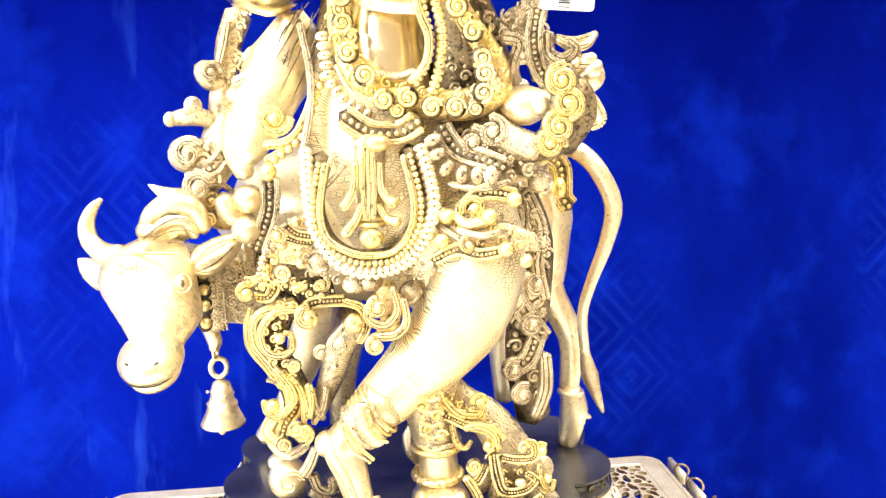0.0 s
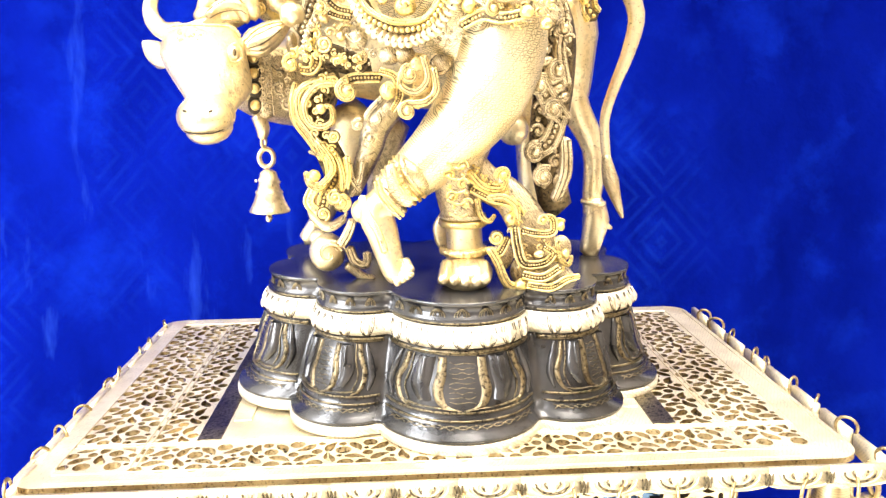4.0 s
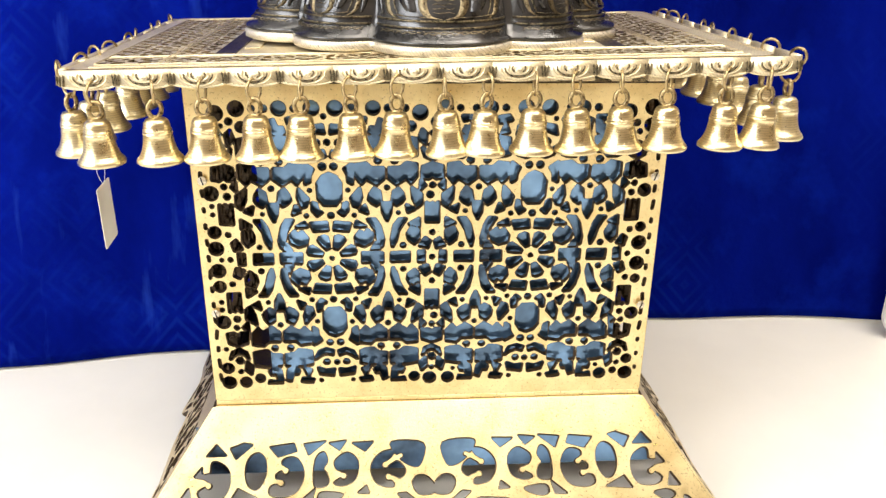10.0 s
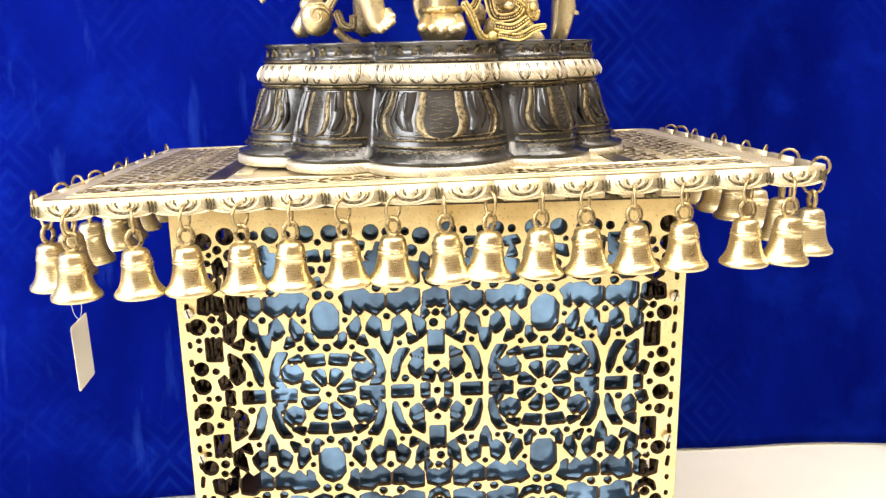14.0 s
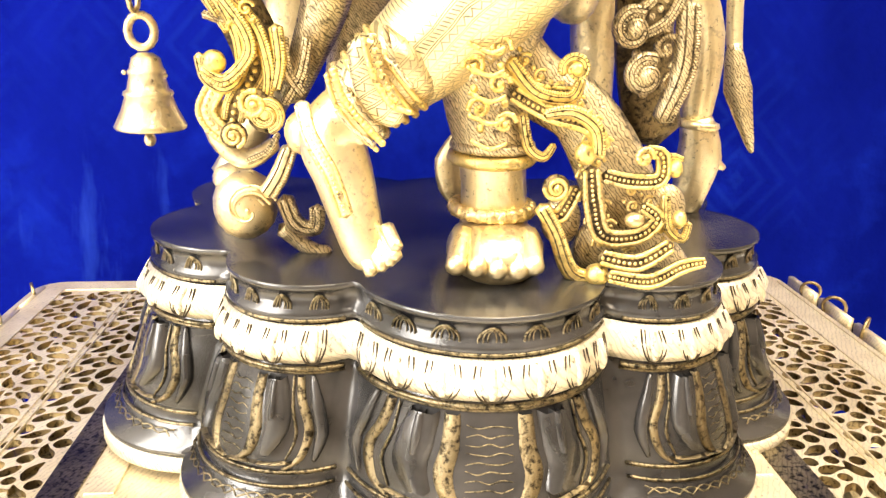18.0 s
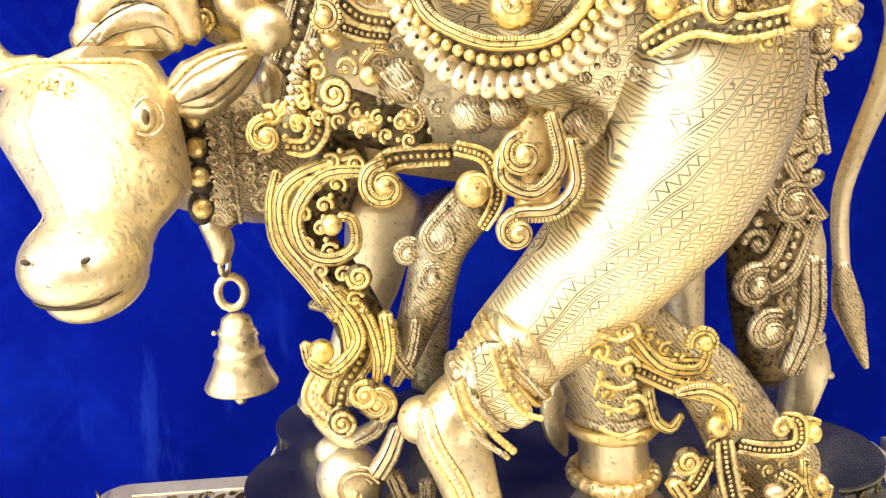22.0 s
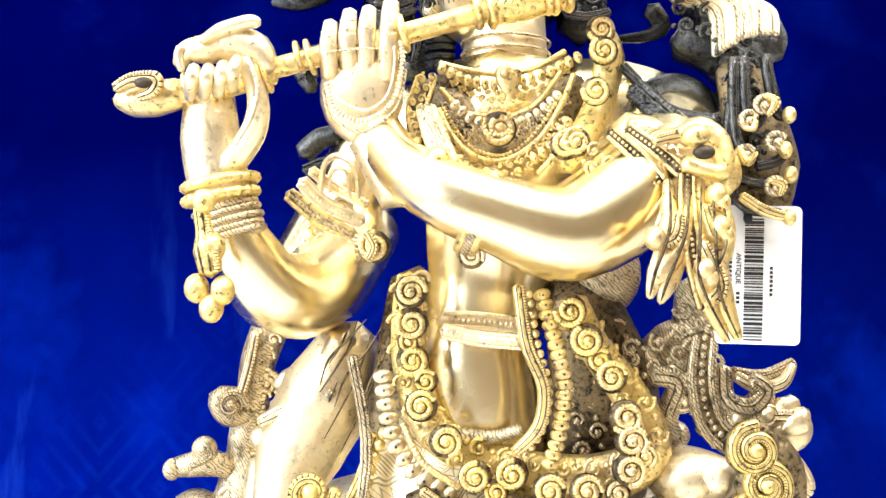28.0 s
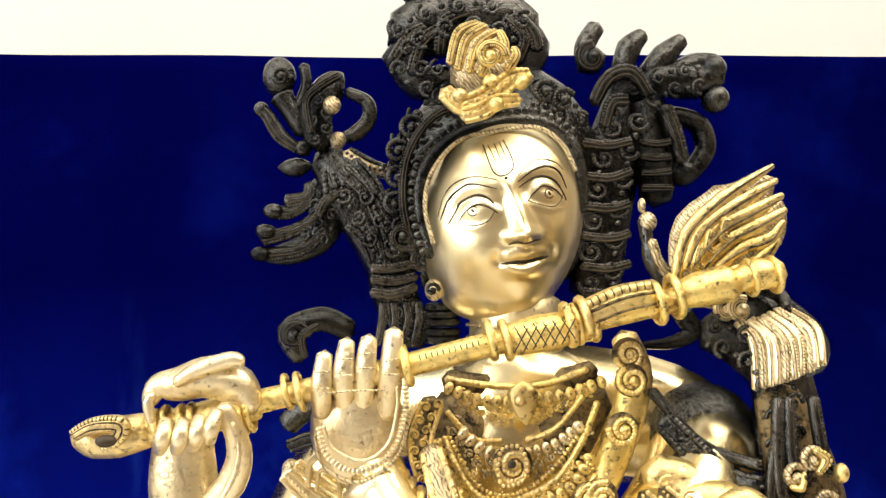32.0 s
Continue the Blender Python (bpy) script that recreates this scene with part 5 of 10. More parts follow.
K.band(RECESS, GOLD, [(91, -12, 783), (104, -12, 772), (106, -12, 751), (111, -12, 743)], [7.8, 7.8])
K.egg(GOLD, (101, -25, 758), (5.1, 6.4, 7.6))
# the cow's head and neck
K.skull(PALE, [(-184, -161, 736, -84, -50, 0.5), (-203, -155, 727.5, -98, -46, 0.5), (-206, -151, 720, -106, -48, 0.46), (-207, -149, 712.5, -112, -50, 0.42), (-203, -147, 704.5, -117, -54, 0.44), (-197, -145, 695.5, -120, -58, 0.46), (-191, -144, 687.5, -124, -62, 0.46), (-186, -148, 681, -127, -70, 0.47), (-184, -153, 675, -128, -80, 0.5), (-182, -156, 668, -126, -88, 0.5), (-179, -160, 660, -122, -94, 0.5)], 36)
# rounded muzzle with its upper lip, nostrils and the lower jaw
K.egg(PALE, (-169.3, -119.5, 672), (18.8, 26, 14.6), (8, 0, 0), seg=32, rings=20)
K.egg(PALE, (-168.5, -116, 663.5), (15.2, 22.5, 9.5), (12, 0, 0), seg=28, rings=16)
K.tube(LINE, [(-184, -128, 664.8), (-178, -138.5, 662.4), (-169, -141.5, 661.6), (-160, -138.5, 662.2), (-154, -128, 664.8)], [0.3, 0.5, 0.5, 0.3])
K.egg(LINE, (-161, -142.6, 676), (1.6, 1.2, 0.9), (0, -25, 0))
K.egg(LINE, (-177.5, -142.6, 676), (1.4, 1.2, 0.8), (0, 25, 0))
# the eye lies in a chased almond
K.egg(PALE, (-153.5, -99, 713), (4.0, 4.0, 5.4))
K.tube(PALE, [(-155, -104, 716), (-152, -102, 719), (-149, -99, 717), (-148, -97, 711), (-151, -100, 707), (-155, -103, 708)], [0.5, 0.8, 0.8, 0.5])
K.egg(RECESS, (-152, -103, 713), (1.3, 0.8, 2.6))
K.filigree(GOLD, [(-188, -104, 724), (-181, -104, 721), (-173, -104, 727)], [4.3, 4.3], 1.2)
K.scroll(GOLD, [(-200, -96, 728), (-189, -96, 731), (-173, -96, 731), (-155, -96, 730), (-149, -96, 724)], [0.9, 1.1, 1.1, 0.9], 2)
K.tube(ANTIQUE, [(-166, -42, 703), (-144, -8, 690), (-108, 12, 689)], [24.2, 29.1, 36.4])
K.tube(PALE, [(-194, -78, 727), (-206, -73, 728), (-214, -70, 735), (-216, -68, 745), (-212, -67, 755), (-206, -67, 761)], [7, 6.6, 6, 5.2, 3.8, 1.4], sides=14)
K.leaf(PALE, [(-203, -72, 708), (-214, -64, 712), (-226, -58, 721)], 9.5, 3)
K.leaf(PALE, [(-152, -74, 715), (-138, -68, 723), (-119, -62, 736)], 11.4, 4.1)
K.leaf(PALE, [(-147, -80, 717), (-136, -75, 722), (-122, -69, 733)], 6.6, 2.0)
K.tube(RECESS, [(-146, -83, 716), (-136, -78.5, 720), (-124, -72, 730)], [0.3, 0.7, 0.3])
K.scroll(GOLD, [(-150, -80, 721), (-140, -77, 730), (-129, -73, 734), (-118, -70, 735)], [1, 1.2, 1], 2)
K.egg(PALE, (-122, -40, 721), (4.6, 6.8, 9))
K.egg(GOLD, (-147, -62, 710), (3.8, 3.4, 4))
K.egg(LINE, (-148, -60, 710), (5, 3.4, 6.8))
K.egg(GOLD, (-147, -62, 699), (3.8, 3.4, 4))
K.egg(LINE, (-147, -60, 699), (5, 3.4, 6.8))
K.egg(GOLD, (-147, -62, 688), (3.8, 3.4, 4))
K.egg(LINE, (-147, -60, 687), (5, 3.4, 6.8))
K.egg(GOLD, (-147, -62, 676), (3.8, 3.4, 4))
K.egg(LINE, (-148, -60, 676), (5, 3.4, 6.8))
K.tube(ANTIQUE, [(-141, -42, 712), (-142, -42, 691), (-142, -42, 667)], [5.5, 5.5, 5.5])
K.scroll(ANTIQUE, [(-143, -58, 711), (-144, -58, 693), (-144, -58, 670)], [0.9, 0.9], 1.7)
K.scroll(ANTIQUE, [(-135, -52, 711), (-136, -52, 692), (-135, -52, 668)], [0.9, 0.9], 1.7)
K.curl(ANTIQUE, (-131, -50, 687), 4.9, 1.4, 90, 1.2, 1, 2)
K.curl(ANTIQUE, (-125, -50, 676), 4.9, 1.4, 90, 1.2, 1, 2)
K.rosette(ANTIQUE, (-129, -55, 706), 6, 1)
K.band(RECESS, ANTIQUE, [(-103, -50, 756), (-107, -50, 739), (-111, -50, 722), (-113, -50, 712)], [4, 4])
K.tube(PALE, [(-131, -60, 760), (-127, -60, 749), (-118, -60, 744), (-114, -60, 734)], [6.8, 8.5, 6.8, 4.5])
K.egg(PALE, (-115, -62, 756), (7.8, 7.3, 6.7))
K.egg(PALE, (-119, -62, 740), (7.8, 7.3, 6.7))
K.tube(GOLD, [(-143, -45, 753), (-138, -45, 745), (-130, -45, 738)], [3.3, 3.5, 3.5])
# tuft behind the horn, with its point
K.tube(PALE, [(-150, -54, 754), (-160, -56, 759), (-169, -58, 763), (-178, -60, 769)], [9, 7.5, 4.6, 0.6], sides=14)
K.egg(PALE, (-168, -52, 745), (19, 15, 15.5), (0, -20, 0), seg=28, rings=18)
K.tube(PALE, [(-184, -58, 736), (-176, -62, 749), (-162, -63, 757), (-150, -62, 753), (-145, -60, 738)], [4, 7.5, 8.5, 7.5, 4.5], sides=16)
K.tube(PALE, [(-178, -64, 734), (-168, -67, 745), (-156, -66, 746), (-150, -64, 735)], [3, 5, 5, 3], sides=14)
K.tube(RECESS, [(-176, -68, 742), (-166, -70, 751), (-154, -69, 748), (-149, -66, 738)], [0.3, 0.6, 0.6, 0.3])
# flowers between the ear and the garland
K.egg(ANTIQUE, (-136, -40, 748), (13, 9, 13))
K.curl(GOLD, (-141, -52, 757), 5.5, 1.6, 40, 1.3, 1, 2)
K.curl(GOLD, (-133, -54, 748), 4.8, 1.5, 130, 1.3, -1, 2)
K.rosette(GOLD, (-142, -53, 745), 5, 1)
K.scroll(ANTIQUE, [(-146, -50, 764), (-138, -52, 768), (-129, -52, 765), (-124, -52, 758)], [1.6, 2.2, 2.0, 1.4], 1.7)
K.tube(PALE, [(-149, -40, 667), (-146, -40, 657), (-147, -40, 650)], [5.8, 5.4, 3.1])
K.lathe(PALE, (-145, -30, 625), [(0, 0), (3.2, -0.2), (6.2, -2.3), (7.4, -6.9), (8.3, -7.8), (8.3, -9.2), (7.8, -10.1), (9.2, -16.1), (10.8, -17.1), (11.1, -18.4), (10.4, -19.4), (12.4, -25.3), (15.2, -30.9), (16.1, -32.7), (15.7, -33.6), (13.4, -32.3), (9.2, -20.7), (5.8, -4.6)])
K.egg(PALE, (-146, -30, 586), (2.8, 3, 3.2))
K.beads(PALE, [(-155, -30, 616), (-146, -30, 614), (-137, -30, 615)], 1.2, 2.2)
K.ring(PALE, (-146, -30, 634), 5.6, 2.0, (0, 0, 8), 14, 7, 1.25)
K.ring(PALE, (-147, -34, 647), 3.6, 1.3, (0, 0, 75), 12, 6, 1.2)
# pale leaf behind the standing leg
K.leaf(PALE, [(-5, -44, 595), (-10, -47, 582), (-9, -48, 570), (-5, -48, 559)], 6.5, 2.6)
# legs of the figure
K.tube(CHASED, [(25.4, -98, 759.8), (29.6, -104, 721.5), (17.9, -103, 685.9), (-9.8, -97, 649.8), (-37.8, -98, 624.6)], [27, 30.5, 29.2, 23.2, 16.8], sides=24, step=0.15)
K.tube(PALE, [(-49, -106, 614), (-58, -108, 604), (-54, -111, 590), (-50, -113, 576), (-46, -115, 563), (-43, -116, 558)], [12.7, 13.2, 11.4, 9.9, 8.5, 6.3])
K.egg(PALE, (-68, -102, 604), (8.4, 8.6, 8.8))
K.tube(PALE, [(-48, -116, 563), (-43, -124, 556)], [3.3, 2.6])
K.tube(PALE, [(-44, -116, 566), (-39, -124, 558)], [3.3, 2.6])
K.tube(PALE, [(-41, -116, 567), (-36, -124, 560)], [3.3, 2.6])
K.tube(PALE, [(-39, -116, 569), (-34, -124, 562)], [3.3, 2.6])
K.tube(PALE, [(-38, -116, 571), (-34, -124, 566)], [3.3, 2.6])
K.band(PALE, GOLD, [(-67, -126, 618), (-64, -131, 608), (-57, -135, 596), (-52, -136, 582)], [2.6, 2.8, 3, 2.8])
K.scroll(GOLD, [(-56, -134, 631), (-53, -134, 622), (-46, -134, 613), (-39, -134, 606)], [1.4, 1.4, 1.3], 1.7)
K.scroll(GOLD, [(-58, -134, 629), (-55, -134, 619), (-48, -134, 610), (-41, -134, 604)], [1, 1, 0.9], 1.7)
K.scroll(GOLD, [(-46, -134, 641), (-43, -134, 630), (-37, -134, 620), (-30, -134, 617)], [1.2, 1.2, 1.1], 1.7)
K.tube(CHASED, [(-46, -127, 639), (-44, -127, 626), (-38, -127, 617), (-34, -127, 614)], [5.7, 6.1, 5.7, 3.8], 0.5)
K.scroll(ANTIQUE, [(-39, -138, 645), (-36, -138, 634), (-30, -138, 626)], [1.1, 1.1], 1.7)
K.scroll(ANTIQUE, [(-55, -136, 618), (-49, -136, 611), (-42, -136, 606)], [0.9, 0.9], 1.7)
K.tube(ANTIQUE, [(5, -88, 657), (-1, -88, 628), (4, -88, 595)], [21.8, 18.6, 14.6])
K.tube(PALE, [(3, -88, 599), (5, -88, 582), (6, -88, 562)], [14.6, 13.4, 14.6])
K.egg(PALE, (6, -96, 557), (20, 25.5, 13.6))
K.tube(PALE, [(-8, -104, 565), (-12, -121, 557)], [5, 3.9])
K.tube(PALE, [(-2, -104, 565), (-4, -121, 556)], [5, 3.9])
K.tube(PALE, [(5, -104, 565), (4, -121, 555)], [5, 3.9])
K.tube(PALE, [(11, -104, 565), (12, -121, 555)], [5, 3.9])
K.tube(PALE, [(17, -104, 565), (18, -121, 557)], [5, 3.9])
K.bangle(GOLD, (5, -88, 572), 0, 15.4, 2.8, 1, True)
K.bangle(GOLD, (4, -88, 593), 0, 15.4, 2.8, 1)
K.bangle(ANTIQUE, (4, -88, 598), 0, 15.4, 2, 1)
K.scroll(GOLD, [(-10, -118, 639), (-2, -118, 636), (3, -118, 638)], [0.9, 0.9], 1.7)
K.scroll(GOLD, [(-10, -118, 631), (-2, -118, 628), (3, -118, 630)], [0.9, 0.9], 1.7)
K.scroll(GOLD, [(-9, -118, 622), (-2, -118, 619), (4, -118, 621)], [0.9, 0.9], 1.7)
K.scroll(GOLD, [(-9, -118, 614), (-1, -118, 611), (4, -118, 613)], [0.9, 0.9], 1.7)
K.scroll(GOLD, [(-8, -118, 605), (-1, -118, 602), (5, -118, 604)], [0.9, 0.9], 1.7)
# hips, skirt and waist
K.tube(CHASED, [(-35, -75, 833), (-28, -73, 796), (-3, -72, 745), (24, -72, 701)], [36.2, 50.2, 48.9, 36.2])
K.scroll(ANTIQUE, [(-75.5, -102.2, 866), (-70.3, -104, 828.5), (-77.2, -109, 785.6)], [2.4, 2.4], 1.7)
K.scroll(ANTIQUE, [(1.3, -129.8, 749.9), (23.3, -138.8, 736.7), (42.8, -141.5, 733.6)], [2.4, 2.4], 1.7)
K.scroll(ANTIQUE, [(-2.2, -125.5, 761.7), (16.4, -133.6, 754.6), (38.3, -140.2, 756)], [2.4, 2.4], 1.7)
K.scroll(ANTIQUE, [(8.6, -125.4, 773.3), (27.6, -135.8, 771.3), (42.7, -136.4, 775.3)], [2.4, 2.4], 1.7)
K.tube(PALE, [(-78.5, -62.3, 871.1), (-89.5, -54.9, 846.3), (-105.7, -53.4, 816.8), (-114.3, -73.8, 785.5)], [12.5, 22.9, 20.8, 8.3])
K.tube(PALE, [(-81.7, -72.7, 872.2), (-88.2, -67.4, 858.8), (-99.2, -60.3, 846.2), (-115.3, -56.4, 837.7)], [6.2, 7, 7, 4.1])
K.scroll(ANTIQUE, [(-86.3, -75.8, 848.4), (-99.5, -67.6, 831.4), (-114.4, -65.8, 821.8)], [2, 2.4, 2], 1.7)
K.scroll(PALE, [(-94.9, -69, 850.4), (-107.9, -63.7, 839.8), (-120.7, -62.5, 833.4)], [2.8, 3.7, 2.8], 1.7)
K.leaf(PALE, [(-115, -55.4, 848.3), (-104.4, -57.2, 850.4), (-94.8, -59.9, 851.5)], 7, 4.1)
K.egg(PALE, (-119.5, -56.5, 825.1), (7.4, 6.8, 6.2))
K.beads(GOLD, [(-63.1, -105, 835.7), (-69.3, -102.1, 820.4), (-75.3, -104.6, 802.4), (-93.5, -104, 787.1)], 2.6, 1.8)
K.scroll(GOLD, [(-67.3, -98.8, 833.6), (-74.4, -97.1, 814.2), (-85.5, -99.2, 796.2), (-99.7, -98.9, 786)], [2.4, 2.4], 1.7)
K.curl(GOLD, (-93.2, -97.5, 811.6), 9.4, 3.1, 0, 1.3, -1, 2)
K.scroll(GOLD, [(-99, -97.5, 795.7), (-85.5, -100.9, 798.1), (-77.4, -100.8, 806.2)], [2.8, 3.2, 2], 1.7)
K.egg(GOLD, (-97.5, -104.9, 780.2), (5.1, 5.3, 5.5))
K.tube(PALE, [(-121.1, -50.2, 812.8), (-122.2, -57.3, 791.8), (-115.1, -74.1, 776.9)], [7.5, 9.2, 6.3])
K.egg(PALE, (-114, -70, 760), (10.1, 9.7, 9.3))
K.egg(PALE, (-116, -69.9, 740), (10.1, 9.7, 9.3))
K.band(RECESS, ANTIQUE, [(-100, -71.5, 772.9), (-101, -71.7, 751.9), (-110.1, -70.9, 727.7)], [6.3, 6.3])
# medallion necklace
K.scallops(PALE, [(-72.1, -117.7, 792.7), (-71.2, -116.6, 764.4), (-68.2, -115.9, 746.1), (-56, -119.2, 727.8), (-37, -120.2, 722), (-18.5, -129.3, 730.4), (-6.3, -136.4, 749.7), (-3, -131.9, 767.2), (-9.7, -129.5, 794.3)], 5.8, 0.7, -1)
K.tube(RECESS, [(-65, -114.7, 789.8), (-70.2, -112.1, 761.2), (-64.1, -112.7, 740.2), (-51, -115.7, 729.9), (-37, -116.2, 728), (-22.2, -121.3, 732.3), (-11, -130.9, 748.4), (-7.8, -127.1, 767.1), (-14.5, -123.4, 794)], [5.9, 5.9], 0.6)
K.scroll(GOLD, [(-63, -125.4, 785.9), (-67.1, -122.6, 759.3), (-63.1, -123.5, 742.4), (-50, -125.9, 734), (-38, -126.1, 732), (-24.1, -129.1, 734.8), (-14.7, -137.8, 748.7), (-12.7, -135.9, 766.9), (-18.3, -132, 790.9)], [2.2, 2.2], 1.7)
K.beads(GOLD, [(-67, -125, 785.9), (-71.2, -122.2, 759.2), (-66.1, -122.7, 740.2), (-52, -125.8, 729.9), (-38, -126.1, 727), (-22.2, -130.6, 731.2), (-11, -140.6, 748.4), (-8.8, -136.7, 767), (-14.5, -133.5, 791.1)], 1.8, 2)
K.tube(ANTIQUE, [(-37.1, -120, 800.5), (-37.1, -118.9, 774.5), (-37, -116.4, 755.1)], [10.4, 8.7, 7.6])
K.scroll(GOLD, [(-41, -130.6, 795.5), (-42, -128.9, 773.3), (-40, -127.1, 754)], [1.7, 1.7], 1.7)
K.scroll(GOLD, [(-36.1, -130.9, 795.5), (-35.1, -129.9, 773.5), (-36, -127.4, 754.1)], [1.7, 1.7], 1.7)
K.scroll(GOLD, [(-38.1, -130.8, 795.5), (-38, -129.4, 773.4), (-38, -127.2, 754.1)], [1.7, 1.7], 1.7)
K.bangle(GOLD, (-37, -118.4, 754.1), 0, 7.2, 1.6, 1)
K.bangle(GOLD, (-37, -118.3, 750.1), 0, 7.6, 1.6, 1)
K.egg(GOLD, (-37, -124.2, 742), (7.4, 5.7, 6.4))
K.curl(GOLD, (-38, -134.1, 743), 4.2, 1.3, 0, 1.2, 1, 2)
K.scroll(GOLD, [(-46, -128.7, 786.4), (-47, -127, 771.2), (-53, -125.4, 760.9)], [2, 2.5, 3.3], 1.7)
K.scroll(GOLD, [(-32.1, -129.9, 786.6), (-31.1, -129.5, 771.6), (-24.2, -131.3, 763)], [2, 2.5, 3.3], 1.7)
K.scroll(GOLD, [(-42, -126.4, 763.1), (-46, -125.9, 754), (-52, -125.6, 745.9)], [2, 2.5, 3.3], 1.7)
K.scroll(GOLD, [(-33, -127.5, 762.3), (-28.1, -128.1, 754.4), (-21.3, -131.8, 752.3)], [2, 2.5, 3.3], 1.7)
K.egg(GOLD, (-52, -125.5, 761.9), (3.3, 3.3, 3.3))
K.egg(GOLD, (-24.2, -131.4, 764.1), (3.3, 3.3, 3.3))
K.egg(GOLD, (-52, -125.6, 745.9), (3.3, 3.3, 3.3))
K.scroll(ANTIQUE, [(-58, -122, 793), (-64, -120.8, 772.8), (-52, -123.3, 785.2)], [1.7, 1.7], 1.7)
# waist belt and sash knots
K.band(RECESS, GOLD, [(-51, -120.9, 813.3), (-37.1, -122.3, 804.5), (-20.3, -123.6, 803.7), (-9.7, -127.2, 810)], [7.1, 7.1])
K.egg(GOLD, (-33.1, -132.1, 798.5), (8.1, 6.7, 5.2))
K.scallops(ANTIQUE, [(1.9, -129.9, 800.5), (7.7, -130.8, 785.9), (19.9, -134.2, 781.6), (31.6, -139.8, 782.5)], 7.1, 0.9, -1)
K.band(RECESS, ANTIQUE, [(4.9, -121.6, 806.3), (13.5, -123.4, 793.8), (29.1, -130, 788), (39.2, -132.6, 783.6)], [6.4, 6.4])
K.curl(ANTIQUE, (22.9, -127.6, 798), 8.5, 2.8, 90, 1.3, -1, 2)
K.curl(ANTIQUE, (33, -131.3, 804.3), 8.5, 2.8, 90, 1.3, -1, 2)
K.tube(ANTIQUE, [(35.8, -120.5, 803.4), (46, -122.6, 797.9), (60.6, -126.1, 793.6)], [11.1, 10.2, 8.8])
K.tube(ANTIQUE, [(42.6, -100.9, 775.4), (61.8, -101.4, 775.5), (73.7, -99.8, 769.4)], [7.1, 8, 6.1])
K.egg(ANTIQUE, (45.2, -117.2, 803.6), (7.6, 7.2, 6.7))
K.egg(ANTIQUE, (56.4, -118.5, 784.6), (7.6, 7.2, 6.7))
K.egg(ANTIQUE, (65.3, -117.1, 772.8), (7.6, 7.2, 6.7))
# sash bosses and scrolls
K.egg(GOLD, (6.2, -135.5, 755.7), (4.5, 4.5, 4.5))
K.egg(GOLD, (3.1, -137.7, 741.7), (4.5, 4.5, 4.5))
K.egg(GOLD, (38.9, -147.9, 737.6), (4.5, 4.5, 4.5))
K.egg(GOLD, (44.2, -144.6, 766.2), (4.5, 4.5, 4.5))
K.egg(GOLD, (29.8, -145.6, 756.9), (4.5, 4.5, 4.5))
K.egg(GOLD, (51.4, -146.6, 730.6), (4.1, 4.1, 4.1))
K.band(RECESS, GOLD, [(15.6, -130.2, 759.1), (28.4, -134.5, 769.5), (46.3, -136, 767)], [4.6, 5.3, 4.6])
K.scroll(GOLD, [(11.8, -135.2, 756.1), (18.1, -139, 751.1), (29.8, -143.7, 755)], [2.8, 3.5, 3.8], 1.7)
K.curl(GOLD, (21.8, -137.8, 760.8), 7, 2.3, 200, 1.1, -1, 2)
K.band(RECESS, GOLD, [(-0.7, -133.5, 730.1), (12.5, -135.5, 736.4), (24.2, -141.5, 734.1), (38, -143.9, 736.6)], [3.5, 4.6, 4.2, 3.5])
K.tube(ANTIQUE, [(5.2, -122, 748), (21.7, -128.8, 745.7), (41, -133.1, 744.8), (61.5, -130.3, 736.5)], [6.6, 7.3, 7.3, 4.7])
K.curl(GOLD, (18.9, -140.2, 739.9), 5.9, 2.1, 0, 1.2, 1, 2)
K.scroll(ANTIQUE, [(12.6, -138.9, 747.8), (26, -145.6, 745.5), (35.2, -147.3, 747.8)], [2.1, 2.4, 1.7], 1.7)
K.band(RECESS, GOLD, [(-98.5, -96.9, 733.8), (-101.5, -96.6, 724.6), (-102.5, -96.5, 715.5), (-97.5, -96.5, 708.5), (-101.5, -97, 701.5), (-108.5, -97.6, 701.7)], [3.3, 4.3, 4.3, 3.9, 3.5, 2.5])
K.egg(GOLD, (-82.3, -105.3, 750), (3.4, 3.4, 3.4))
K.egg(GOLD, (-91.4, -104.9, 735.8), (3.4, 3.4, 3.4))
K.egg(GOLD, (-91.5, -104.4, 718.5), (3.4, 3.4, 3.4))
K.egg(GOLD, (-80.3, -104.6, 723.6), (3.4, 3.4, 3.4))
K.scallops(ANTIQUE, [(-97.5, -100.9, 734.8), (-103.5, -100.8, 728.7), (-106.6, -100.7, 717.6), (-107.6, -100.7, 713.6)], 3.3, 0.9, 1)
K.curl(GOLD, (-93.4, -107.1, 741.9), 4.7, 2.1, 100, 1.2, -1, 2)
K.band(RECESS, GOLD, [(-88.4, -101.3, 747), (-82.3, -101.2, 741.9), (-73.2, -101.4, 739.9)], [3.4, 3.4])
K.band(RECESS, GOLD, [(-87.4, -101, 738.9), (-81.3, -101, 736.8), (-74.2, -101.2, 735.9)], [2.9, 2.9])
K.rosette(GOLD, (-91.5, -106.4, 718.5), 6, 1)
K.scroll(GOLD, [(-82.3, -102.7, 727.7), (-78.3, -102.9, 731.8), (-73.2, -103.2, 730.8)], [1.5, 1.7, 0.9], 1.7)
K.egg(ANTIQUE, (-70.2, -99.2, 721.8), (7.7, 4.8, 7.7))
K.scroll(ANTIQUE, [(-76.3, -112.9, 724.7), (-71.2, -113.2, 719.7), (-66.1, -114.1, 722)], [0.9, 0.9], 1.7)
K.egg(GOLD, (-82.4, -102.6, 708.4), (5.7, 3.2, 3.2))
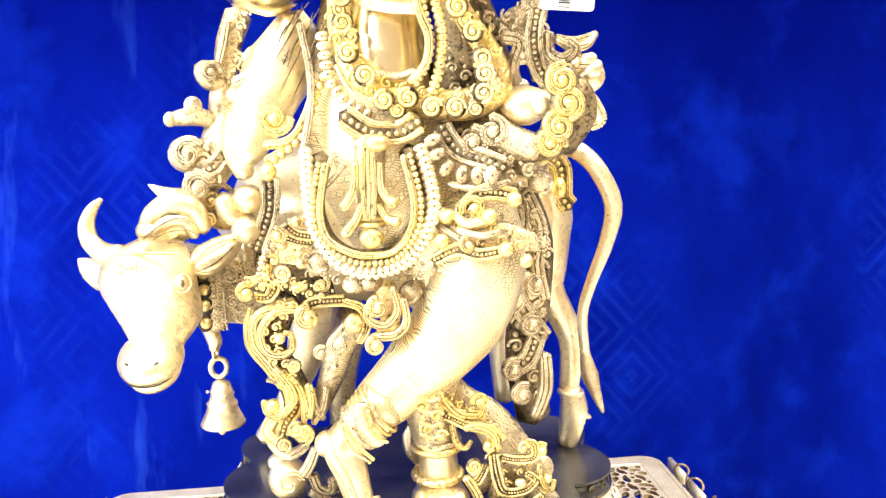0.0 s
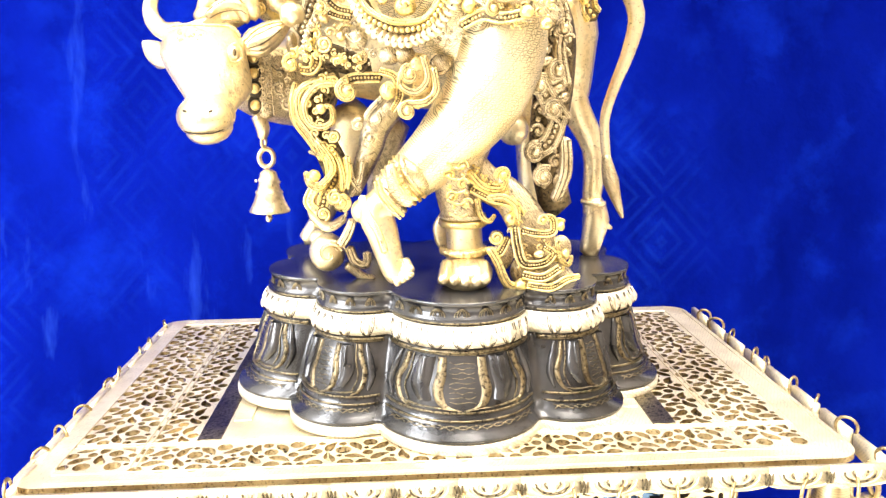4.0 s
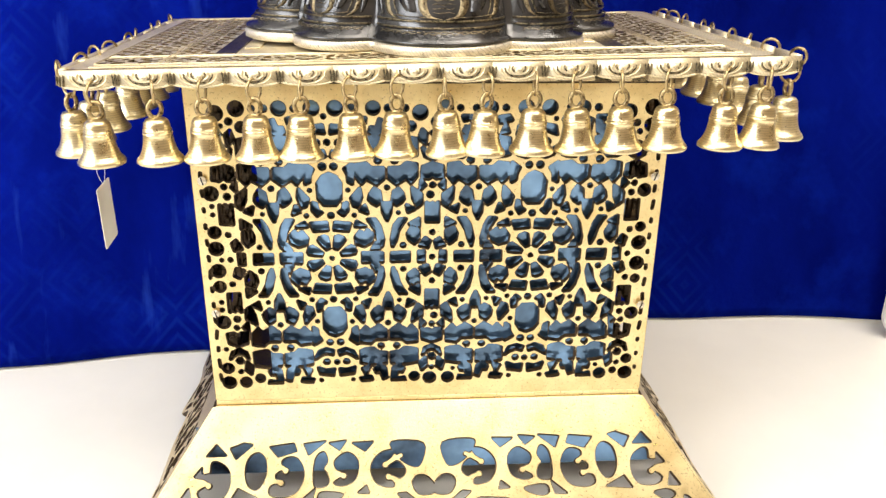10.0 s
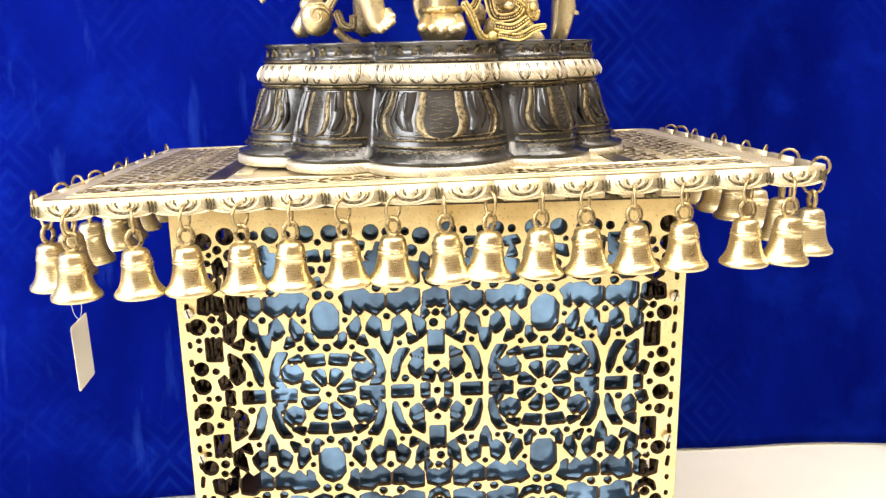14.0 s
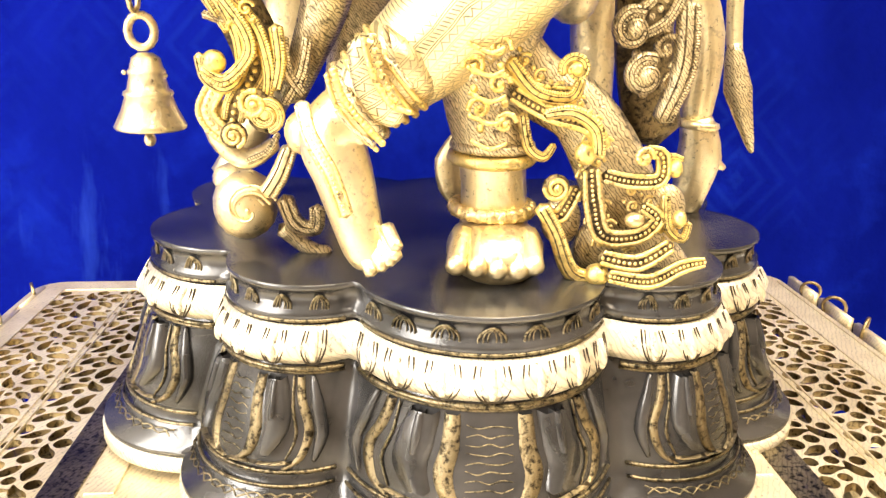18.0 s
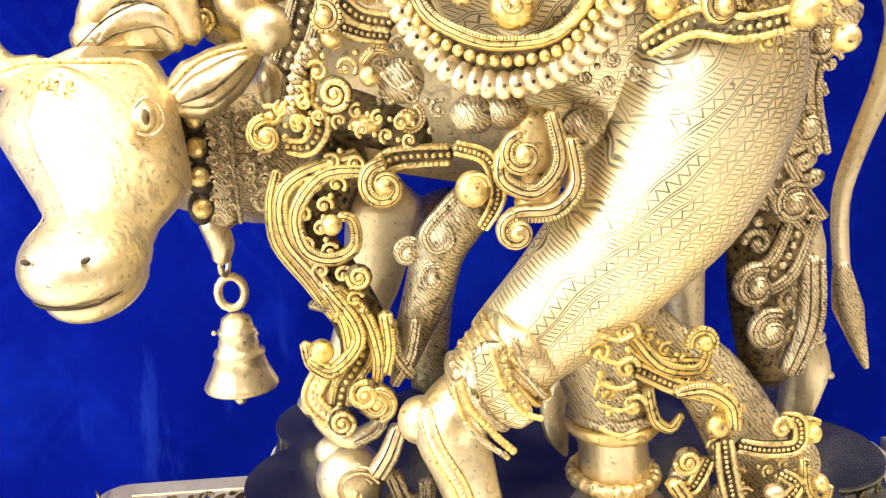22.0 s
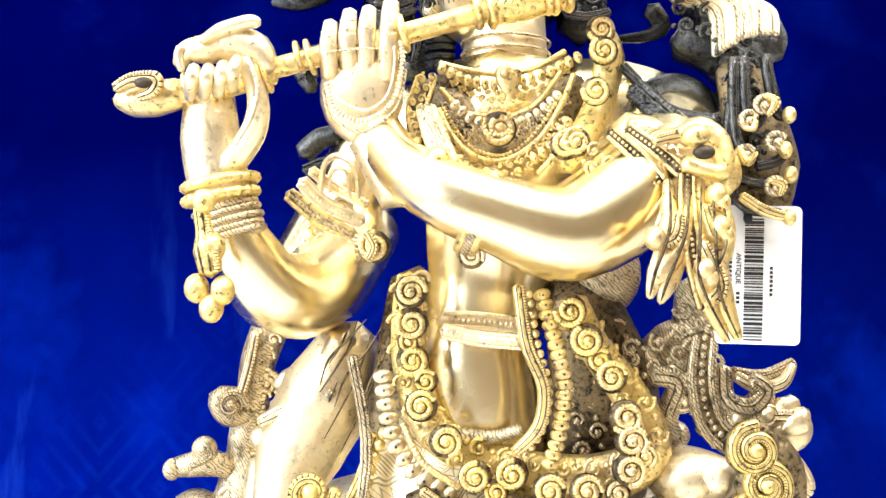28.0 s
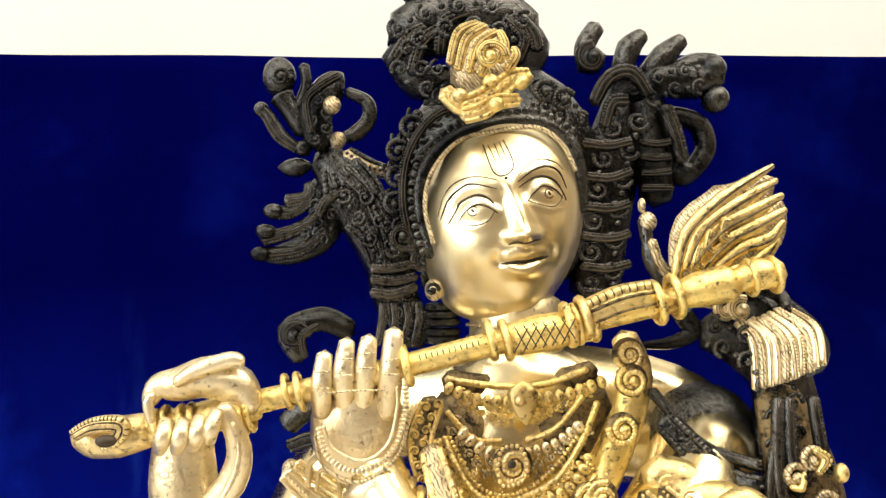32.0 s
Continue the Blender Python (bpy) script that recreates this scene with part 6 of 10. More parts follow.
K.curl(GOLD, (-68.2, -101.7, 709.8), 4.4, 1.6, 60, 1.3, -1, 2)
K.tube(RECESS, [(-109.5, -87.8, 706.8), (-94.4, -86.7, 711.5), (-80.3, -87.1, 707.6), (-64.1, -90.1, 702.4)], [7.1, 9.1, 9.1, 7.1], 0.6)
K.curl(GOLD, (-114.5, -102, 705.8), 5.7, 1.9, 90, 1.1, 1, 2)
# scroll drop beside the cow's leg
K.band(RECESS, GOLD, [(-55.1, -91, 696.5), (-74.2, -91, 695.5), (-82.3, -91, 688.4)], [4, 4.3, 3.8])
K.curl(GOLD, (-77.3, -97, 687.4), 7.7, 2.6, 90, 1.3, 1, 2)
K.tube(RECESS, [(-88.4, -79, 697.5), (-101.5, -79, 681.4), (-105.5, -79, 665.3), (-96.4, -79, 649.1), (-88.4, -79, 631), (-90.4, -79, 615.8)], [8.5, 12.7, 9.9, 9.9, 9.9, 7], 0.5)
K.scroll(GOLD, [(-86.4, -93, 697.5), (-105.5, -93, 691.4), (-112.6, -93, 683.4), (-111.6, -93, 669.2), (-102.5, -93, 656.1), (-93.4, -93, 639), (-92.4, -93, 623.8)], [2.7, 2.9, 2.9, 2.9, 2.9, 2.7, 1.9], 1.7)
K.scroll(GOLD, [(-82.3, -95, 692.4), (-97.5, -95, 691.4), (-107.5, -95, 679.3), (-105.5, -95, 666.2), (-96.4, -95, 662.2), (-88.4, -95, 666.2), (-88.4, -95, 675.3), (-93.4, -95, 677.3)], [2.4, 2.7, 2.7, 2.7, 2.7, 2.4, 2, 1.6], 1.7)
K.egg(GOLD, (-95.4, -101, 675.3), (3.6, 3.6, 3.6))
K.scroll(GOLD, [(-113.6, -91, 692.5), (-116.6, -91, 681.4), (-115.6, -91, 667.2), (-105.5, -91, 652.1), (-97.5, -91, 639)], [1.9, 2.2, 2.2, 1.9, 1.3], 1.7)
K.scroll(GOLD, [(-95.4, -93, 651.1), (-86.4, -93, 641), (-82.3, -93, 625.9), (-83.3, -93, 614.8)], [2.1, 2.7, 2.7, 1.9], 1.7)
K.scroll(GOLD, [(-99.5, -95, 653.1), (-90.4, -95, 640), (-89.4, -95, 630.9), (-98.5, -95, 621.8), (-106.5, -95, 625.8)], [2.4, 2.7, 2.7, 2.4, 1.9], 1.7)
K.rosette(GOLD, (-87.4, -97, 656.1), 4.7, 0.8)
K.egg(GOLD, (-87.4, -97, 612.7), (6.6, 4.7, 5.8))
K.rosette(GOLD, (-87.4, -99, 613.7), 6, 1)
K.scroll(ANTIQUE, [(-105.5, -91, 645), (-97.5, -91, 643), (-93.4, -91, 647.1)], [1.6, 1.6], 1.7)
K.band(PALE, GOLD, [(-103.5, -87, 617.8), (-107.5, -87, 608.7), (-101.5, -87, 600.7), (-96.4, -87, 601.7)], [4.1, 4.1])
K.tube(ANTIQUE, [(-45, -79, 677.4), (-58.1, -79, 662.2), (-63.1, -79, 646.1), (-70.2, -79, 627.9), (-76.3, -79, 613.8)], [9.3, 10.4, 9.3, 7, 5.6])
K.scroll(ANTIQUE, [(-53.1, -99, 683.4), (-64.2, -99, 671.2), (-61.1, -99, 664.2), (-55.1, -99, 667.2), (-56.1, -99, 672.3)], [2.1, 2.1, 1.8, 1.6, 1.3], 1.7)
K.curl(ANTIQUE, (-62.1, -99, 655.1), 4.5, 1.6, 60, 1.2, 1, 2)
K.curl(ANTIQUE, (-70.2, -99, 664.2), 4.5, 1.6, 60, 1.2, 1, 2)
K.scroll(ANTIQUE, [(-77.3, -89, 637), (-76.3, -89, 624.9), (-70.2, -89, 615.8)], [2.2, 3, 2.2], 1.7)
K.scroll(ANTIQUE, [(-68.2, -89, 637), (-71.2, -89, 623.9), (-77.3, -89, 612.8)], [2.2, 2.7, 1.9], 1.7)
K.band(RECESS, GOLD, [(-87.4, -87, 633.9), (-88.4, -87, 623.9), (-95.4, -87, 612.8), (-97.4, -87, 605.7)], [5.5, 5, 4.8, 4.4])
K.scroll(GOLD, [(-79.3, -93, 641), (-78.3, -93, 628.9), (-80.3, -93, 618.8)], [2.8, 2.8, 2.3], 1.7)
K.egg(GOLD, (-102.5, -93, 627.9), (4.7, 4.7, 4.7))
K.scroll(GOLD, [(-108.5, -89, 629.9), (-106.5, -89, 621.8), (-99.5, -89, 617.8), (-93.4, -89, 622.8), (-91.4, -89, 633.9)], [2.2, 2.4, 2.4, 2.2, 1.9], 1.7)
K.rosette(GOLD, (-83.3, -97, 609.7), 7.4, 1.3)
K.tube(PALE, [(-100.5, -83, 610.8), (-104.5, -83, 600.7), (-98.5, -83, 591.6), (-91.4, -83, 589.6), (-82.3, -83, 595.6)], [3.8, 5.1, 4.4, 4, 2.9])
K.rosette(GOLD, (-96.4, -93, 600.6), 5.3, 0.9)
K.scroll(ANTIQUE, [(-92.4, -89, 589.5), (-84.3, -89, 593.6), (-80.3, -89, 600.6)], [1.5, 1.5, 1.3], 1.7)
K.egg(PALE, (-96.4, -75, 568.4), (13.6, 12.5, 14.8))
K.egg(PALE, (-101.5, -71, 578.5), (8.8, 7.6, 6.5))
K.curl(PALE, (-93.4, -83, 567.4), 3.3, 0.8, 20, 0.9, 1, 2)
K.curl(PALE, (-93.4, -84, 568.4), 6.4, 0.8, 20, 0.9, 1, 2)
K.curl(PALE, (-93.4, -86, 568.4), 9.4, 0.8, 20, 0.9, 1, 2)
K.curl(PALE, (-93.4, -87, 569.4), 12, 0.8, 20, 0.9, 1, 2)
K.scroll(PALE, [(-76.3, -87, 594.6), (-80.3, -87, 584.5), (-85.3, -87, 576.4)], [3.3, 3.9, 3.9], 1.7)
K.scroll(ANTIQUE, [(-79.3, -81, 572.4), (-75.2, -81, 562.3), (-67.2, -81, 560.3), (-66.2, -81, 569.4)], [3.8, 3.8, 3.3, 3.3], 1.7)
K.tube(ANTIQUE, [(-81.3, -75, 558.3), (-70.2, -75, 549.3), (-62.1, -75, 548.2)], [3.9, 3.4, 2.3])
K.scroll(PALE, [(-70.2, -85, 627.9), (-72.2, -85, 619.8), (-77.3, -85, 613.8)], [2.9, 3.1, 2.4], 1.7)
# scarf over the thigh
K.egg(GOLD, (-49, -116, 688), (5.7, 5, 6))
K.curl(GOLD, (-49, -124, 690), 4.8, 0.6, 0, 0.8, 1, 2)
K.curl(GOLD, (-49, -124, 690), 3.4, 0.6, 0, 0.8, 1, 2)
K.curl(GOLD, (-49, -124, 690), 1.7, 0.6, 0, 0.8, 1, 2)
K.band(RECESS, GOLD, [(-54, -114, 701), (-44, -114, 697), (-41, -114, 685), (-46, -114, 675)], [2.5, 2.8, 2.8, 2])
K.curl(GOLD, (-34, -122, 699), 6.1, 2.4, 100, 1.2, 1, 2)
K.scroll(GOLD, [(-40, -120, 700), (-40, -120, 691), (-30, -120, 687), (-22, -120, 696), (-25, -120, 711)], [2.5, 2.7, 2.9, 2.9, 2.5], 1.7)
K.scroll(GOLD, [(-19, -120, 703), (-17, -120, 689), (-24, -120, 681), (-36, -120, 680), (-40, -120, 675)], [2.5, 2.7, 2.9, 2.9, 2.9], 1.7)
K.curl(GOLD, (-36, -122, 675), 5.4, 2.2, 100, 1.2, 1, 2)
K.tube(GOLD, [(-30, -110, 710), (-26, -110, 698), (-27, -110, 685), (-32, -110, 679)], [6.4, 7.7, 6.4, 5.1], 0.6)
K.egg(ANTIQUE, (-48, -110, 711), (7.7, 7, 6.4))
K.egg(ANTIQUE, (-38, -110, 712), (7.7, 7, 6.4))
K.egg(ANTIQUE, (-13, -110, 706), (7.7, 7, 6.4))
K.rosette(ANTIQUE, (-14, -112, 705), 7.1, 1.2)
# scarf end on the pedestal
K.tube(ANTIQUE, [(8, -88, 638), (20, -88, 622), (39, -88, 610), (55, -88, 585), (68, -88, 558), (86, -88, 544)], [10.9, 13.3, 13.3, 15.7, 13.3, 7.2], 0.5)
K.scroll(GOLD, [(7, -104, 632), (17, -104, 621), (30, -104, 619), (34, -104, 626)], [2.7, 3, 2.7, 1.8], 1.7)
K.curl(GOLD, (31, -106, 630), 5, 2, 200, 1.2, -1, 2)
K.band(RECESS, GOLD, [(6, -104, 630), (17, -104, 622), (34, -104, 621)], [2.3, 2.7, 2.3])
K.band(RECESS, GOLD, [(9, -104, 620), (23, -104, 613), (38, -104, 609), (44, -104, 601)], [3, 3.4, 3.9, 3.4])
K.egg(GOLD, (37, -108, 599), (4.5, 3.8, 4.7))
K.scroll(GOLD, [(20, -112, 614), (30, -112, 615), (39, -112, 609), (41, -112, 599)], [2.2, 2.9, 2.9, 2.2], 1.7)
K.scroll(GOLD, [(13, -102, 612), (16, -102, 600), (22, -102, 596), (26, -102, 601)], [2.1, 2.3, 2.1, 1.4], 1.7)
K.rosette(GOLD, (27, -106, 585), 5.4, 0.9)
K.band(RECESS, GOLD, [(35, -104, 584), (30, -104, 574), (25, -104, 574)], [3, 3.4, 2.3])
K.scroll(GOLD, [(22, -106, 577), (28, -106, 567), (35, -106, 551), (46, -106, 547)], [3.2, 3.2, 3.6, 4.1], 1.7)
K.egg(GOLD, (45, -110, 551), (4.9, 4.7, 4.5))
K.band(RECESS, GOLD, [(40, -106, 592), (42, -106, 579), (47, -106, 566), (61, -106, 566), (68, -106, 573), (62, -106, 578)], [3.4, 4.1, 3.8, 3.4, 2.9, 2.3])
K.egg(PALE, (57, -112, 574), (3.8, 3.3, 2.9))
K.band(RECESS, GOLD, [(46, -106, 590), (56, -106, 588), (67, -106, 589), (67, -106, 598), (61, -106, 600)], [2.9, 3.2, 3.2, 2.9, 2.3])
K.curl(GOLD, (59, -110, 598), 3.8, 1.3, 0, 1.2, 1, 2)
K.egg(GOLD, (77, -106, 573), (2.9, 3.3, 3.6))
K.egg(GOLD, (73, -106, 593), (2.9, 3.3, 3.6))
K.scroll(GOLD, [(71, -104, 582), (73, -104, 569), (80, -104, 564), (82, -104, 571)], [1.8, 2.1, 1.8, 1.4], 1.7)
K.scroll(GOLD, [(71, -104, 591), (71, -104, 597), (76, -104, 596)], [1.6, 1.8, 1.4], 1.7)
K.band(RECESS, GOLD, [(46, -112, 559), (60, -112, 557), (72, -112, 564)], [3.1, 3.8, 3.1])
K.band(RECESS, GOLD, [(49, -114, 552), (65, -114, 550), (77, -114, 556), (86, -114, 558)], [2.6, 3.3, 3.1, 2])
# scarf behind, by the cow's hind leg
K.tube(RECESS, [(51, -64, 784.8), (62.2, -64, 754.9), (72.4, -64, 725), (71.5, -64, 684.9), (67.8, -64, 642.9), (76.2, -64, 600)], [12.8, 15.3, 15.3, 15.3, 12.8, 12.8], 0.5)
K.scroll(ANTIQUE, [(41.4, -86, 768.2), (58.2, -86, 758.9), (61, -86, 739.4), (54.4, -86, 715.2)], [4.4, 4.9, 4.4], 1.7)
K.scroll(ANTIQUE, [(62.8, -86, 763.6), (73.1, -86, 739.4), (71.2, -86, 715.2), (76.8, -86, 691)], [4.4, 4.9, 4.4], 1.7)
K.scroll(ANTIQUE, [(50.7, -86, 777.5), (64.7, -86, 774.7), (75.9, -86, 777.5)], [4.4, 4.9, 4.4], 1.7)
K.band(RECESS, ANTIQUE, [(57.2, -86, 695.6), (64.7, -86, 680.7), (77.7, -86, 665.8)], [6.4, 6.9, 5.4])
K.band(RECESS, ANTIQUE, [(73.1, -86, 670.5), (65.6, -86, 650.9), (51.7, -86, 643.5)], [5.9, 6.9, 5.9])
K.curl(ANTIQUE, (56.3, -88, 643.5), 7.4, 2.7, 60, 1.3, 1, 2)
K.curl(ANTIQUE, (62.8, -88, 625.9), 7.4, 2.7, 60, 1.3, 1, 2)
K.curl(ANTIQUE, (68.4, -88, 674.3), 7.4, 2.7, 60, 1.3, 1, 2)
K.curl(ANTIQUE, (71.2, -88, 701.2), 7.4, 2.7, 60, 1.3, 1, 2)
K.curl(ANTIQUE, (74, -88, 730.1), 7.4, 2.7, 60, 1.3, 1, 2)
K.curl(ANTIQUE, (58.1, -88, 691), 7.4, 2.7, 60, 1.3, 1, 2)
K.scroll(ANTIQUE, [(77.7, -86, 652.8), (78.6, -86, 629.5), (72.1, -86, 609.1)], [4.4, 4.9, 4], 1.7)
K.scallops(ANTIQUE, [(57.2, -88, 735.7), (63.7, -88, 711.5), (76.8, -88, 683.6)], 6.4, 0.9, -1)
K.scallops(ANTIQUE, [(61.9, -88, 768.2), (71.2, -88, 749.6), (73, -88, 725.4)], 5.9, 0.9, -1)
# trunk, neck and arms
K.tube(SKIN, [(-0.1, -78.5, 975), (-12, -91.3, 934.5), (-19.1, -87.7, 894), (-23.2, -95.5, 859.1), (-21.2, -91.5, 823.3)], [36, 34.8, 26.9, 24, 28.3], 0.7)
K.tube(SKIN, [(-74.7, -46.6, 947), (-52.1, -54.8, 961), (-7, -72.3, 965), (39, -87.8, 961.9), (61.2, -93.1, 955.6)], [17.4, 22.4, 27.4, 24.9, 18.9], 0.7)
K.tube(RECESS, [(17.6, -78.4, 898.1), (21.7, -102.2, 868.8), (26.1, -97.9, 840), (21.4, -89.3, 806.4)], [13.8, 19.7, 24.6, 24.6], 0.6)
K.tube(RECESS, [(-49, -74.8, 894.9), (-54.1, -70.7, 860), (-55, -73.8, 825.9)], [12.3, 14.8, 19.7], 0.6)
K.tube(SKIN, [(-52.2, -56.5, 970.7), (-69.2, -47.1, 954.3), (-83.6, -40.6, 923.6), (-100.1, -54, 895.1)], [12.5, 18.5, 23, 20])
K.tube(PALE, [(-9, -80.2, 977), (-9, -80, 1007)], [19, 17.5])
K.bangle(ANTIQUE, (-8.8, -80, 996.7), 2, 19.2, 0.6, 1)
K.bangle(ANTIQUE, (-8.9, -80, 991.8), 2, 19.2, 0.6, 1)
K.bangle(ANTIQUE, (-9, -80, 986.9), 2, 19.2, 0.6, 1)
K.egg(ANTIQUE, (-23, -84, 851), (23.6, 23.6, 17.8))
K.band(PALE, PALE, [(-39, -112, 881), (-24, -112, 880), (-8, -112, 878)], [3.5, 3.5])
K.band(PALE, PALE, [(-39.1, -116.8, 876.9), (-24.4, -120.3, 873.9), (-9.9, -125, 872.8)], [3.2, 3.2])
K.tube(ANTIQUE, [(-34.2, -115.7, 837.4), (-21.4, -115.4, 835.4), (-9.7, -117.5, 838.5)], [2.3, 2.6, 2.3])
K.egg(ANTIQUE, (19.4, -93.7, 826), (14.3, 14.3, 17.5))
K.egg(ANTIQUE, (29.9, -93.6, 897.7), (14.3, 14.3, 17.5))
K.tube(SKIN, [(56.7, -106, 955.9), (35.7, -131, 930.6), (6.7, -142, 913.3), (-18, -149, 918.7), (-39.8, -149, 928), (-54.8, -137, 940), (-63.9, -124, 954.8)], [18.1, 20.3, 18.1, 14.1, 11.9, 10.2, 9.7], sides=16)
K.egg(SKIN, (-66.9, -124.4, 967.6), (14.1, 5.1, 19.7))
K.egg(PALE, (-67.9, -128.4, 966.6), (15.6, 8.2, 19.1))
K.tube(PALE, [(-62.7, -131.8, 949.4), (-58.8, -133.3, 939.4), (-52.9, -136.5, 928.6)], [10.9, 9.8, 9.8], 0.8)
K.tube(PALE, [(-79, -132.3, 972), (-79, -137.3, 981), (-78, -136.2, 991)], [3.4, 3.4, 2.6], 0.9, sides=11)
K.tube(ANTIQUE, [(-81, -142.2, 981), (-75.9, -142.5, 981)], [0.2, 0.3, 0.2])
K.tube(ANTIQUE, [(-81, -142, 986), (-76, -142, 986)], [0.2, 0.3, 0.2])
K.tube(PALE, [(-72, -132, 974), (-72, -137, 985), (-71, -136, 995)], [3.6, 3.6, 2.6], 0.9, sides=11)
K.tube(ANTIQUE, [(-74, -142, 985), (-69, -142, 985)], [0.2, 0.3, 0.2])
K.tube(ANTIQUE, [(-74, -142, 990), (-69, -142, 990)], [0.2, 0.3, 0.2])
K.tube(PALE, [(-66, -132, 973), (-65, -137, 987), (-64, -136, 996)], [3.6, 3.6, 2.6], 0.9, sides=11)
K.tube(ANTIQUE, [(-67, -142, 987), (-62, -142, 987)], [0.2, 0.3, 0.2])
K.tube(ANTIQUE, [(-67, -142, 991), (-62, -142, 992)], [0.2, 0.3, 0.2])
K.tube(PALE, [(-58, -132, 971), (-57, -137, 985), (-56, -136, 998)], [4, 4, 3], 0.9, sides=11)
K.tube(ANTIQUE, [(-59, -142, 985), (-54, -142, 985)], [0.2, 0.3, 0.2])
K.tube(ANTIQUE, [(-59, -142, 989), (-54, -142, 990)], [0.2, 0.3, 0.2])
K.tube(ANTIQUE, [(-79, -141, 979), (-69, -141, 980), (-59, -141, 980)], [0.2, 0.4, 0.2])
K.scallops(PALE, [(-79, -139, 968), (-76, -139, 959), (-67, -139, 955), (-57, -139, 961), (-53, -139, 974), (-53, -139, 983)], 1.5, 0.9, -1)
K.scroll(PALE, [(-78, -140, 969), (-75, -140, 962), (-66, -140, 958), (-58, -140, 963), (-55, -140, 974), (-55, -140, 981)], [0.6, 0.7, 0.7, 0.6], 1.6)
K.scroll(ANTIQUE, [(-81, -138, 966), (-78, -138, 956), (-67, -138, 951), (-55, -138, 959), (-51, -138, 973)], [0.6, 0.7, 0.7, 0.6], 1.6)
K.tube(SKIN, [(-72.4, -46.0, 922.4), (-90.8, -72.0, 894.0), (-106.3, -94.0, 892.4), (-118, -110, 912), (-125, -113, 930), (-128, -114, 950)], [17, 19.8, 17.5, 12.9, 10.6, 9.7])
K.tube(PALE, [(-119, -128, 923), (-122, -128, 938), (-124, -128, 951), (-124, -128, 966)], [10.9, 11.6, 11.2, 9.3], 0.8, sides=14)
K.tube(PALE, [(-117, -132, 939), (-107, -136, 951), (-104, -140, 963), (-108, -144, 976)], [5.2, 4.9, 3.9, 2.6])
K.scroll(PALE, [(-110, -150, 945), (-104, -150, 955), (-102, -150, 964), (-104, -150, 972)], [0.7, 0.9, 0.7], 2)
K.tube(PALE, [(-127, -144, 963), (-124, -152, 968), (-124, -148, 972)], [2, 2.5, 2.2])
K.tube(PALE, [(-122, -144, 963), (-119, -152, 968), (-119, -148, 972)], [2, 2.5, 2.2])
K.tube(PALE, [(-117, -144, 964), (-114, -152, 969), (-114, -148, 973)], [2, 2.5, 2.2])
K.tube(PALE, [(-112, -144, 966), (-110, -152, 970), (-109, -148, 975)], [2, 2.5, 2.2])
K.tube(PALE, [(-133, -136, 976), (-130, -136, 981), (-123, -136, 982), (-114, -136, 984), (-105, -136, 981), (-101, -136, 974)], [2.3, 4.1, 5.6, 6.8, 6.4, 3.8])
K.tube(PALE, [(-123, -142, 983), (-116, -142, 987), (-106, -142, 990), (-103, -142, 989)], [1.8, 2.9, 2.6, 1.8])
K.tube(PALE, [(-129, -146, 980), (-130, -146, 977), (-129, -146, 972)], [1.8, 1.8, 1.3])
K.bangle(GOLD, (-120, -130, 934), -10, 13, 2.1, 0.9)
K.bangle(GOLD, (-120, -130, 929), -10, 12.8, 1.9, 0.9, True)
K.bangle(ANTIQUE, (-119, -128, 925), -16, 11.5, 1.3, 0.9)
K.bangle(ANTIQUE, (-118, -128, 923), -16, 11.5, 1.3, 0.9)
K.bangle(ANTIQUE, (-117, -128, 920), -16, 11.5, 1.3, 0.9)
K.bangle(ANTIQUE, (-117, -128, 917), -16, 11.5, 1.3, 0.9)
K.bangle(ANTIQUE, (-116, -128, 915), -16, 11.5, 1.3, 0.9)
K.egg(GOLD, (-121, -150, 926), (4.2, 3, 4.2))
K.scroll(GOLD, [(-123, -146, 924), (-122, -146, 916), (-121, -146, 909), (-120, -146, 901)], [2.8, 3, 5, 3.8], 1.7)
K.egg(GOLD, (-120, -146, 910), (5.3, 5.5, 5.8))
K.egg(GOLD, (-125, -146, 896), (4.3, 4.8, 5.3))
K.egg(GOLD, (-116, -146, 895), (4.3, 4.8, 5.3))
K.egg(GOLD, (-120, -146, 889), (4.3, 4.8, 5.3))
K.band(PALE, GOLD, [(-95.4, -69.3, 922.8), (-86.4, -69.2, 911.5), (-70.2, -74.5, 908.2)], [3.7, 3.9, 3.1])
K.band(PALE, GOLD, [(-99.8, -67.6, 913.7), (-89.6, -68.6, 901.3), (-75.6, -75.2, 898.3)], [3.1, 3.7, 2.8])
K.scroll(PALE, [(-89.7, -65.4, 920.5), (-83.9, -67, 931.7), (-78.2, -67.8, 929.5), (-80.6, -65.8, 920.5)], [1.4, 1.7, 1.7, 1.4], 1.7)
K.rosette(GOLD, (-63.9, -134, 909.5), 6.2, 1.1)
K.scroll(GOLD, [(-66.7, -138, 915.1), (-63.9, -138, 909.5), (-65.8, -138, 904.8)], [1.7, 1.7], 1.7)
K.tube(DARK, [(-100.9, -51.3, 954.9), (-93.2, -52.3, 961.3), (-84.4, -54.1, 963.2)], [5.3, 5.3, 4.6])
K.band(DARK, DARK, [(-100, -54.3, 946.4), (-89.1, -54.9, 949.6), (-74.9, -56.4, 946.2)], [2.8, 3.4, 2.8])
K.egg(ANTIQUE, (-99.2, -54.3, 936.7), (3.7, 4.1, 4.6))
K.band(ANTIQUE, GOLD, [(-44.2, -132.5, 959.5), (-40.5, -139.2, 947.2), (-36, -144.4, 937.4)], [3.9, 4.7, 3.4])
K.egg(GOLD, (-40.6, -151.7, 938.3), (4.6, 4.2, 5))
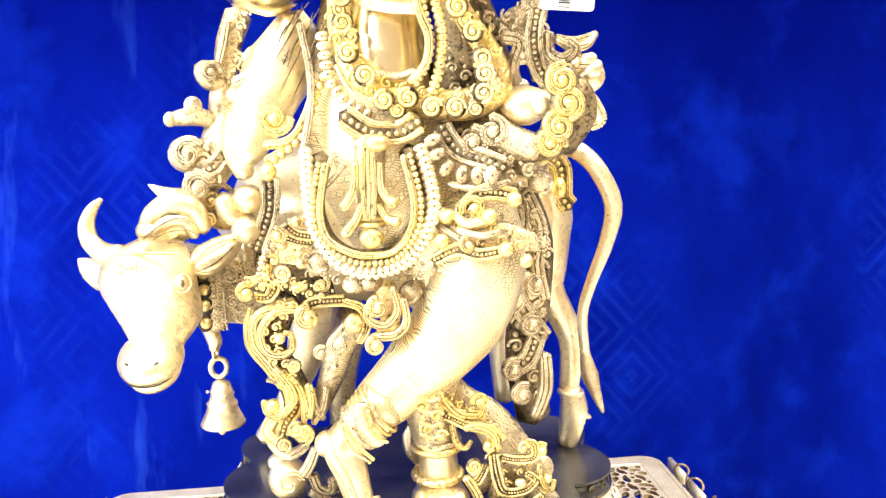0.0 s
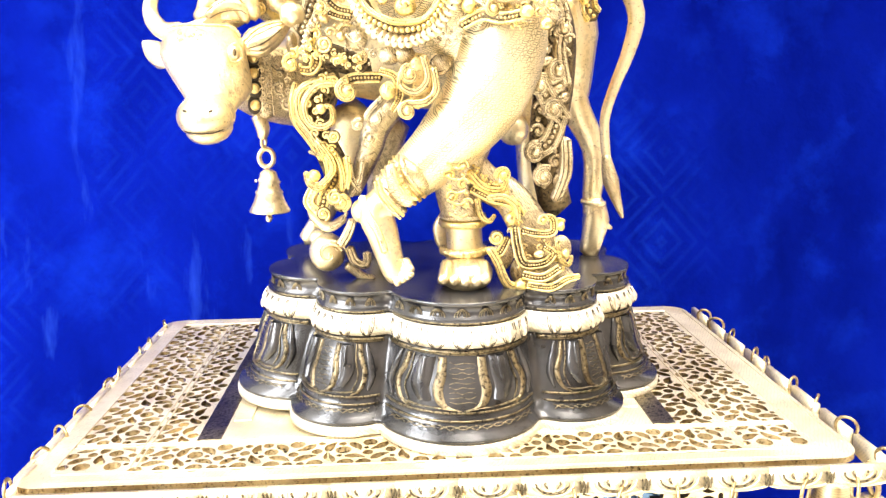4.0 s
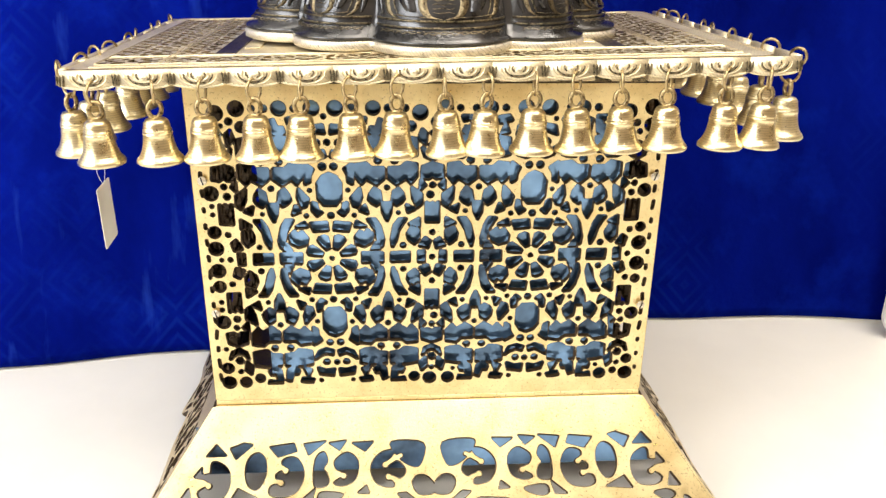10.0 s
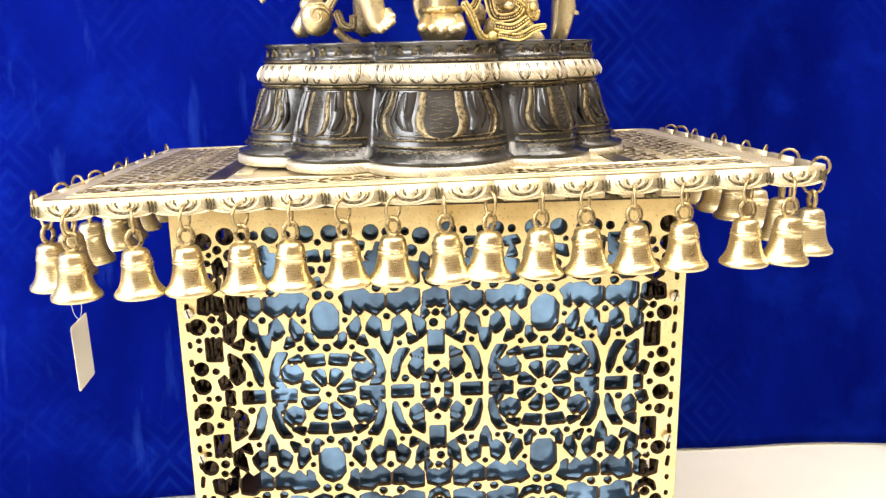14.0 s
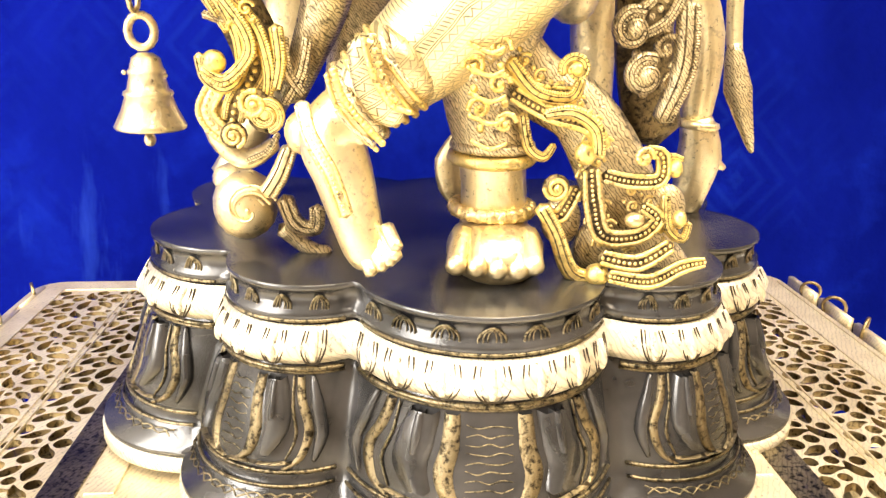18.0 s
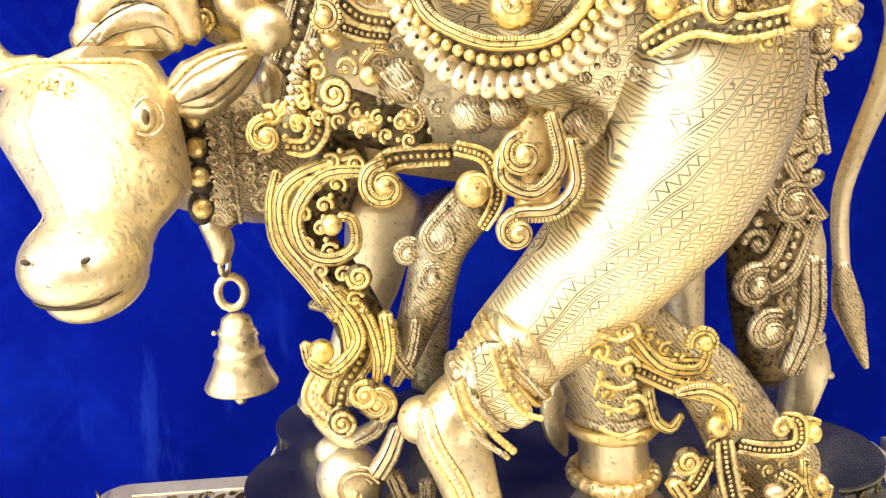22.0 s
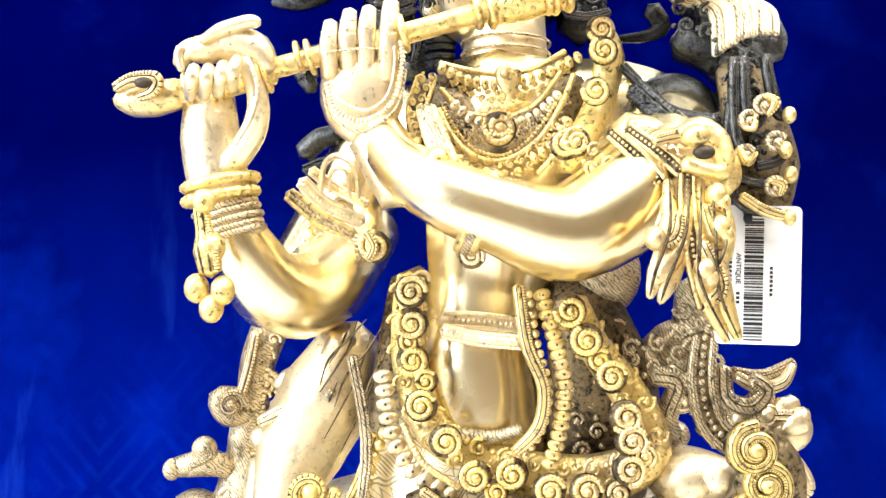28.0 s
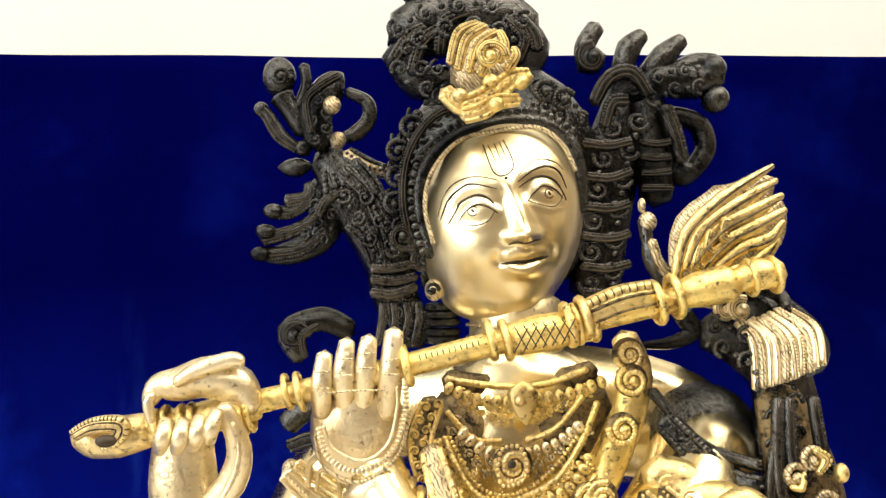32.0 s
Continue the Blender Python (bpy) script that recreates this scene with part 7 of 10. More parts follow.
K.bangle(GOLD, (-24.2, -147.9, 919.7), -68, 14.1, 1.9, 0.8)
K.bangle(GOLD, (-28.8, -147.9, 921.5), -68, 14.1, 1.9, 0.8)
K.bangle(ANTIQUE, (-26.1, -147.9, 920.6), -68, 13.7, 2.6, 0.8)
K.bangle(GOLD, (-52.8, -135.7, 938), -60, 11.1, 1.5, 0.9)
K.bangle(GOLD, (-55.8, -132.7, 940.2), -60, 11.1, 1.5, 0.9)
K.bangle(GOLD, (-57.8, -130.7, 942.3), -60, 11.1, 1.5, 0.9)
# garland of blossoms
K.tube(GOLD, [(-52, -104.7, 897), (-53, -104.8, 880.1), (-52, -102.8, 860), (-44, -109.2, 838.3), (-26.2, -110.2, 826.4), (-1.9, -114.6, 819.9), (23.8, -120.4, 820.4), (37.9, -123.1, 831.2), (32.3, -122.2, 849.5), (19.2, -118.6, 868.9), (11.2, -119, 887.4)], [5.3, 6.8, 7.4, 8, 8.3, 8.9, 9.8, 8.9, 7.4, 6.5, 5.3], 0.5)
K.rosette(GOLD, (-51, -121.7, 892.4), 6.5, 1.1)
K.rosette(GOLD, (-51, -120.8, 880.4), 6.5, 1.1)
K.rosette(GOLD, (-51, -117.2, 866), 6.5, 1.1)
K.rosette(GOLD, (-48, -120.8, 849.1), 6.5, 1.1)
K.rosette(GOLD, (-39.1, -125.2, 836.4), 6.5, 1.1)
K.rosette(GOLD, (-28.2, -123.5, 822.5), 6.5, 1.1)
K.rosette(GOLD, (-14.5, -125, 823.6), 6.5, 1.1)
K.rosette(GOLD, (-1, -128, 818), 6.5, 1.1)
K.rosette(GOLD, (12.6, -129.4, 818.1), 6.5, 1.1)
K.rosette(GOLD, (27.6, -133.9, 826.3), 6.5, 1.1)
K.rosette(GOLD, (28.5, -134.1, 836.9), 6.5, 1.1)
K.rosette(GOLD, (26.6, -133.6, 845.6), 6.5, 1.1)
K.rosette(GOLD, (22.1, -131.6, 860.1), 6.5, 1.1)
K.rosette(GOLD, (13.2, -132.2, 873.7), 6.5, 1.1)
K.rosette(GOLD, (7.2, -132.2, 884.6), 6.5, 1.1)
K.rosette(GOLD, (-46, -118.4, 858), 4.9, 0.8)
K.rosette(GOLD, (-52, -117.1, 873), 4.9, 0.8)
K.rosette(GOLD, (-20.3, -122.6, 816.6), 4.9, 0.8)
K.rosette(GOLD, (23.9, -131.4, 817.4), 4.9, 0.8)
K.rosette(GOLD, (33.3, -133.5, 831.1), 4.9, 0.8)
K.rosette(GOLD, (18.2, -130.6, 866), 4.9, 0.8)
K.scallops(PALE, [(-61.1, -109, 859), (-58, -110.1, 836.9), (-50, -115.3, 824.3), (-37.1, -117.5, 815.5)], 5.2, 0.9, -1)
K.scroll(GOLD, [(-55, -118.9, 842), (-48, -123.4, 828.4), (-34.1, -124.1, 818.5)], [1.4, 1.4], 1.7)
K.scroll(GOLD, [(-11.4, -131.4, 893.8), (-9, -133.5, 872.8), (-3.1, -132.8, 857.2), (-4.9, -131.2, 842.5), (-13.5, -128.5, 832.5)], [2.3, 2.5, 2.5, 2.5, 2], 1.7)
K.beads(GOLD, [(-7.6, -132, 891), (-5.1, -133.8, 872.8), (-1.1, -132.9, 857.2), (-3, -131.4, 842.5), (-9.7, -129.3, 831.6)], 1.7, 2)
K.scallops(GOLD, [(-3.8, -129.4, 890.1), (0.7, -131.1, 871.8), (3.7, -130, 857.2), (1.9, -128.8, 840.6), (-1.9, -127.8, 827.8)], 4.3, 0.8, 1)
K.rosette(PALE, (-28.1, -128.3, 905.6), 5.2, 0.9)
# necklaces
K.tube(RECESS, [(-37.2, -101.9, 978.4), (-19.1, -98.2, 975.1), (-1.4, -99.6, 976.2), (14.9, -106.9, 981.8)], [3.9, 4.9, 4.9, 3.9], 0.5)
K.tube(RECESS, [(-37.2, -100.8, 970.1), (-28.5, -103.5, 955), (-13.8, -102.4, 947.3), (1.3, -106.4, 954.7), (16.3, -107.4, 973.3)], [7.9, 12.8, 14.8, 12.3, 6.9], 0.4)
K.filigree(GOLD, [(-33.3, -116.8, 974.6), (-21.3, -114.1, 968.5), (-4.5, -114.8, 969.4), (10.7, -122.1, 978.1)], [3.2, 3.2], 1.4)
K.filigree(ANTIQUE, [(-36.3, -119, 965.7), (-27.7, -121.2, 954.7), (-21.9, -121.8, 948.9)], [3.7, 3.7], 1.4)
K.filigree(ANTIQUE, [(-9.1, -119.8, 949.1), (-0.1, -124.1, 955.4), (9.5, -124.3, 966.8)], [3.7, 3.7], 1.4)
K.filigree(GOLD, [(-37.4, -121.9, 955.5), (-29.1, -127.4, 943.5), (-16.6, -125.8, 937.9), (-4.3, -125.7, 941.7), (7.6, -128.6, 954.7)], [3.7, 3.7], 1.3)
K.scroll(GOLD, [(-38.2, -115.6, 980.5), (-27.2, -113, 978.3), (-15.1, -111.1, 977.1), (-2.5, -113.1, 978.3), (10.1, -119, 983.7)], [1.3, 1.3], 1.7)
K.scallops(GOLD, [(-37.2, -119, 978.6), (-27.3, -116.9, 974.4), (-17.2, -114.7, 973.2)], 3, 1, -1)
K.scallops(GOLD, [(-6.3, -115.4, 974.3), (3.6, -120.4, 976.7), (13.5, -124.2, 981)], 3, 1, -1)
K.leaf(GOLD, [(-12.1, -119, 979.1), (-12.2, -119.5, 974.2), (-11.3, -120.9, 965.5)], 5.5, 1.5)
K.egg(GOLD, (-14.2, -125.5, 974.2), (2, 2.1, 2.1))
K.scroll(GOLD, [(-38.2, -119.3, 969.8), (-29.5, -120.2, 960.8), (-19.5, -117.1, 959.3)], [1.1, 1.1], 1.7)
K.scroll(GOLD, [(-10.5, -116.5, 959.4), (-1.2, -119.8, 963.8), (7.8, -122.8, 975.2)], [1.1, 1.1], 1.7)
K.scallops(PALE, [(-32.4, -122.1, 963.8), (-26.6, -122.1, 958.9), (-20.6, -120.8, 956.1)], 3, 0.9, -1)
K.scallops(PALE, [(-10.7, -119.5, 956.3), (-2.3, -122.8, 959.8), (5, -125.5, 966.1)], 3, 0.9, -1)
K.rosette(GOLD, (-16.7, -125.1, 953.1), 6.9, 1.2)
K.beads(GOLD, [(-22.9, -136, 953.7), (-22.1, -137.9, 949.7), (-18.1, -136.4, 948.9), (-15, -134.7, 950), (-12.8, -132.4, 954.2), (-14.5, -130.7, 959.3), (-17.5, -130.9, 960.3), (-21.6, -132.8, 959), (-22.9, -136, 953.7)], 0.8, 2.1)
K.egg(LINE, (-18.7, -138.3, 956), (1.4, 0.7, 1.4))
K.scroll(GOLD, [(-39.3, -121.5, 961.6), (-32.8, -127.6, 948.4), (-24.3, -128.8, 941.6), (-13.4, -124.1, 942), (-2.2, -126.6, 948.5), (6.3, -126.9, 960.8), (12.1, -125.2, 973.5)], [1.2, 1.2], 1.7)
K.beads(GOLD, [(-37.4, -122.5, 961.6), (-29.9, -127.9, 948.4), (-22.3, -127.5, 943.7), (-13.2, -123.9, 944), (-3.7, -124.9, 950.7), (4.7, -126.3, 962)], 0.8, 2)
K.scallops(GOLD, [(-40.3, -120, 959.6), (-36.6, -125.8, 948.4), (-29.3, -129.8, 939.5)], 3.2, 0.9, -1)
K.scallops(GOLD, [(-6.9, -124.1, 940.9), (1.8, -129.1, 947.1), (7.7, -128.1, 955.7)], 3.2, 0.9, -1)
K.scroll(GOLD, [(-41.3, -121.6, 955.5), (-33.9, -129.1, 942.4), (-27.5, -131.4, 935.6)], [1.1, 1.1], 1.7)
K.scroll(GOLD, [(-2.9, -129.2, 935.8), (4.2, -131.9, 943), (9.9, -131, 950.6)], [1.1, 1.1], 1.7)
K.rosette(GOLD, (22.3, -126.7, 989.6), 5.7, 1)
K.rosette(GOLD, (22.6, -129, 981.1), 5.7, 1)
K.rosette(GOLD, (18.6, -131.5, 965.5), 5.7, 1)
K.rosette(GOLD, (9.5, -138.9, 945.7), 5.7, 1)
K.rosette(GOLD, (5.9, -138.3, 944.8), 5.7, 1)
K.tube(GOLD, [(24.4, -114.3, 994.4), (27.2, -118.5, 981.2), (22.3, -120.6, 963.5), (12.5, -126.6, 945.8), (6.8, -127.4, 938.3)], [4.8, 6.1, 5.7, 5.7, 4.8], 0.6)
K.tube(RECESS, [(-43.1, -114.9, 972.8), (-48, -116.5, 959.8), (-45.2, -121.8, 948.6)], [3.8, 4.3, 3.8], 0.6)
K.filigree(GOLD, [(-43.1, -125.2, 973.8), (-48, -126.7, 961.7), (-45.2, -132.1, 950.4)], [3.6, 3.6], 1.3)
K.scroll(GOLD, [(-40.2, -124.4, 972.9), (-44.2, -127.1, 959.6), (-41.4, -131.9, 950.3)], [0.8, 0.9, 0.8], 1.7)
K.scroll(GOLD, [(-47, -123.7, 973.7), (-50.9, -125.3, 960.8), (-49, -129.7, 950.6)], [0.8, 0.9, 0.8], 1.7)
# flute and bird
K.tube(GOLD, [(-106, -132, 974), (-85, -133, 979), (-56, -134, 986), (-28, -135, 993), (1, -136, 1000), (36, -137, 1008)], [4, 3.8, 4, 4, 4.2, 4.2])
K.tube(GOLD, [(-157, -132, 965), (-151, -132, 964), (-143, -132, 965), (-134, -132, 967)], [2.4, 5.7, 6.7, 5.7])
K.scroll(GOLD, [(-154, -140, 967), (-148, -140, 970), (-140, -140, 970), (-141, -140, 966), (-146, -140, 964)], [2, 2.6, 3, 2.4, 1.6], 1.7)
K.egg(LINE, (-141, -150, 967), (3.2, 1.9, 1.9))
K.bangle(GOLD, (-130, -134, 968), 76, 5.3, 1.1, 1)
K.bangle(GOLD, (-127, -134, 969), 76, 5.5, 1.1, 1)
K.bangle(GOLD, (-122, -134, 969), 76, 5.9, 1.1, 1)
K.bangle(GOLD, (-119, -134, 970), 76, 5.3, 1.1, 1)
K.bangle(GOLD, (-104, -134, 972), 76, 5.9, 1.1, 1)
K.bangle(GOLD, (-102, -134, 973), 76, 6.1, 1.1, 1)
K.bangle(GOLD, (-90, -134, 979), 76, 5.1, 1.1, 1)
K.bangle(GOLD, (-86, -134, 979), 76, 5.7, 1.1, 1)
K.tube(GOLD, [(-134, -132, 967), (-119, -132, 970), (-100, -132, 975)], [5.1, 5.5, 5.3])
K.bangle(GOLD, (-52, -135, 987), 76, 5.8, 1.5, 1)
K.bangle(GOLD, (-25, -135, 995), 76, 5.8, 1.5, 1)
K.bangle(GOLD, (-20, -135, 995), 76, 5.8, 1.5, 1)
K.bangle(GOLD, (3, -135, 1000), 76, 5.8, 1.5, 1)
K.bangle(GOLD, (8, -135, 1001), 76, 5.8, 1.5, 1)
K.tube(GOLD, [(-19, -135, 995), (-9, -135, 997), (1, -135, 999)], [5.3, 6.3, 5.5])
K.tube(LINE, [(-19.4, -150, 992), (-15.2, -150, 999.6)], [0.2, 0.2])
K.tube(LINE, [(-19.3, -150, 1000.1), (-15.3, -150, 993.2)], [0.2, 0.2])
K.tube(LINE, [(-16.4, -150, 992.5), (-12.3, -150, 1000.2)], [0.2, 0.2])
K.tube(LINE, [(-16.4, -150, 1000.5), (-12.3, -150, 993.8)], [0.2, 0.2])
K.tube(LINE, [(-13.5, -150, 993.1), (-9.3, -150, 1000.7)], [0.2, 0.2])
K.tube(LINE, [(-13.4, -150, 1001), (-9.4, -150, 994.4)], [0.2, 0.2])
K.tube(LINE, [(-10.5, -150, 993.6), (-6.4, -150, 1001.3)], [0.2, 0.2])
K.tube(LINE, [(-10.5, -150, 1001.5), (-6.4, -150, 995.1)], [0.2, 0.2])
K.tube(LINE, [(-7.6, -150, 994.2), (-3.4, -150, 1001.8)], [0.2, 0.2])
K.tube(LINE, [(-7.5, -150, 1001.9), (-3.5, -150, 995.7)], [0.2, 0.2])
K.tube(LINE, [(-4.6, -150, 994.7), (-0.5, -150, 1002.4)], [0.2, 0.2])
K.tube(LINE, [(-4.6, -150, 1002.4), (-0.5, -150, 996.3)], [0.2, 0.2])
K.bangle(LINE, (-48.1, -150, 991), 76, 0.7, 0.2, 0.3)
K.bangle(LINE, (-46.3, -150, 991.5), 76, 0.7, 0.2, 0.3)
K.bangle(LINE, (-44.5, -150, 991.8), 76, 0.7, 0.2, 0.3)
K.bangle(LINE, (-42.8, -150, 992.3), 76, 0.7, 0.2, 0.3)
K.bangle(LINE, (-41, -150, 992.7), 76, 0.7, 0.2, 0.3)
K.bangle(LINE, (-39.2, -150, 993.2), 76, 0.7, 0.2, 0.3)
K.bangle(LINE, (-37.4, -150, 993.6), 76, 0.7, 0.2, 0.3)
K.bangle(LINE, (-35.6, -150, 994), 76, 0.7, 0.2, 0.3)
K.bangle(LINE, (-33.9, -150, 994.4), 76, 0.7, 0.2, 0.3)
K.bangle(LINE, (-32.1, -150, 994.9), 76, 0.7, 0.2, 0.3)
K.bangle(LINE, (-30.3, -150, 995.3), 76, 0.7, 0.2, 0.3)
K.scroll(GOLD, [(7, -137, 1003), (17, -137, 1007), (27, -137, 1009)], [5.5, 5.8, 5.5], 3.5)
K.bangle(GOLD, (0, -137, 1000), 76, 6.4, 1.5, 1)
K.bangle(GOLD, (5, -137, 1002), 76, 6.4, 1.5, 1)
K.bangle(GOLD, (29, -137, 1007), 76, 6.4, 1.5, 1)
K.bangle(GOLD, (35, -137, 1009), 76, 6.4, 1.5, 1)
K.tube(GOLD, [(36, -137, 1009), (43, -137, 1011), (52, -137, 1013), (56, -137, 1014), (62, -137, 1016), (70, -137, 1016)], [4.1, 6.1, 6.4, 4.1, 5.5, 4.7])
K.bangle(GOLD, (60, -137, 1015), 78, 5.5, 1.1, 1)
K.bangle(GOLD, (68, -137, 1016), 78, 5.5, 1.1, 1)
K.tube(DARK, [(33, -112, 1036), (34, -112, 1028), (36, -112, 1021), (43, -112, 1013)], [2.7, 2.3, 3.6, 4.5])
K.egg(ANTIQUE, (34, -112, 1035), (3.3, 3.6, 3.8))
K.egg(ANTIQUE, (32, -112, 1041), (1.4, 2, 2.7))
K.scroll(ANTIQUE, [(33, -120, 1028), (36, -120, 1019), (40, -120, 1016)], [1.5, 1.8], 1.7)
K.tube(DARK, [(47, -108, 1003), (51, -108, 996), (44, -108, 992), (31, -108, 991)], [4, 3.7, 2.5, 1.1])
# head
# the face: ridges and hollows given by lines in its plane
FACE = {
    "lid_l": [(-33.9, 1035.2), (-30.5, 1040.2), (-26.4, 1042.4), (-22.4, 1041.2), (-19.3, 1039.2)],
    "crease_l": [(-36.9, 1034.5), (-33.9, 1039.5), (-32.2, 1042.6), (-27.1, 1045.0), (-23.1, 1044.1), (-20.7, 1041.9)],
    "low_l": [(-32.9, 1034.3), (-27.8, 1033.1), (-23.1, 1034.5), (-20.4, 1038.2)],
    "brow_l": [(-39.3, 1036.5), (-36.6, 1043.6), (-31.8, 1048.0), (-27.8, 1049.0), (-19.7, 1047.1)],
    "arch_l": [(-40.3, 1037.9), (-37.9, 1045.6), (-33.9, 1050.0), (-27.1, 1051.8), (-19.7, 1050.4)],
    "lid_r": [(-9.2, 1042.6), (-6.2, 1046.6), (-2.8, 1049.3), (1.9, 1048.3), (5.0, 1045.3)],
    "crease_r": [(-11.6, 1047.7), (-6.2, 1051.4), (-0.8, 1052.0), (3.3, 1049.7), (6.7, 1043.9)],
    "low_r": [(-8.9, 1042.2), (-3.5, 1040.6), (1.3, 1040.2), (4.3, 1042.6), (5.3, 1045.3)],
    "brow_r": [(-11.9, 1049.7), (-6.2, 1054.1), (-0.8, 1055.9), (4.0, 1054.1), (7.0, 1048.3)],
    "arch_r": [(-11.9, 1052.0), (-6.2, 1057.5), (-0.8, 1058.5), (3.3, 1057.5), (6.0, 1055.1)],
    "nose": [(-15.6, 1049.0), (-12.6, 1041.6), (-10.2, 1034.1), (-9.7, 1030.8)],
    "upper": [(-17.0, 1022.7), (-12.2, 1024.3), (-9.2, 1023.5), (-6.2, 1024.8), (-1.4, 1023.9)],
    "mouth": [(-18.0, 1020.3), (-13.6, 1020.8), (-8.2, 1021.3), (-3.5, 1022.5), (-0.8, 1023.2)],
    "lower": [(-16.3, 1018.9), (-12.2, 1017.4), (-7.2, 1017.8), (-2.4, 1020.5)],
}


def face_gap(x, z, pts):
    """Distance to a smoothed line in the plane of the face, and how far along it the nearest place lies."""
    q, _ = glide([(a, 0, b) for a, b in pts], [1, 1], 0.25)
    q = np.array(q)[:, (0, 2)]
    best, along = np.full(x.shape, 1e3), np.zeros(x.shape)
    for k, (a, b) in enumerate(zip(q[:-1], q[1:])):
        dx, dz = b - a
        f = np.clip(((x - a[0]) * dx + (z - a[1]) * dz) / (dx * dx + dz * dz + 1e-9), 0, 1)
        d = np.hypot(x - a[0] - f * dx, z - a[1] - f * dz)
        along = np.where(d < best, (k + f) / (len(q) - 1), along)
        best = np.minimum(best, d)
    return best, along


def face_form(x, z):
    def ball(cx, cz, rx, rz, h):
        return h * np.exp(-((x - cx) / rx) ** 2 - ((z - cz) / rz) ** 2)

    def ridge(name, w, h):
        d, k = face_gap(x, z, FACE[name])
        return h * np.exp(-(d / w) ** 2) * (0.35 + 0.65 * np.sin(np.pi * np.clip(k, 0.05, 0.95)))

    d, k = face_gap(x, z, FACE["nose"])
    out = (1.2 + 6.0 * k ** 1.3) * np.exp(-(d / (2.3 + 1.3 * k)) ** 2)
    out += ball(-15.2, 1029.8, 2.1, 1.7, 2.6) + ball(-5.4, 1031.2, 2.1, 1.7, 2.6)
    out += ball(-27.2, 1039.2, 8.5, 5.5, -1.8) + ball(-0.6, 1045.8, 8.5, 5.5, -1.8)
    out += ball(-17.5, 1043.5, 3.2, 4.2, -1.4) + ball(-9.5, 1046.0, 3.2, 4.2, -1.4)
    out += ball(-27.0, 1038.8, 5.6, 3.2, 2.3) + ball(-0.7, 1045.4, 5.6, 3.2, 2.3)
    for side in ("l", "r"):
        out += ridge("lid_" + side, 0.9, 1.2) + ridge("low_" + side, 0.9, 0.9) - ridge("crease_" + side, 0.7, 0.9)
        out += ridge("brow_" + side, 2.4, 1.0) - ridge("brow_" + side, 0.45, 0.5)
    out += ball(-9.5, 1020.5, 10.5, 7.5, 1.8) + ridge("upper", 1.7, 1.9) + ridge("lower", 1.9, 2.3) - ridge("mouth", 0.7, 1.9)
    out += ball(-19.2, 1022.0, 1.8, 2.6, -1.4) + ball(0.8, 1024.5, 1.8, 2.6, -1.4)
    out += ball(-9.0, 1006.5, 7.0, 5.5, 2.6) + ball(-29.0, 1024.0, 8.0, 8.0, 1.0) + ball(5.0, 1028.0, 7.0, 8.0, 1.0)
    return out


skin_of_face = K.head(M_FACE, (-14.6, -78, 1038.5), (31.6, 33.0, 41.0), 9, face_form)


def engraved(pts, r, mat=LINE):
    """A fine line let into the face along the given way."""
    way, _ = glide([(a, 0, b) for a, b in pts], [1, 1], 0.2)
    line_of = []
    for a, _, b in way:
        d = np.hypot(skin_of_face[:, 0] - a, skin_of_face[:, 2] - b)
        near = np.argsort(d)[:4]
        w = 1 / (d[near] + 0.05)
        line_of.append((a, float((skin_of_face[near, 1] * w).sum() / w.sum()) - 0.05, b))
    K.tube(mat, line_of, r, sides=6)


for side in ("l", "r"):
    engraved(FACE["brow_" + side], [0.2, 0.45, 0.45, 0.2])
    engraved(FACE["arch_" + side], [0.12, 0.25, 0.25, 0.12])
    engraved(FACE["crease_" + side], [0.2, 0.5, 0.55, 0.25])
    engraved([(a, b - 0.9) for a, b in FACE["lid_" + side]], [0.15, 0.35, 0.4, 0.2])
    engraved([(a, b + 0.9) for a, b in FACE["low_" + side]], [0.12, 0.22, 0.22, 0.12])
    cx, cz = {"l": (-28.2, 1039.2), "r": (-0.4, 1045.7)}[side]
    engraved([(cx + 1.7 * math.cos(a), cz + 1.7 * math.sin(a)) for a in np.linspace(0.6, 5.7, 9)], [0.18, 0.22])
    engraved([(cx - 0.3, cz + 0.5), (cx + 0.3, cz - 0.3)], [0.4, 0.4])
engraved(FACE["mouth"], [0.3, 0.8, 0.75, 0.8, 0.3])
engraved([(-15.8, 1027.0), (-13.0, 1027.9), (-10.0, 1027.4), (-7.0, 1028.4), (-4.2, 1029.0)], [0.15, 0.5, 0.2, 0.5, 0.15])
engraved([(-23.7, 1064.2), (-20.7, 1053.7), (-16.6, 1052.0), (-13.3, 1056.1), (-16.3, 1065.9)], [0.28, 0.28])
engraved([(-22.0, 1063.9), (-20.7, 1060.5), (-19.7, 1057.1)], [0.22, 0.15])
engraved([(-19.7, 1064.4), (-18.5, 1060.5), (-17.6, 1057.1)], [0.22, 0.15])
engraved([(-17.8, 1065.1), (-16.6, 1061.2), (-15.8, 1057.5)], [0.22, 0.15])
engraved([(-16.6, 1050.9), (-15.9, 1050.9)], [0.6, 0.6])
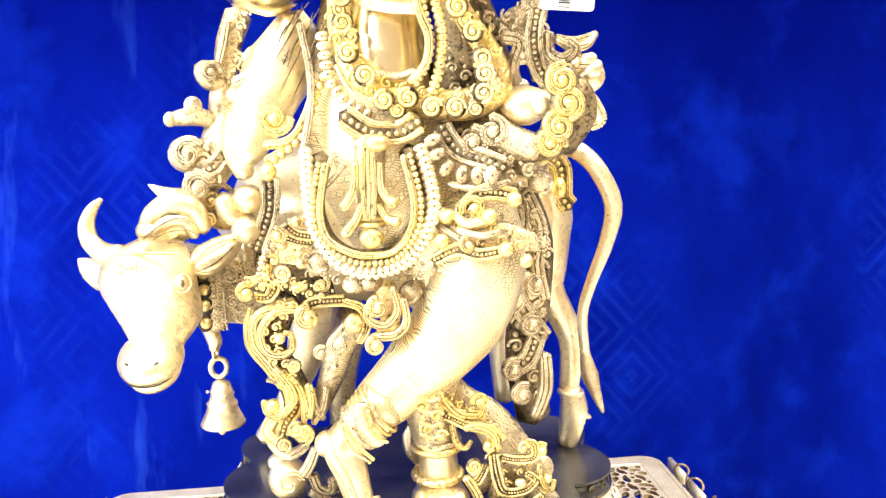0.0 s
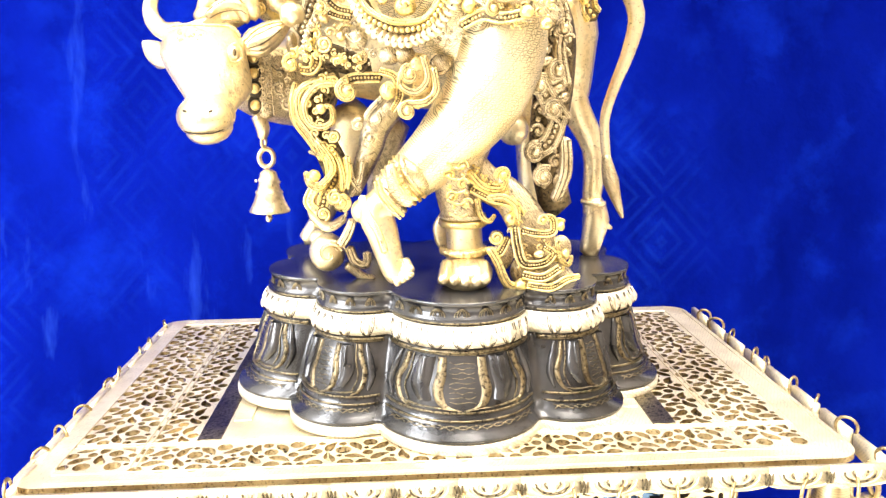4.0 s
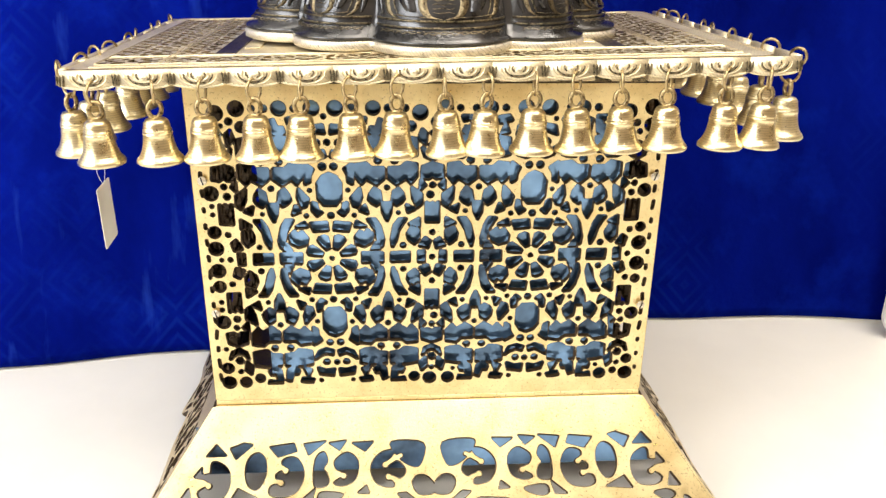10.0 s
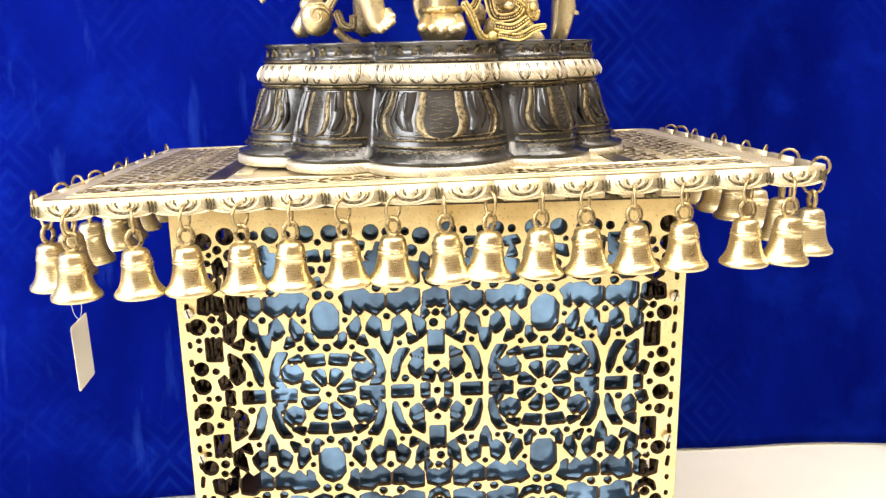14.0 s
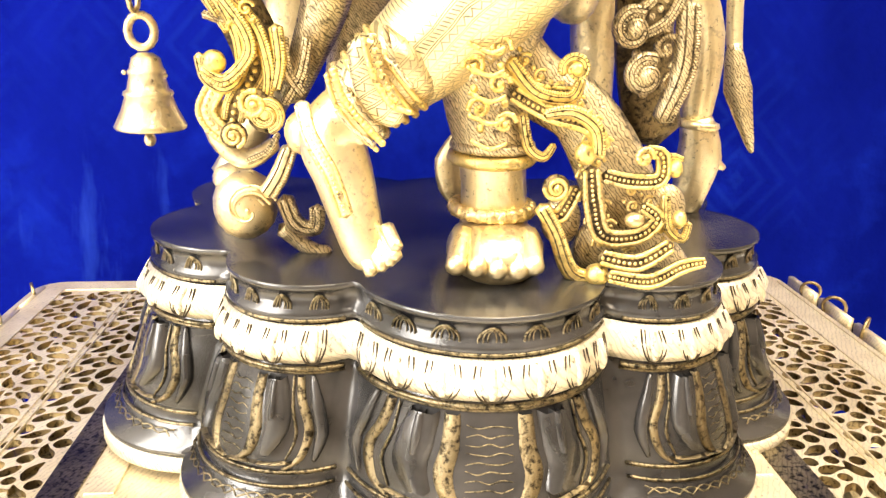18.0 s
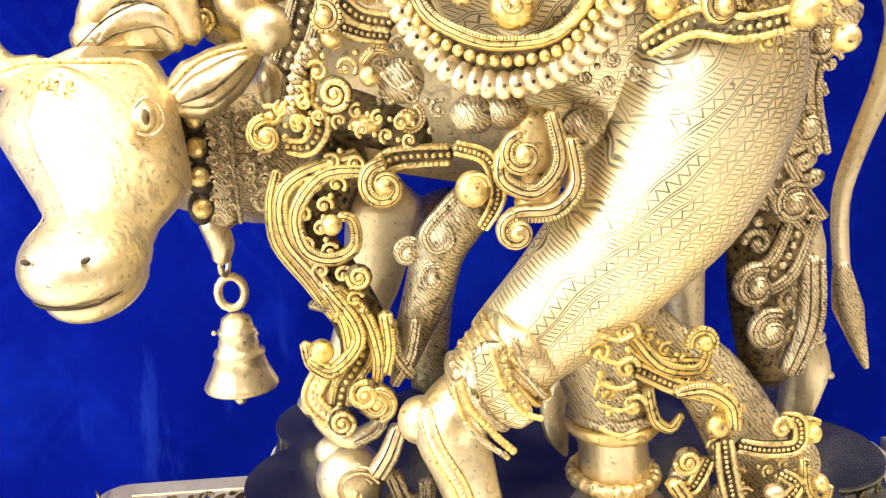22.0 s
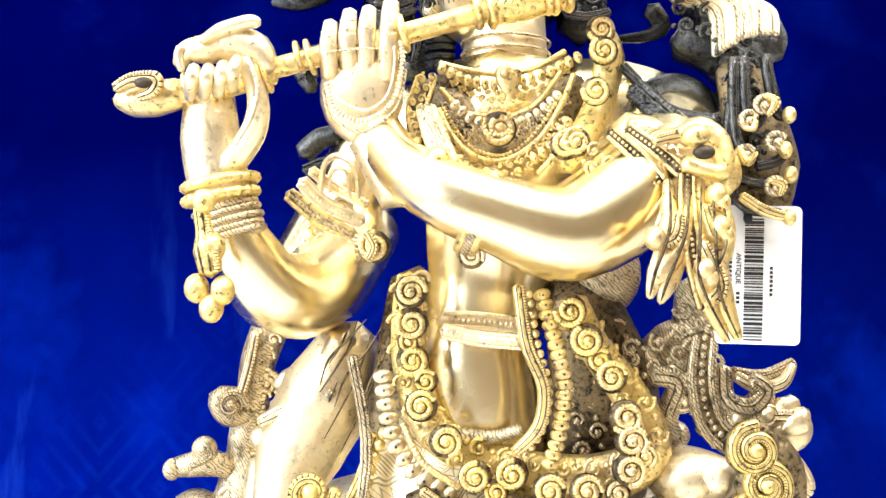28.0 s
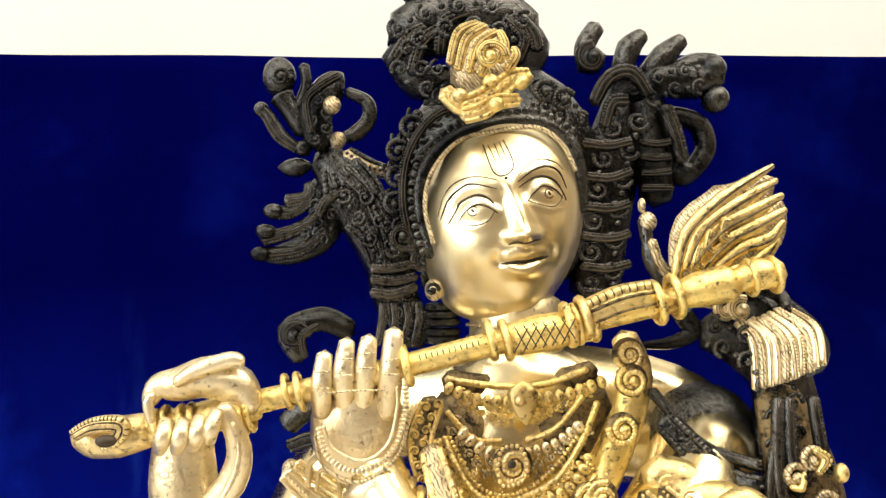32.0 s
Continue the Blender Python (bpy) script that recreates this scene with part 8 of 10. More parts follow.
# hair and crown
K.egg(DARK, (-11, -52, 1056), (44.6, 33.5, 53.2))
K.tube(DARK, [(-42, -92, 1024), (-47, -92, 1043), (-44, -92, 1058), (-32, -92, 1069), (-16, -92, 1074), (-2, -92, 1075), (9, -92, 1069), (14, -92, 1056), (14, -92, 1041)], [3.1, 3.1, 3.4, 3.4, 3.4, 3.4, 3.4, 3.1, 2.9])
K.beads(DARK, [(-46, -100, 1025), (-50, -100, 1042), (-47, -100, 1059), (-35, -100, 1071), (-19, -100, 1076), (-3, -100, 1077), (10, -100, 1070)], 1.6, 1.9)
K.scroll(ANTIQUE, [(-42, -100, 1028), (-45, -100, 1042), (-42, -100, 1055), (-32, -100, 1066), (-17, -100, 1070), (-3, -100, 1071), (6, -100, 1065), (11, -100, 1055)], [0.9, 0.9], 1.7)
K.scroll(DARK, [(-49, -94, 1026), (-53, -94, 1043), (-51, -94, 1062), (-40, -94, 1077), (-20, -94, 1082)], [1.7, 1.7, 1.7], 1.7)
K.curl(DARK, (-50, -92, 1072), 4.8, 1.3, 30, 1.3, 1, 2)
K.curl(DARK, (-55, -92, 1063), 4.8, 1.3, 30, 1.3, 1, 2)
K.curl(DARK, (-55, -92, 1053), 4.8, 1.3, 30, 1.3, 1, 2)
K.curl(DARK, (-56, -92, 1043), 4.8, 1.3, 30, 1.3, 1, 2)
K.curl(DARK, (-53, -92, 1034), 4.8, 1.3, 30, 1.3, 1, 2)
K.curl(DARK, (8, -92, 1083), 4.8, 1.3, 30, 1.3, 1, 2)
K.curl(DARK, (1, -92, 1086), 4.8, 1.3, 30, 1.3, 1, 2)
K.curl(DARK, (-53, -94, 1031), 5.2, 1.5, 0, 1.4, -1, 2)
K.tube(DARK, [(-53, -50, 1119), (-36, -50, 1126), (-15, -50, 1128), (1, -50, 1121)], [12.3, 15, 15, 10.9])
K.scroll(DARK, [(-57, -70, 1103), (-50, -70, 1113), (-44, -70, 1117)], [2.6, 3.1, 2.6], 2.5)
K.scroll(DARK, [(-49, -70, 1099), (-45, -70, 1111), (-37, -70, 1117)], [2.6, 3.1, 2.6], 2.5)
K.scroll(DARK, [(-38, -70, 1107), (-36, -70, 1119), (-27, -70, 1124)], [2.6, 3.1, 2.6], 2.5)
K.scroll(DARK, [(-6, -70, 1104), (-3, -70, 1114), (-11, -70, 1122)], [2.6, 3.1, 2.6], 2.5)
K.scroll(DARK, [(2, -70, 1109), (0, -70, 1116), (-8, -70, 1124)], [2.6, 3.1, 2.6], 2.5)
K.tube(DARK, [(-55, -50, 1114), (-46, -50, 1100), (-33, -50, 1101)], [8.2, 8.2, 6.8])
K.tube(DARK, [(-48, -50, 1139), (-29, -50, 1142), (-11, -50, 1139)], [10.9, 13.6, 9.5])
K.tube(DARK, [(-6, -50, 1128), (3, -50, 1116), (-1, -50, 1106)], [6.8, 8.2, 6.8])
K.leaf(ANTIQUE, [(-20, -92, 1081), (-22, -92, 1092), (-24, -92, 1103), (-25, -92, 1113)], 13.2, 4.8)
K.scroll(GOLD, [(-36, -106, 1093), (-33, -106, 1104), (-26, -106, 1108)], [1.6, 1.9, 1.4], 1.7)
K.scroll(GOLD, [(-33, -106, 1091), (-30, -106, 1102), (-23, -106, 1107)], [1.6, 1.9, 1.4], 1.7)
K.scroll(GOLD, [(-29, -106, 1090), (-26, -106, 1100), (-19, -106, 1105)], [1.6, 1.9, 1.4], 1.7)
K.scroll(GOLD, [(-25, -106, 1089), (-23, -106, 1094), (-25, -106, 1098)], [1.6, 1.9, 1.4], 1.7)
K.scroll(GOLD, [(-18, -106, 1094), (-16, -106, 1100), (-18, -106, 1105)], [1.6, 1.9, 1.4], 1.7)
K.scroll(GOLD, [(-15, -106, 1091), (-12, -106, 1096), (-13, -106, 1099)], [1.6, 1.9, 1.4], 1.7)
K.egg(GOLD, (-23, -110, 1095), (3.8, 3.5, 3.2))
K.curl(GOLD, (-22, -112, 1094), 5.8, 1.5, 0, 1.1, 1, 2)
K.band(GOLD, GOLD, [(-38, -104, 1083), (-31, -104, 1078), (-21, -104, 1082), (-13, -104, 1088), (-7, -104, 1089)], [3.2, 3.9, 4.6, 3.5, 3])
K.band(GOLD, GOLD, [(-31, -106, 1074), (-24, -106, 1076), (-19, -106, 1079), (-11, -106, 1080)], [3, 3.4, 3, 2.3])
K.egg(GOLD, (-22, -112, 1085), (2.9, 2.8, 2.7))
K.egg(GOLD, (-20, -112, 1077), (2.9, 2.8, 2.7))
K.egg(GOLD, (-33, -112, 1080), (2.9, 2.8, 2.7))
K.egg(GOLD, (-11, -112, 1085), (2.9, 2.8, 2.7))
K.tube(DARK, [(-49, -72, 1029), (-44, -72, 1021), (-43, -72, 1012), (-44, -72, 1017)], [3.8, 3.3, 2.3, 2.6])
K.curl(DARK, (-45, -82, 1022), 4.9, 1.5, 90, 1, 1, 2)
K.egg(ANTIQUE, (-41, -84, 1011), (3.7, 4.1, 4.4))
K.curl(DARK, (-42, -92, 1011), 2.6, 0.8, 0, 1.2, 1, 2)
K.bangle(DARK, (-37, -70, 1004), 0, 5.6, 1.8, 0.8)
K.bangle(DARK, (-37, -70, 1001), 0, 5.6, 1.8, 0.8)
K.bangle(DARK, (-37, -70, 998), 0, 5.6, 1.8, 0.8)
K.bangle(DARK, (-37, -70, 994), 0, 5.6, 1.8, 0.8)
K.bangle(DARK, (-37, -70, 991), 0, 5.6, 1.8, 0.8)
# tress and figures beside the head
K.tube(DARK, [(-47, -55, 991), (-56, -55, 1008), (-58, -55, 1021), (-64, -55, 1036), (-76, -55, 1054), (-86, -55, 1067)], [8.9, 9.7, 10.7, 12.7, 11.4, 7.1], 0.6)
K.band(DARK, DARK, [(-72, -78, 1061), (-64, -78, 1051), (-58, -78, 1037)], [2.6, 3.1, 2.4])
K.band(DARK, DARK, [(-77, -78, 1058), (-66, -78, 1047), (-60, -78, 1032), (-58, -78, 1023)], [2.6, 3.1, 2.4])
K.band(DARK, DARK, [(-74, -78, 1037), (-67, -78, 1030), (-64, -78, 1022)], [2.6, 3.1, 2.4])
K.scroll(DARK, [(-65, -82, 1019), (-57, -82, 1019), (-48, -82, 1021)], [2.1, 2.3, 2.1], 2.4)
K.scroll(DARK, [(-65, -82, 1015), (-57, -82, 1014), (-48, -82, 1016)], [2.1, 2.3, 2.1], 2.4)
K.scroll(DARK, [(-65, -82, 1010), (-57, -82, 1009), (-48, -82, 1012)], [2.1, 2.3, 2.1], 2.4)
K.scroll(DARK, [(-61, -80, 1006), (-61, -80, 999), (-63, -80, 990)], [1.6, 1.9, 1.6], 2.4)
K.scroll(DARK, [(-57, -80, 1006), (-56, -80, 999), (-58, -80, 990)], [1.6, 1.9, 1.6], 2.4)
K.scroll(DARK, [(-52, -80, 1006), (-51, -80, 999), (-54, -80, 990)], [1.6, 1.9, 1.6], 2.4)
K.scroll(DARK, [(-47, -80, 1006), (-47, -80, 999), (-49, -80, 990)], [1.6, 1.9, 1.6], 2.4)
K.tube(DARK, [(-89, -52, 1054), (-85, -52, 1041), (-90, -52, 1031), (-102, -52, 1026), (-114, -52, 1025)], [6.9, 8.2, 6.4, 5.1, 1.5], 0.6)
K.scroll(DARK, [(-85, -72, 1042), (-95, -72, 1035), (-108, -72, 1031)], [2.4, 2.7, 3.1], 1.7)
K.scroll(DARK, [(-89, -72, 1047), (-97, -72, 1042), (-105, -72, 1042)], [2.4, 2.7, 3.1], 1.7)
K.scroll(DARK, [(-84, -72, 1035), (-93, -72, 1027), (-109, -72, 1025)], [2.4, 2.7, 3.1], 1.7)
K.scroll(DARK, [(-90, -72, 1053), (-91, -72, 1048), (-99, -72, 1046)], [2.4, 2.7, 3.1], 1.7)
K.egg(DARK, (-104, -74, 1042), (4.1, 3.6, 3.1))
K.egg(DARK, (-107, -74, 1034), (4.1, 3.6, 3.1))
K.egg(DARK, (-109, -74, 1025), (4.1, 3.6, 3.1))
K.scroll(DARK, [(-84, -78, 1058), (-83, -78, 1049)], [1.4, 1.4], 1.7)
K.scroll(DARK, [(-81, -78, 1057), (-79, -78, 1051)], [1.4, 1.4], 1.7)
K.scroll(DARK, [(-78, -78, 1057), (-76, -78, 1052)], [1.4, 1.4], 1.7)
K.scroll(DARK, [(-86, -76, 1040), (-82, -76, 1047), (-72, -76, 1051)], [1.9, 2.1, 1.7], 1.7)
K.leaf(DARK, [(-91, -62, 1062), (-98, -62, 1061), (-104, -62, 1061)], 4.2, 3)
K.egg(DARK, (-94, -62, 1069), (3.7, 3.6, 3.5))
K.scroll(DARK, [(-96, -62, 1069), (-103, -62, 1074), (-108, -62, 1082), (-111, -62, 1085)], [2.5, 3.2, 3, 2.7], 1.7)
K.egg(DARK, (-111, -62, 1085), (3.2, 3.2, 3.2))
K.tube(DARK, [(-94, -60, 1076), (-100, -60, 1086), (-103, -60, 1091)], [3.8, 4.3, 5.5])
K.egg(DARK, (-104, -60, 1099), (7, 7.6, 8.3))
K.curl(DARK, (-101, -76, 1095), 4.1, 1.1, 0, 1.3, 1, 2)
K.tube(DARK, [(-96, -60, 1087), (-93, -60, 1096), (-94, -60, 1104)], [2.5, 2.3, 2.3])
K.tube(DARK, [(-87, -60, 1071), (-89, -60, 1084), (-83, -60, 1095), (-79, -60, 1100)], [6.3, 7.5, 6.8, 3])
K.scroll(DARK, [(-89, -76, 1073), (-91, -76, 1085), (-86, -76, 1091), (-78, -76, 1096)], [1.4, 1.7, 1.7, 1.4], 1.7)
K.egg(ANTIQUE, (-81, -76, 1084), (3.6, 3.6, 3.6))
K.tube(DARK, [(-76, -60, 1093), (-68, -60, 1089), (-67, -60, 1082), (-72, -60, 1076), (-77, -60, 1074)], [2.3, 3, 3.3, 3.5, 2.5])
K.band(ANTIQUE, DARK, [(-75, -74, 1065), (-67, -74, 1060), (-60, -74, 1058)], [3.1, 3.6, 2.9])
K.egg(ANTIQUE, (-79, -70, 1071), (3.2, 3.4, 3.6))
K.tube(DARK, [(-75, -60, 994), (-86, -60, 999), (-100, -60, 994), (-95, -60, 983)], [5, 5.5, 4.8, 3.8])
K.curl(DARK, (-96, -70, 993), 5.3, 2.2, 0, 1.2, 1, 2)
K.scroll(DARK, [(-91, -76, 985), (-92, -76, 993), (-86, -76, 997)], [1.4, 1.7, 1.4], 1.7)
K.tube(DARK, [(29, -52, 1009), (32, -52, 1039), (37, -52, 1065), (45, -52, 1087), (47, -52, 1101)], [11, 12.8, 13.5, 12.8, 11], 0.6)
K.scroll(DARK, [(19, -78, 1069), (29, -78, 1068), (38, -78, 1070)], [2, 2.2, 2], 2.4)
K.scroll(DARK, [(18, -78, 1056), (29, -78, 1055), (38, -78, 1058)], [2, 2.2, 2], 2.4)
K.scroll(DARK, [(18, -78, 1044), (29, -78, 1043), (37, -78, 1045)], [2, 2.2, 2], 2.4)
K.scroll(DARK, [(18, -78, 1032), (29, -78, 1031), (37, -78, 1033)], [2, 2.2, 2], 2.4)
K.scroll(DARK, [(18, -78, 1020), (28, -78, 1019), (37, -78, 1021)], [2, 2.2, 2], 2.4)
K.scroll(DARK, [(18, -78, 1010), (28, -78, 1009), (37, -78, 1011)], [2, 2.2, 2], 2.4)
K.scroll(DARK, [(24, -76, 1086), (30, -76, 1096), (39, -76, 1098), (46, -76, 1089)], [2.7, 3.1, 3.1, 2.4], 1.7)
K.scroll(DARK, [(27, -80, 1076), (30, -80, 1085), (36, -80, 1086)], [2.4, 2.7, 2.4], 1.7)
K.tube(DARK, [(47, -60, 1093), (56, -60, 1099), (71, -60, 1099), (81, -60, 1103)], [7.9, 7.1, 7.9, 6.1])
K.tube(DARK, [(40, -60, 1104), (43, -60, 1113), (49, -60, 1119)], [4.6, 5.4, 3.2])
K.tube(DARK, [(51, -60, 1102), (58, -60, 1110), (66, -60, 1117)], [4.6, 5.4, 3.2])
K.tube(DARK, [(60, -60, 1101), (71, -60, 1106), (80, -60, 1107)], [5, 5.4, 4.3])
K.egg(DARK, (78, -62, 1104), (6, 6, 6))
K.egg(DARK, (79, -62, 1091), (6, 6, 6))
K.egg(DARK, (26, -62, 1107), (6, 6, 6))
K.tube(DARK, [(27, -60, 1106), (24, -60, 1113), (29, -60, 1122)], [7.1, 4.6, 3.9])
K.curl(DARK, (23, -76, 1104), 5.8, 2, 90, 1.2, 1, 2)
K.tube(DARK, [(51, -58, 1090), (53, -58, 1075), (55, -58, 1060), (54, -58, 1049)], [7.9, 7.9, 8.3, 7.2])
K.scroll(DARK, [(44, -72, 1071), (50, -72, 1070), (56, -72, 1071)], [1.6, 1.6], 2)
K.scroll(DARK, [(44, -72, 1065), (50, -72, 1064), (56, -72, 1065)], [1.6, 1.6], 2)
K.scroll(DARK, [(44, -72, 1058), (50, -72, 1058), (56, -72, 1059)], [1.6, 1.6], 2)
K.scroll(DARK, [(44, -72, 1052), (50, -72, 1052), (56, -72, 1052)], [1.6, 1.6], 2)
K.scroll(DARK, [(55, -68, 1086), (59, -68, 1075), (62, -68, 1064)], [3.1, 3.5, 3.1], 2.4)
K.tube(DARK, [(62, -58, 1085), (73, -58, 1081), (76, -58, 1070), (69, -58, 1060)], [4, 4.7, 4.7, 4.3])
K.egg(DARK, (65, -60, 1060), (7.1, 6.6, 6.1))
# cape and shoulder leaves
K.egg(DARK, (55.6, -105.4, 959), (20.1, 16, 18.4), (0, 20, 0))
K.band(DARK, DARK, [(34.2, -126.1, 967), (44.5, -129.3, 956.2), (54.1, -131.4, 948.5), (62, -137.6, 947.8)], [4, 4.6, 4.6, 3.4])
K.scroll(DARK, [(31.3, -122.6, 976.7), (45.5, -127.4, 960), (58.7, -132.3, 954.6), (62.7, -136.3, 954.1)], [1.9, 2.2, 2.2], 1.7)
K.tube(DARK, [(65.4, -85.6, 995.5), (78.1, -92, 989.1), (90.7, -92.9, 976.1), (93.7, -96.7, 950.3)], [8.7, 10.4, 12.1, 10.4])
K.tube(DARK, [(80.1, -113, 988.6), (79.4, -116.8, 977.2), (78.9, -119, 953.8), (82.7, -120.6, 941.1), (86.3, -120.6, 936.6)], [7.9, 10, 10.6, 9.2, 5.3], 0.6)
K.tube(GOLD, [(27.8, -132.4, 951.6), (37.8, -133.6, 947.7), (47, -136.8, 939.1), (49.9, -139.2, 934.3)], [6.1, 8, 7.3, 4.9], 0.7)
K.band(RECESS, GOLD, [(20.7, -146.1, 947.6), (30.3, -148.2, 938.1), (35.7, -151.8, 929.7)], [2.6, 3, 2.6])
K.band(RECESS, GOLD, [(27.3, -145.5, 948.6), (38.4, -148.8, 939), (43.8, -152, 932.4)], [2.6, 3, 2.6])
K.tube(GOLD, [(43.2, -153.8, 944.6), (49.7, -153.6, 947.4), (55.6, -155.3, 942.6), (56.2, -158.4, 933.2), (51.7, -158.4, 932.3), (43.2, -156.8, 935.2)], [3.9, 4.6, 4.1, 3, 2.8, 2.8])
K.egg(GOLD, (44.7, -164.1, 943.6), (4.9, 4.3, 3.8))
K.egg(LINE, (46.9, -165.7, 937.9), (3.8, 2.2, 2.4))
K.band(RECESS, GOLD, [(44.6, -154.4, 931.4), (43.2, -158.4, 918.7), (43.9, -161.8, 902.7), (47.2, -162.3, 886.9)], [3, 3.3, 3.5, 3])
K.scroll(GOLD, [(38.6, -162.5, 917.8), (36.2, -164.4, 910.7), (30.7, -164.9, 908)], [2.3, 2.8, 2.3], 1.7)
K.leaf(GOLD, [(39.8, -162.6, 909.8), (34.8, -164.2, 901.9), (30.3, -164.7, 894.9)], 4.2, 2.1)
K.scroll(GOLD, [(47.8, -161.7, 920.5), (49.9, -163.4, 911.5), (52.6, -163.3, 910.7)], [2.1, 2.5, 2.8], 1.7)
K.egg(GOLD, (51.7, -162.6, 924.1), (3.6, 3.9, 4.1))
K.egg(GOLD, (51.8, -164.8, 913.3), (3.6, 3.9, 4.1))
K.egg(GOLD, (45.3, -168.1, 899.3), (3.6, 3.9, 4.1))
K.egg(GOLD, (29.9, -166.3, 909.8), (3.6, 3.9, 4.1))
K.scroll(GOLD, [(45.9, -164.6, 908), (50.6, -166.2, 894.8), (47.9, -166.3, 889.6)], [2.1, 2.8, 2.5], 1.7)
K.leaf(PALE, [(38.9, -151.5, 926.9), (38, -154.3, 918.7), (33.3, -155.2, 914.2)], 3.5, 1.9)
# vine on the cow's back
K.tube(ANTIQUE, [(-118.2, -40.1, 877), (-125.3, -39.6, 859), (-128.2, -40.5, 841.9), (-131.4, -39.2, 822.8), (-135.3, -40.2, 801.8)], [9.1, 8.6, 7.8, 9.1, 7.8])
K.scroll(PALE, [(-124.9, -49.4, 872.1), (-128, -48.6, 857.9), (-131.6, -51.5, 843.8)], [2.5, 2.8, 2.5], 2.5)
K.rosette(PALE, (-121, -41.3, 847.5), 7, 1.2)
K.tube(ANTIQUE, [(-128.5, -44.2, 834.8), (-138.2, -46.9, 833.9), (-142.1, -47.6, 842), (-134.2, -46.7, 843)], [4.6, 5.9, 5.6, 3.8])
K.curl(ANTIQUE, (-134.8, -54.8, 839.8), 6.5, 2.2, 0, 1.2, 1, 2)
K.tube(ANTIQUE, [(-138.4, -45.5, 808.8), (-148.1, -47.6, 812), (-158, -48, 811), (-164, -48, 810)], [5.1, 6.7, 5.6, 4.4])
K.egg(ANTIQUE, (-149.1, -49.6, 819), (5.9, 5.9, 5.9))
K.egg(ANTIQUE, (-164, -50, 810), (4.3, 4.7, 5.1))
K.scroll(ANTIQUE, [(-152.1, -61.3, 813.9), (-143.7, -57.9, 817.7), (-145.5, -59.2, 822.8)], [1.7, 2, 1.7], 1.7)
K.egg(ANTIQUE, (-155, -45, 787), (13.2, 13.2, 12.3))
K.curl(ANTIQUE, (-152, -59.9, 789), 9.5, 3, 30, 1.3, 1, 2)
K.curl(ANTIQUE, (-147, -60, 767), 9.5, 3, 30, 1.3, 1, 2)
K.band(RECESS, ANTIQUE, [(-146, -58, 778), (-136.1, -57.7, 780), (-128.2, -49.2, 791.9)], [5.2, 6, 4.7])
K.tube(ANTIQUE, [(-129.6, -35.4, 812.6), (-134.1, -39.5, 790.9), (-145, -40, 771), (-155, -40, 760)], [13.3, 14.6, 12.4, 8.9])
K.band(RECESS, ANTIQUE, [(-134, -44.7, 812.4), (-134.5, -48.8, 795.6), (-143, -51.9, 781)], [4.4, 5.2, 4.4])
# vine at the other side
K.tube(ANTIQUE, [(41.4, -96.4, 858.5), (54.2, -97.7, 866.9), (63.4, -97.8, 872.4), (64.6, -95.3, 891.9)], [6.8, 10.2, 9.5, 6.8])
K.scroll(ANTIQUE, [(42.2, -114.9, 857.6), (51.4, -115.5, 854.8), (48.7, -109.8, 840.6), (52.9, -102.1, 831.7)], [4.2, 4.2, 4.2, 3.9], 1.7)
K.band(RECESS, ANTIQUE, [(61.4, -118.1, 872.4), (59.5, -118.5, 854.8), (65, -114.3, 837.9), (75.8, -116.2, 828.7)], [4.8, 5.5, 5.8, 5.5])
K.scroll(ANTIQUE, [(68.3, -116.8, 860.4), (69.4, -116.1, 848.4), (78.4, -116.9, 844.7), (84.7, -117.7, 851.2), (80, -117.9, 855.8)], [3.6, 4.2, 4.6, 4.2, 3.3], 1.7)
K.egg(ANTIQUE, (43.1, -101.7, 861.3), (6, 6, 6))
K.egg(ANTIQUE, (58.5, -89.2, 828.9), (6, 6, 6))
K.egg(ANTIQUE, (52.3, -102.4, 869.6), (6, 6, 6))
K.scroll(ANTIQUE, [(74.6, -112, 857.6), (86.6, -111.8, 855.8), (100.5, -108.1, 860.4)], [2.6, 3, 2.3], 1.7)
K.egg(PALE, (95.6, -112.7, 835.6), (9.9, 7.3, 9.9))
K.leaf(PALE, [(87.4, -117.7, 838.3), (93.9, -117.8, 845.7), (94.9, -117.5, 849.3)], 5.5, 3.3)
K.leaf(PALE, [(91, -119.9, 835.6), (98.4, -120.1, 840.2), (101.2, -120, 840.2)], 5.5, 3.2)
K.scroll(PALE, [(91.1, -108.8, 829.1), (98.6, -108, 819.8), (105, -101.6, 810), (99.9, -99.7, 806)], [4, 4.7, 5, 4], 1.7)
K.tube(PALE, [(43.4, -113.4, 816.9), (54.3, -116.7, 821), (67.8, -124.8, 818.9)], [9.2, 10.1, 7.7])
K.egg(PALE, (54.3, -116.6, 818.2), (15.4, 12.3, 11.7))
K.tube(RECESS, [(70.7, -121.1, 832.3), (83.8, -124.8, 827), (88.3, -121.8, 812.7), (81.7, -114.5, 791.2)], [6.3, 9.4, 10.4, 4.7], 0.6)
K.rosette(GOLD, (72.6, -134.3, 833.2), 10.6, 1.8)
K.rosette(GOLD, (76.5, -133.6, 820.1), 10.6, 1.8)
K.rosette(GOLD, (72.2, -131.9, 806.8), 10.6, 1.8)
K.rosette(GOLD, (68.3, -128.4, 797), 10.6, 1.8)
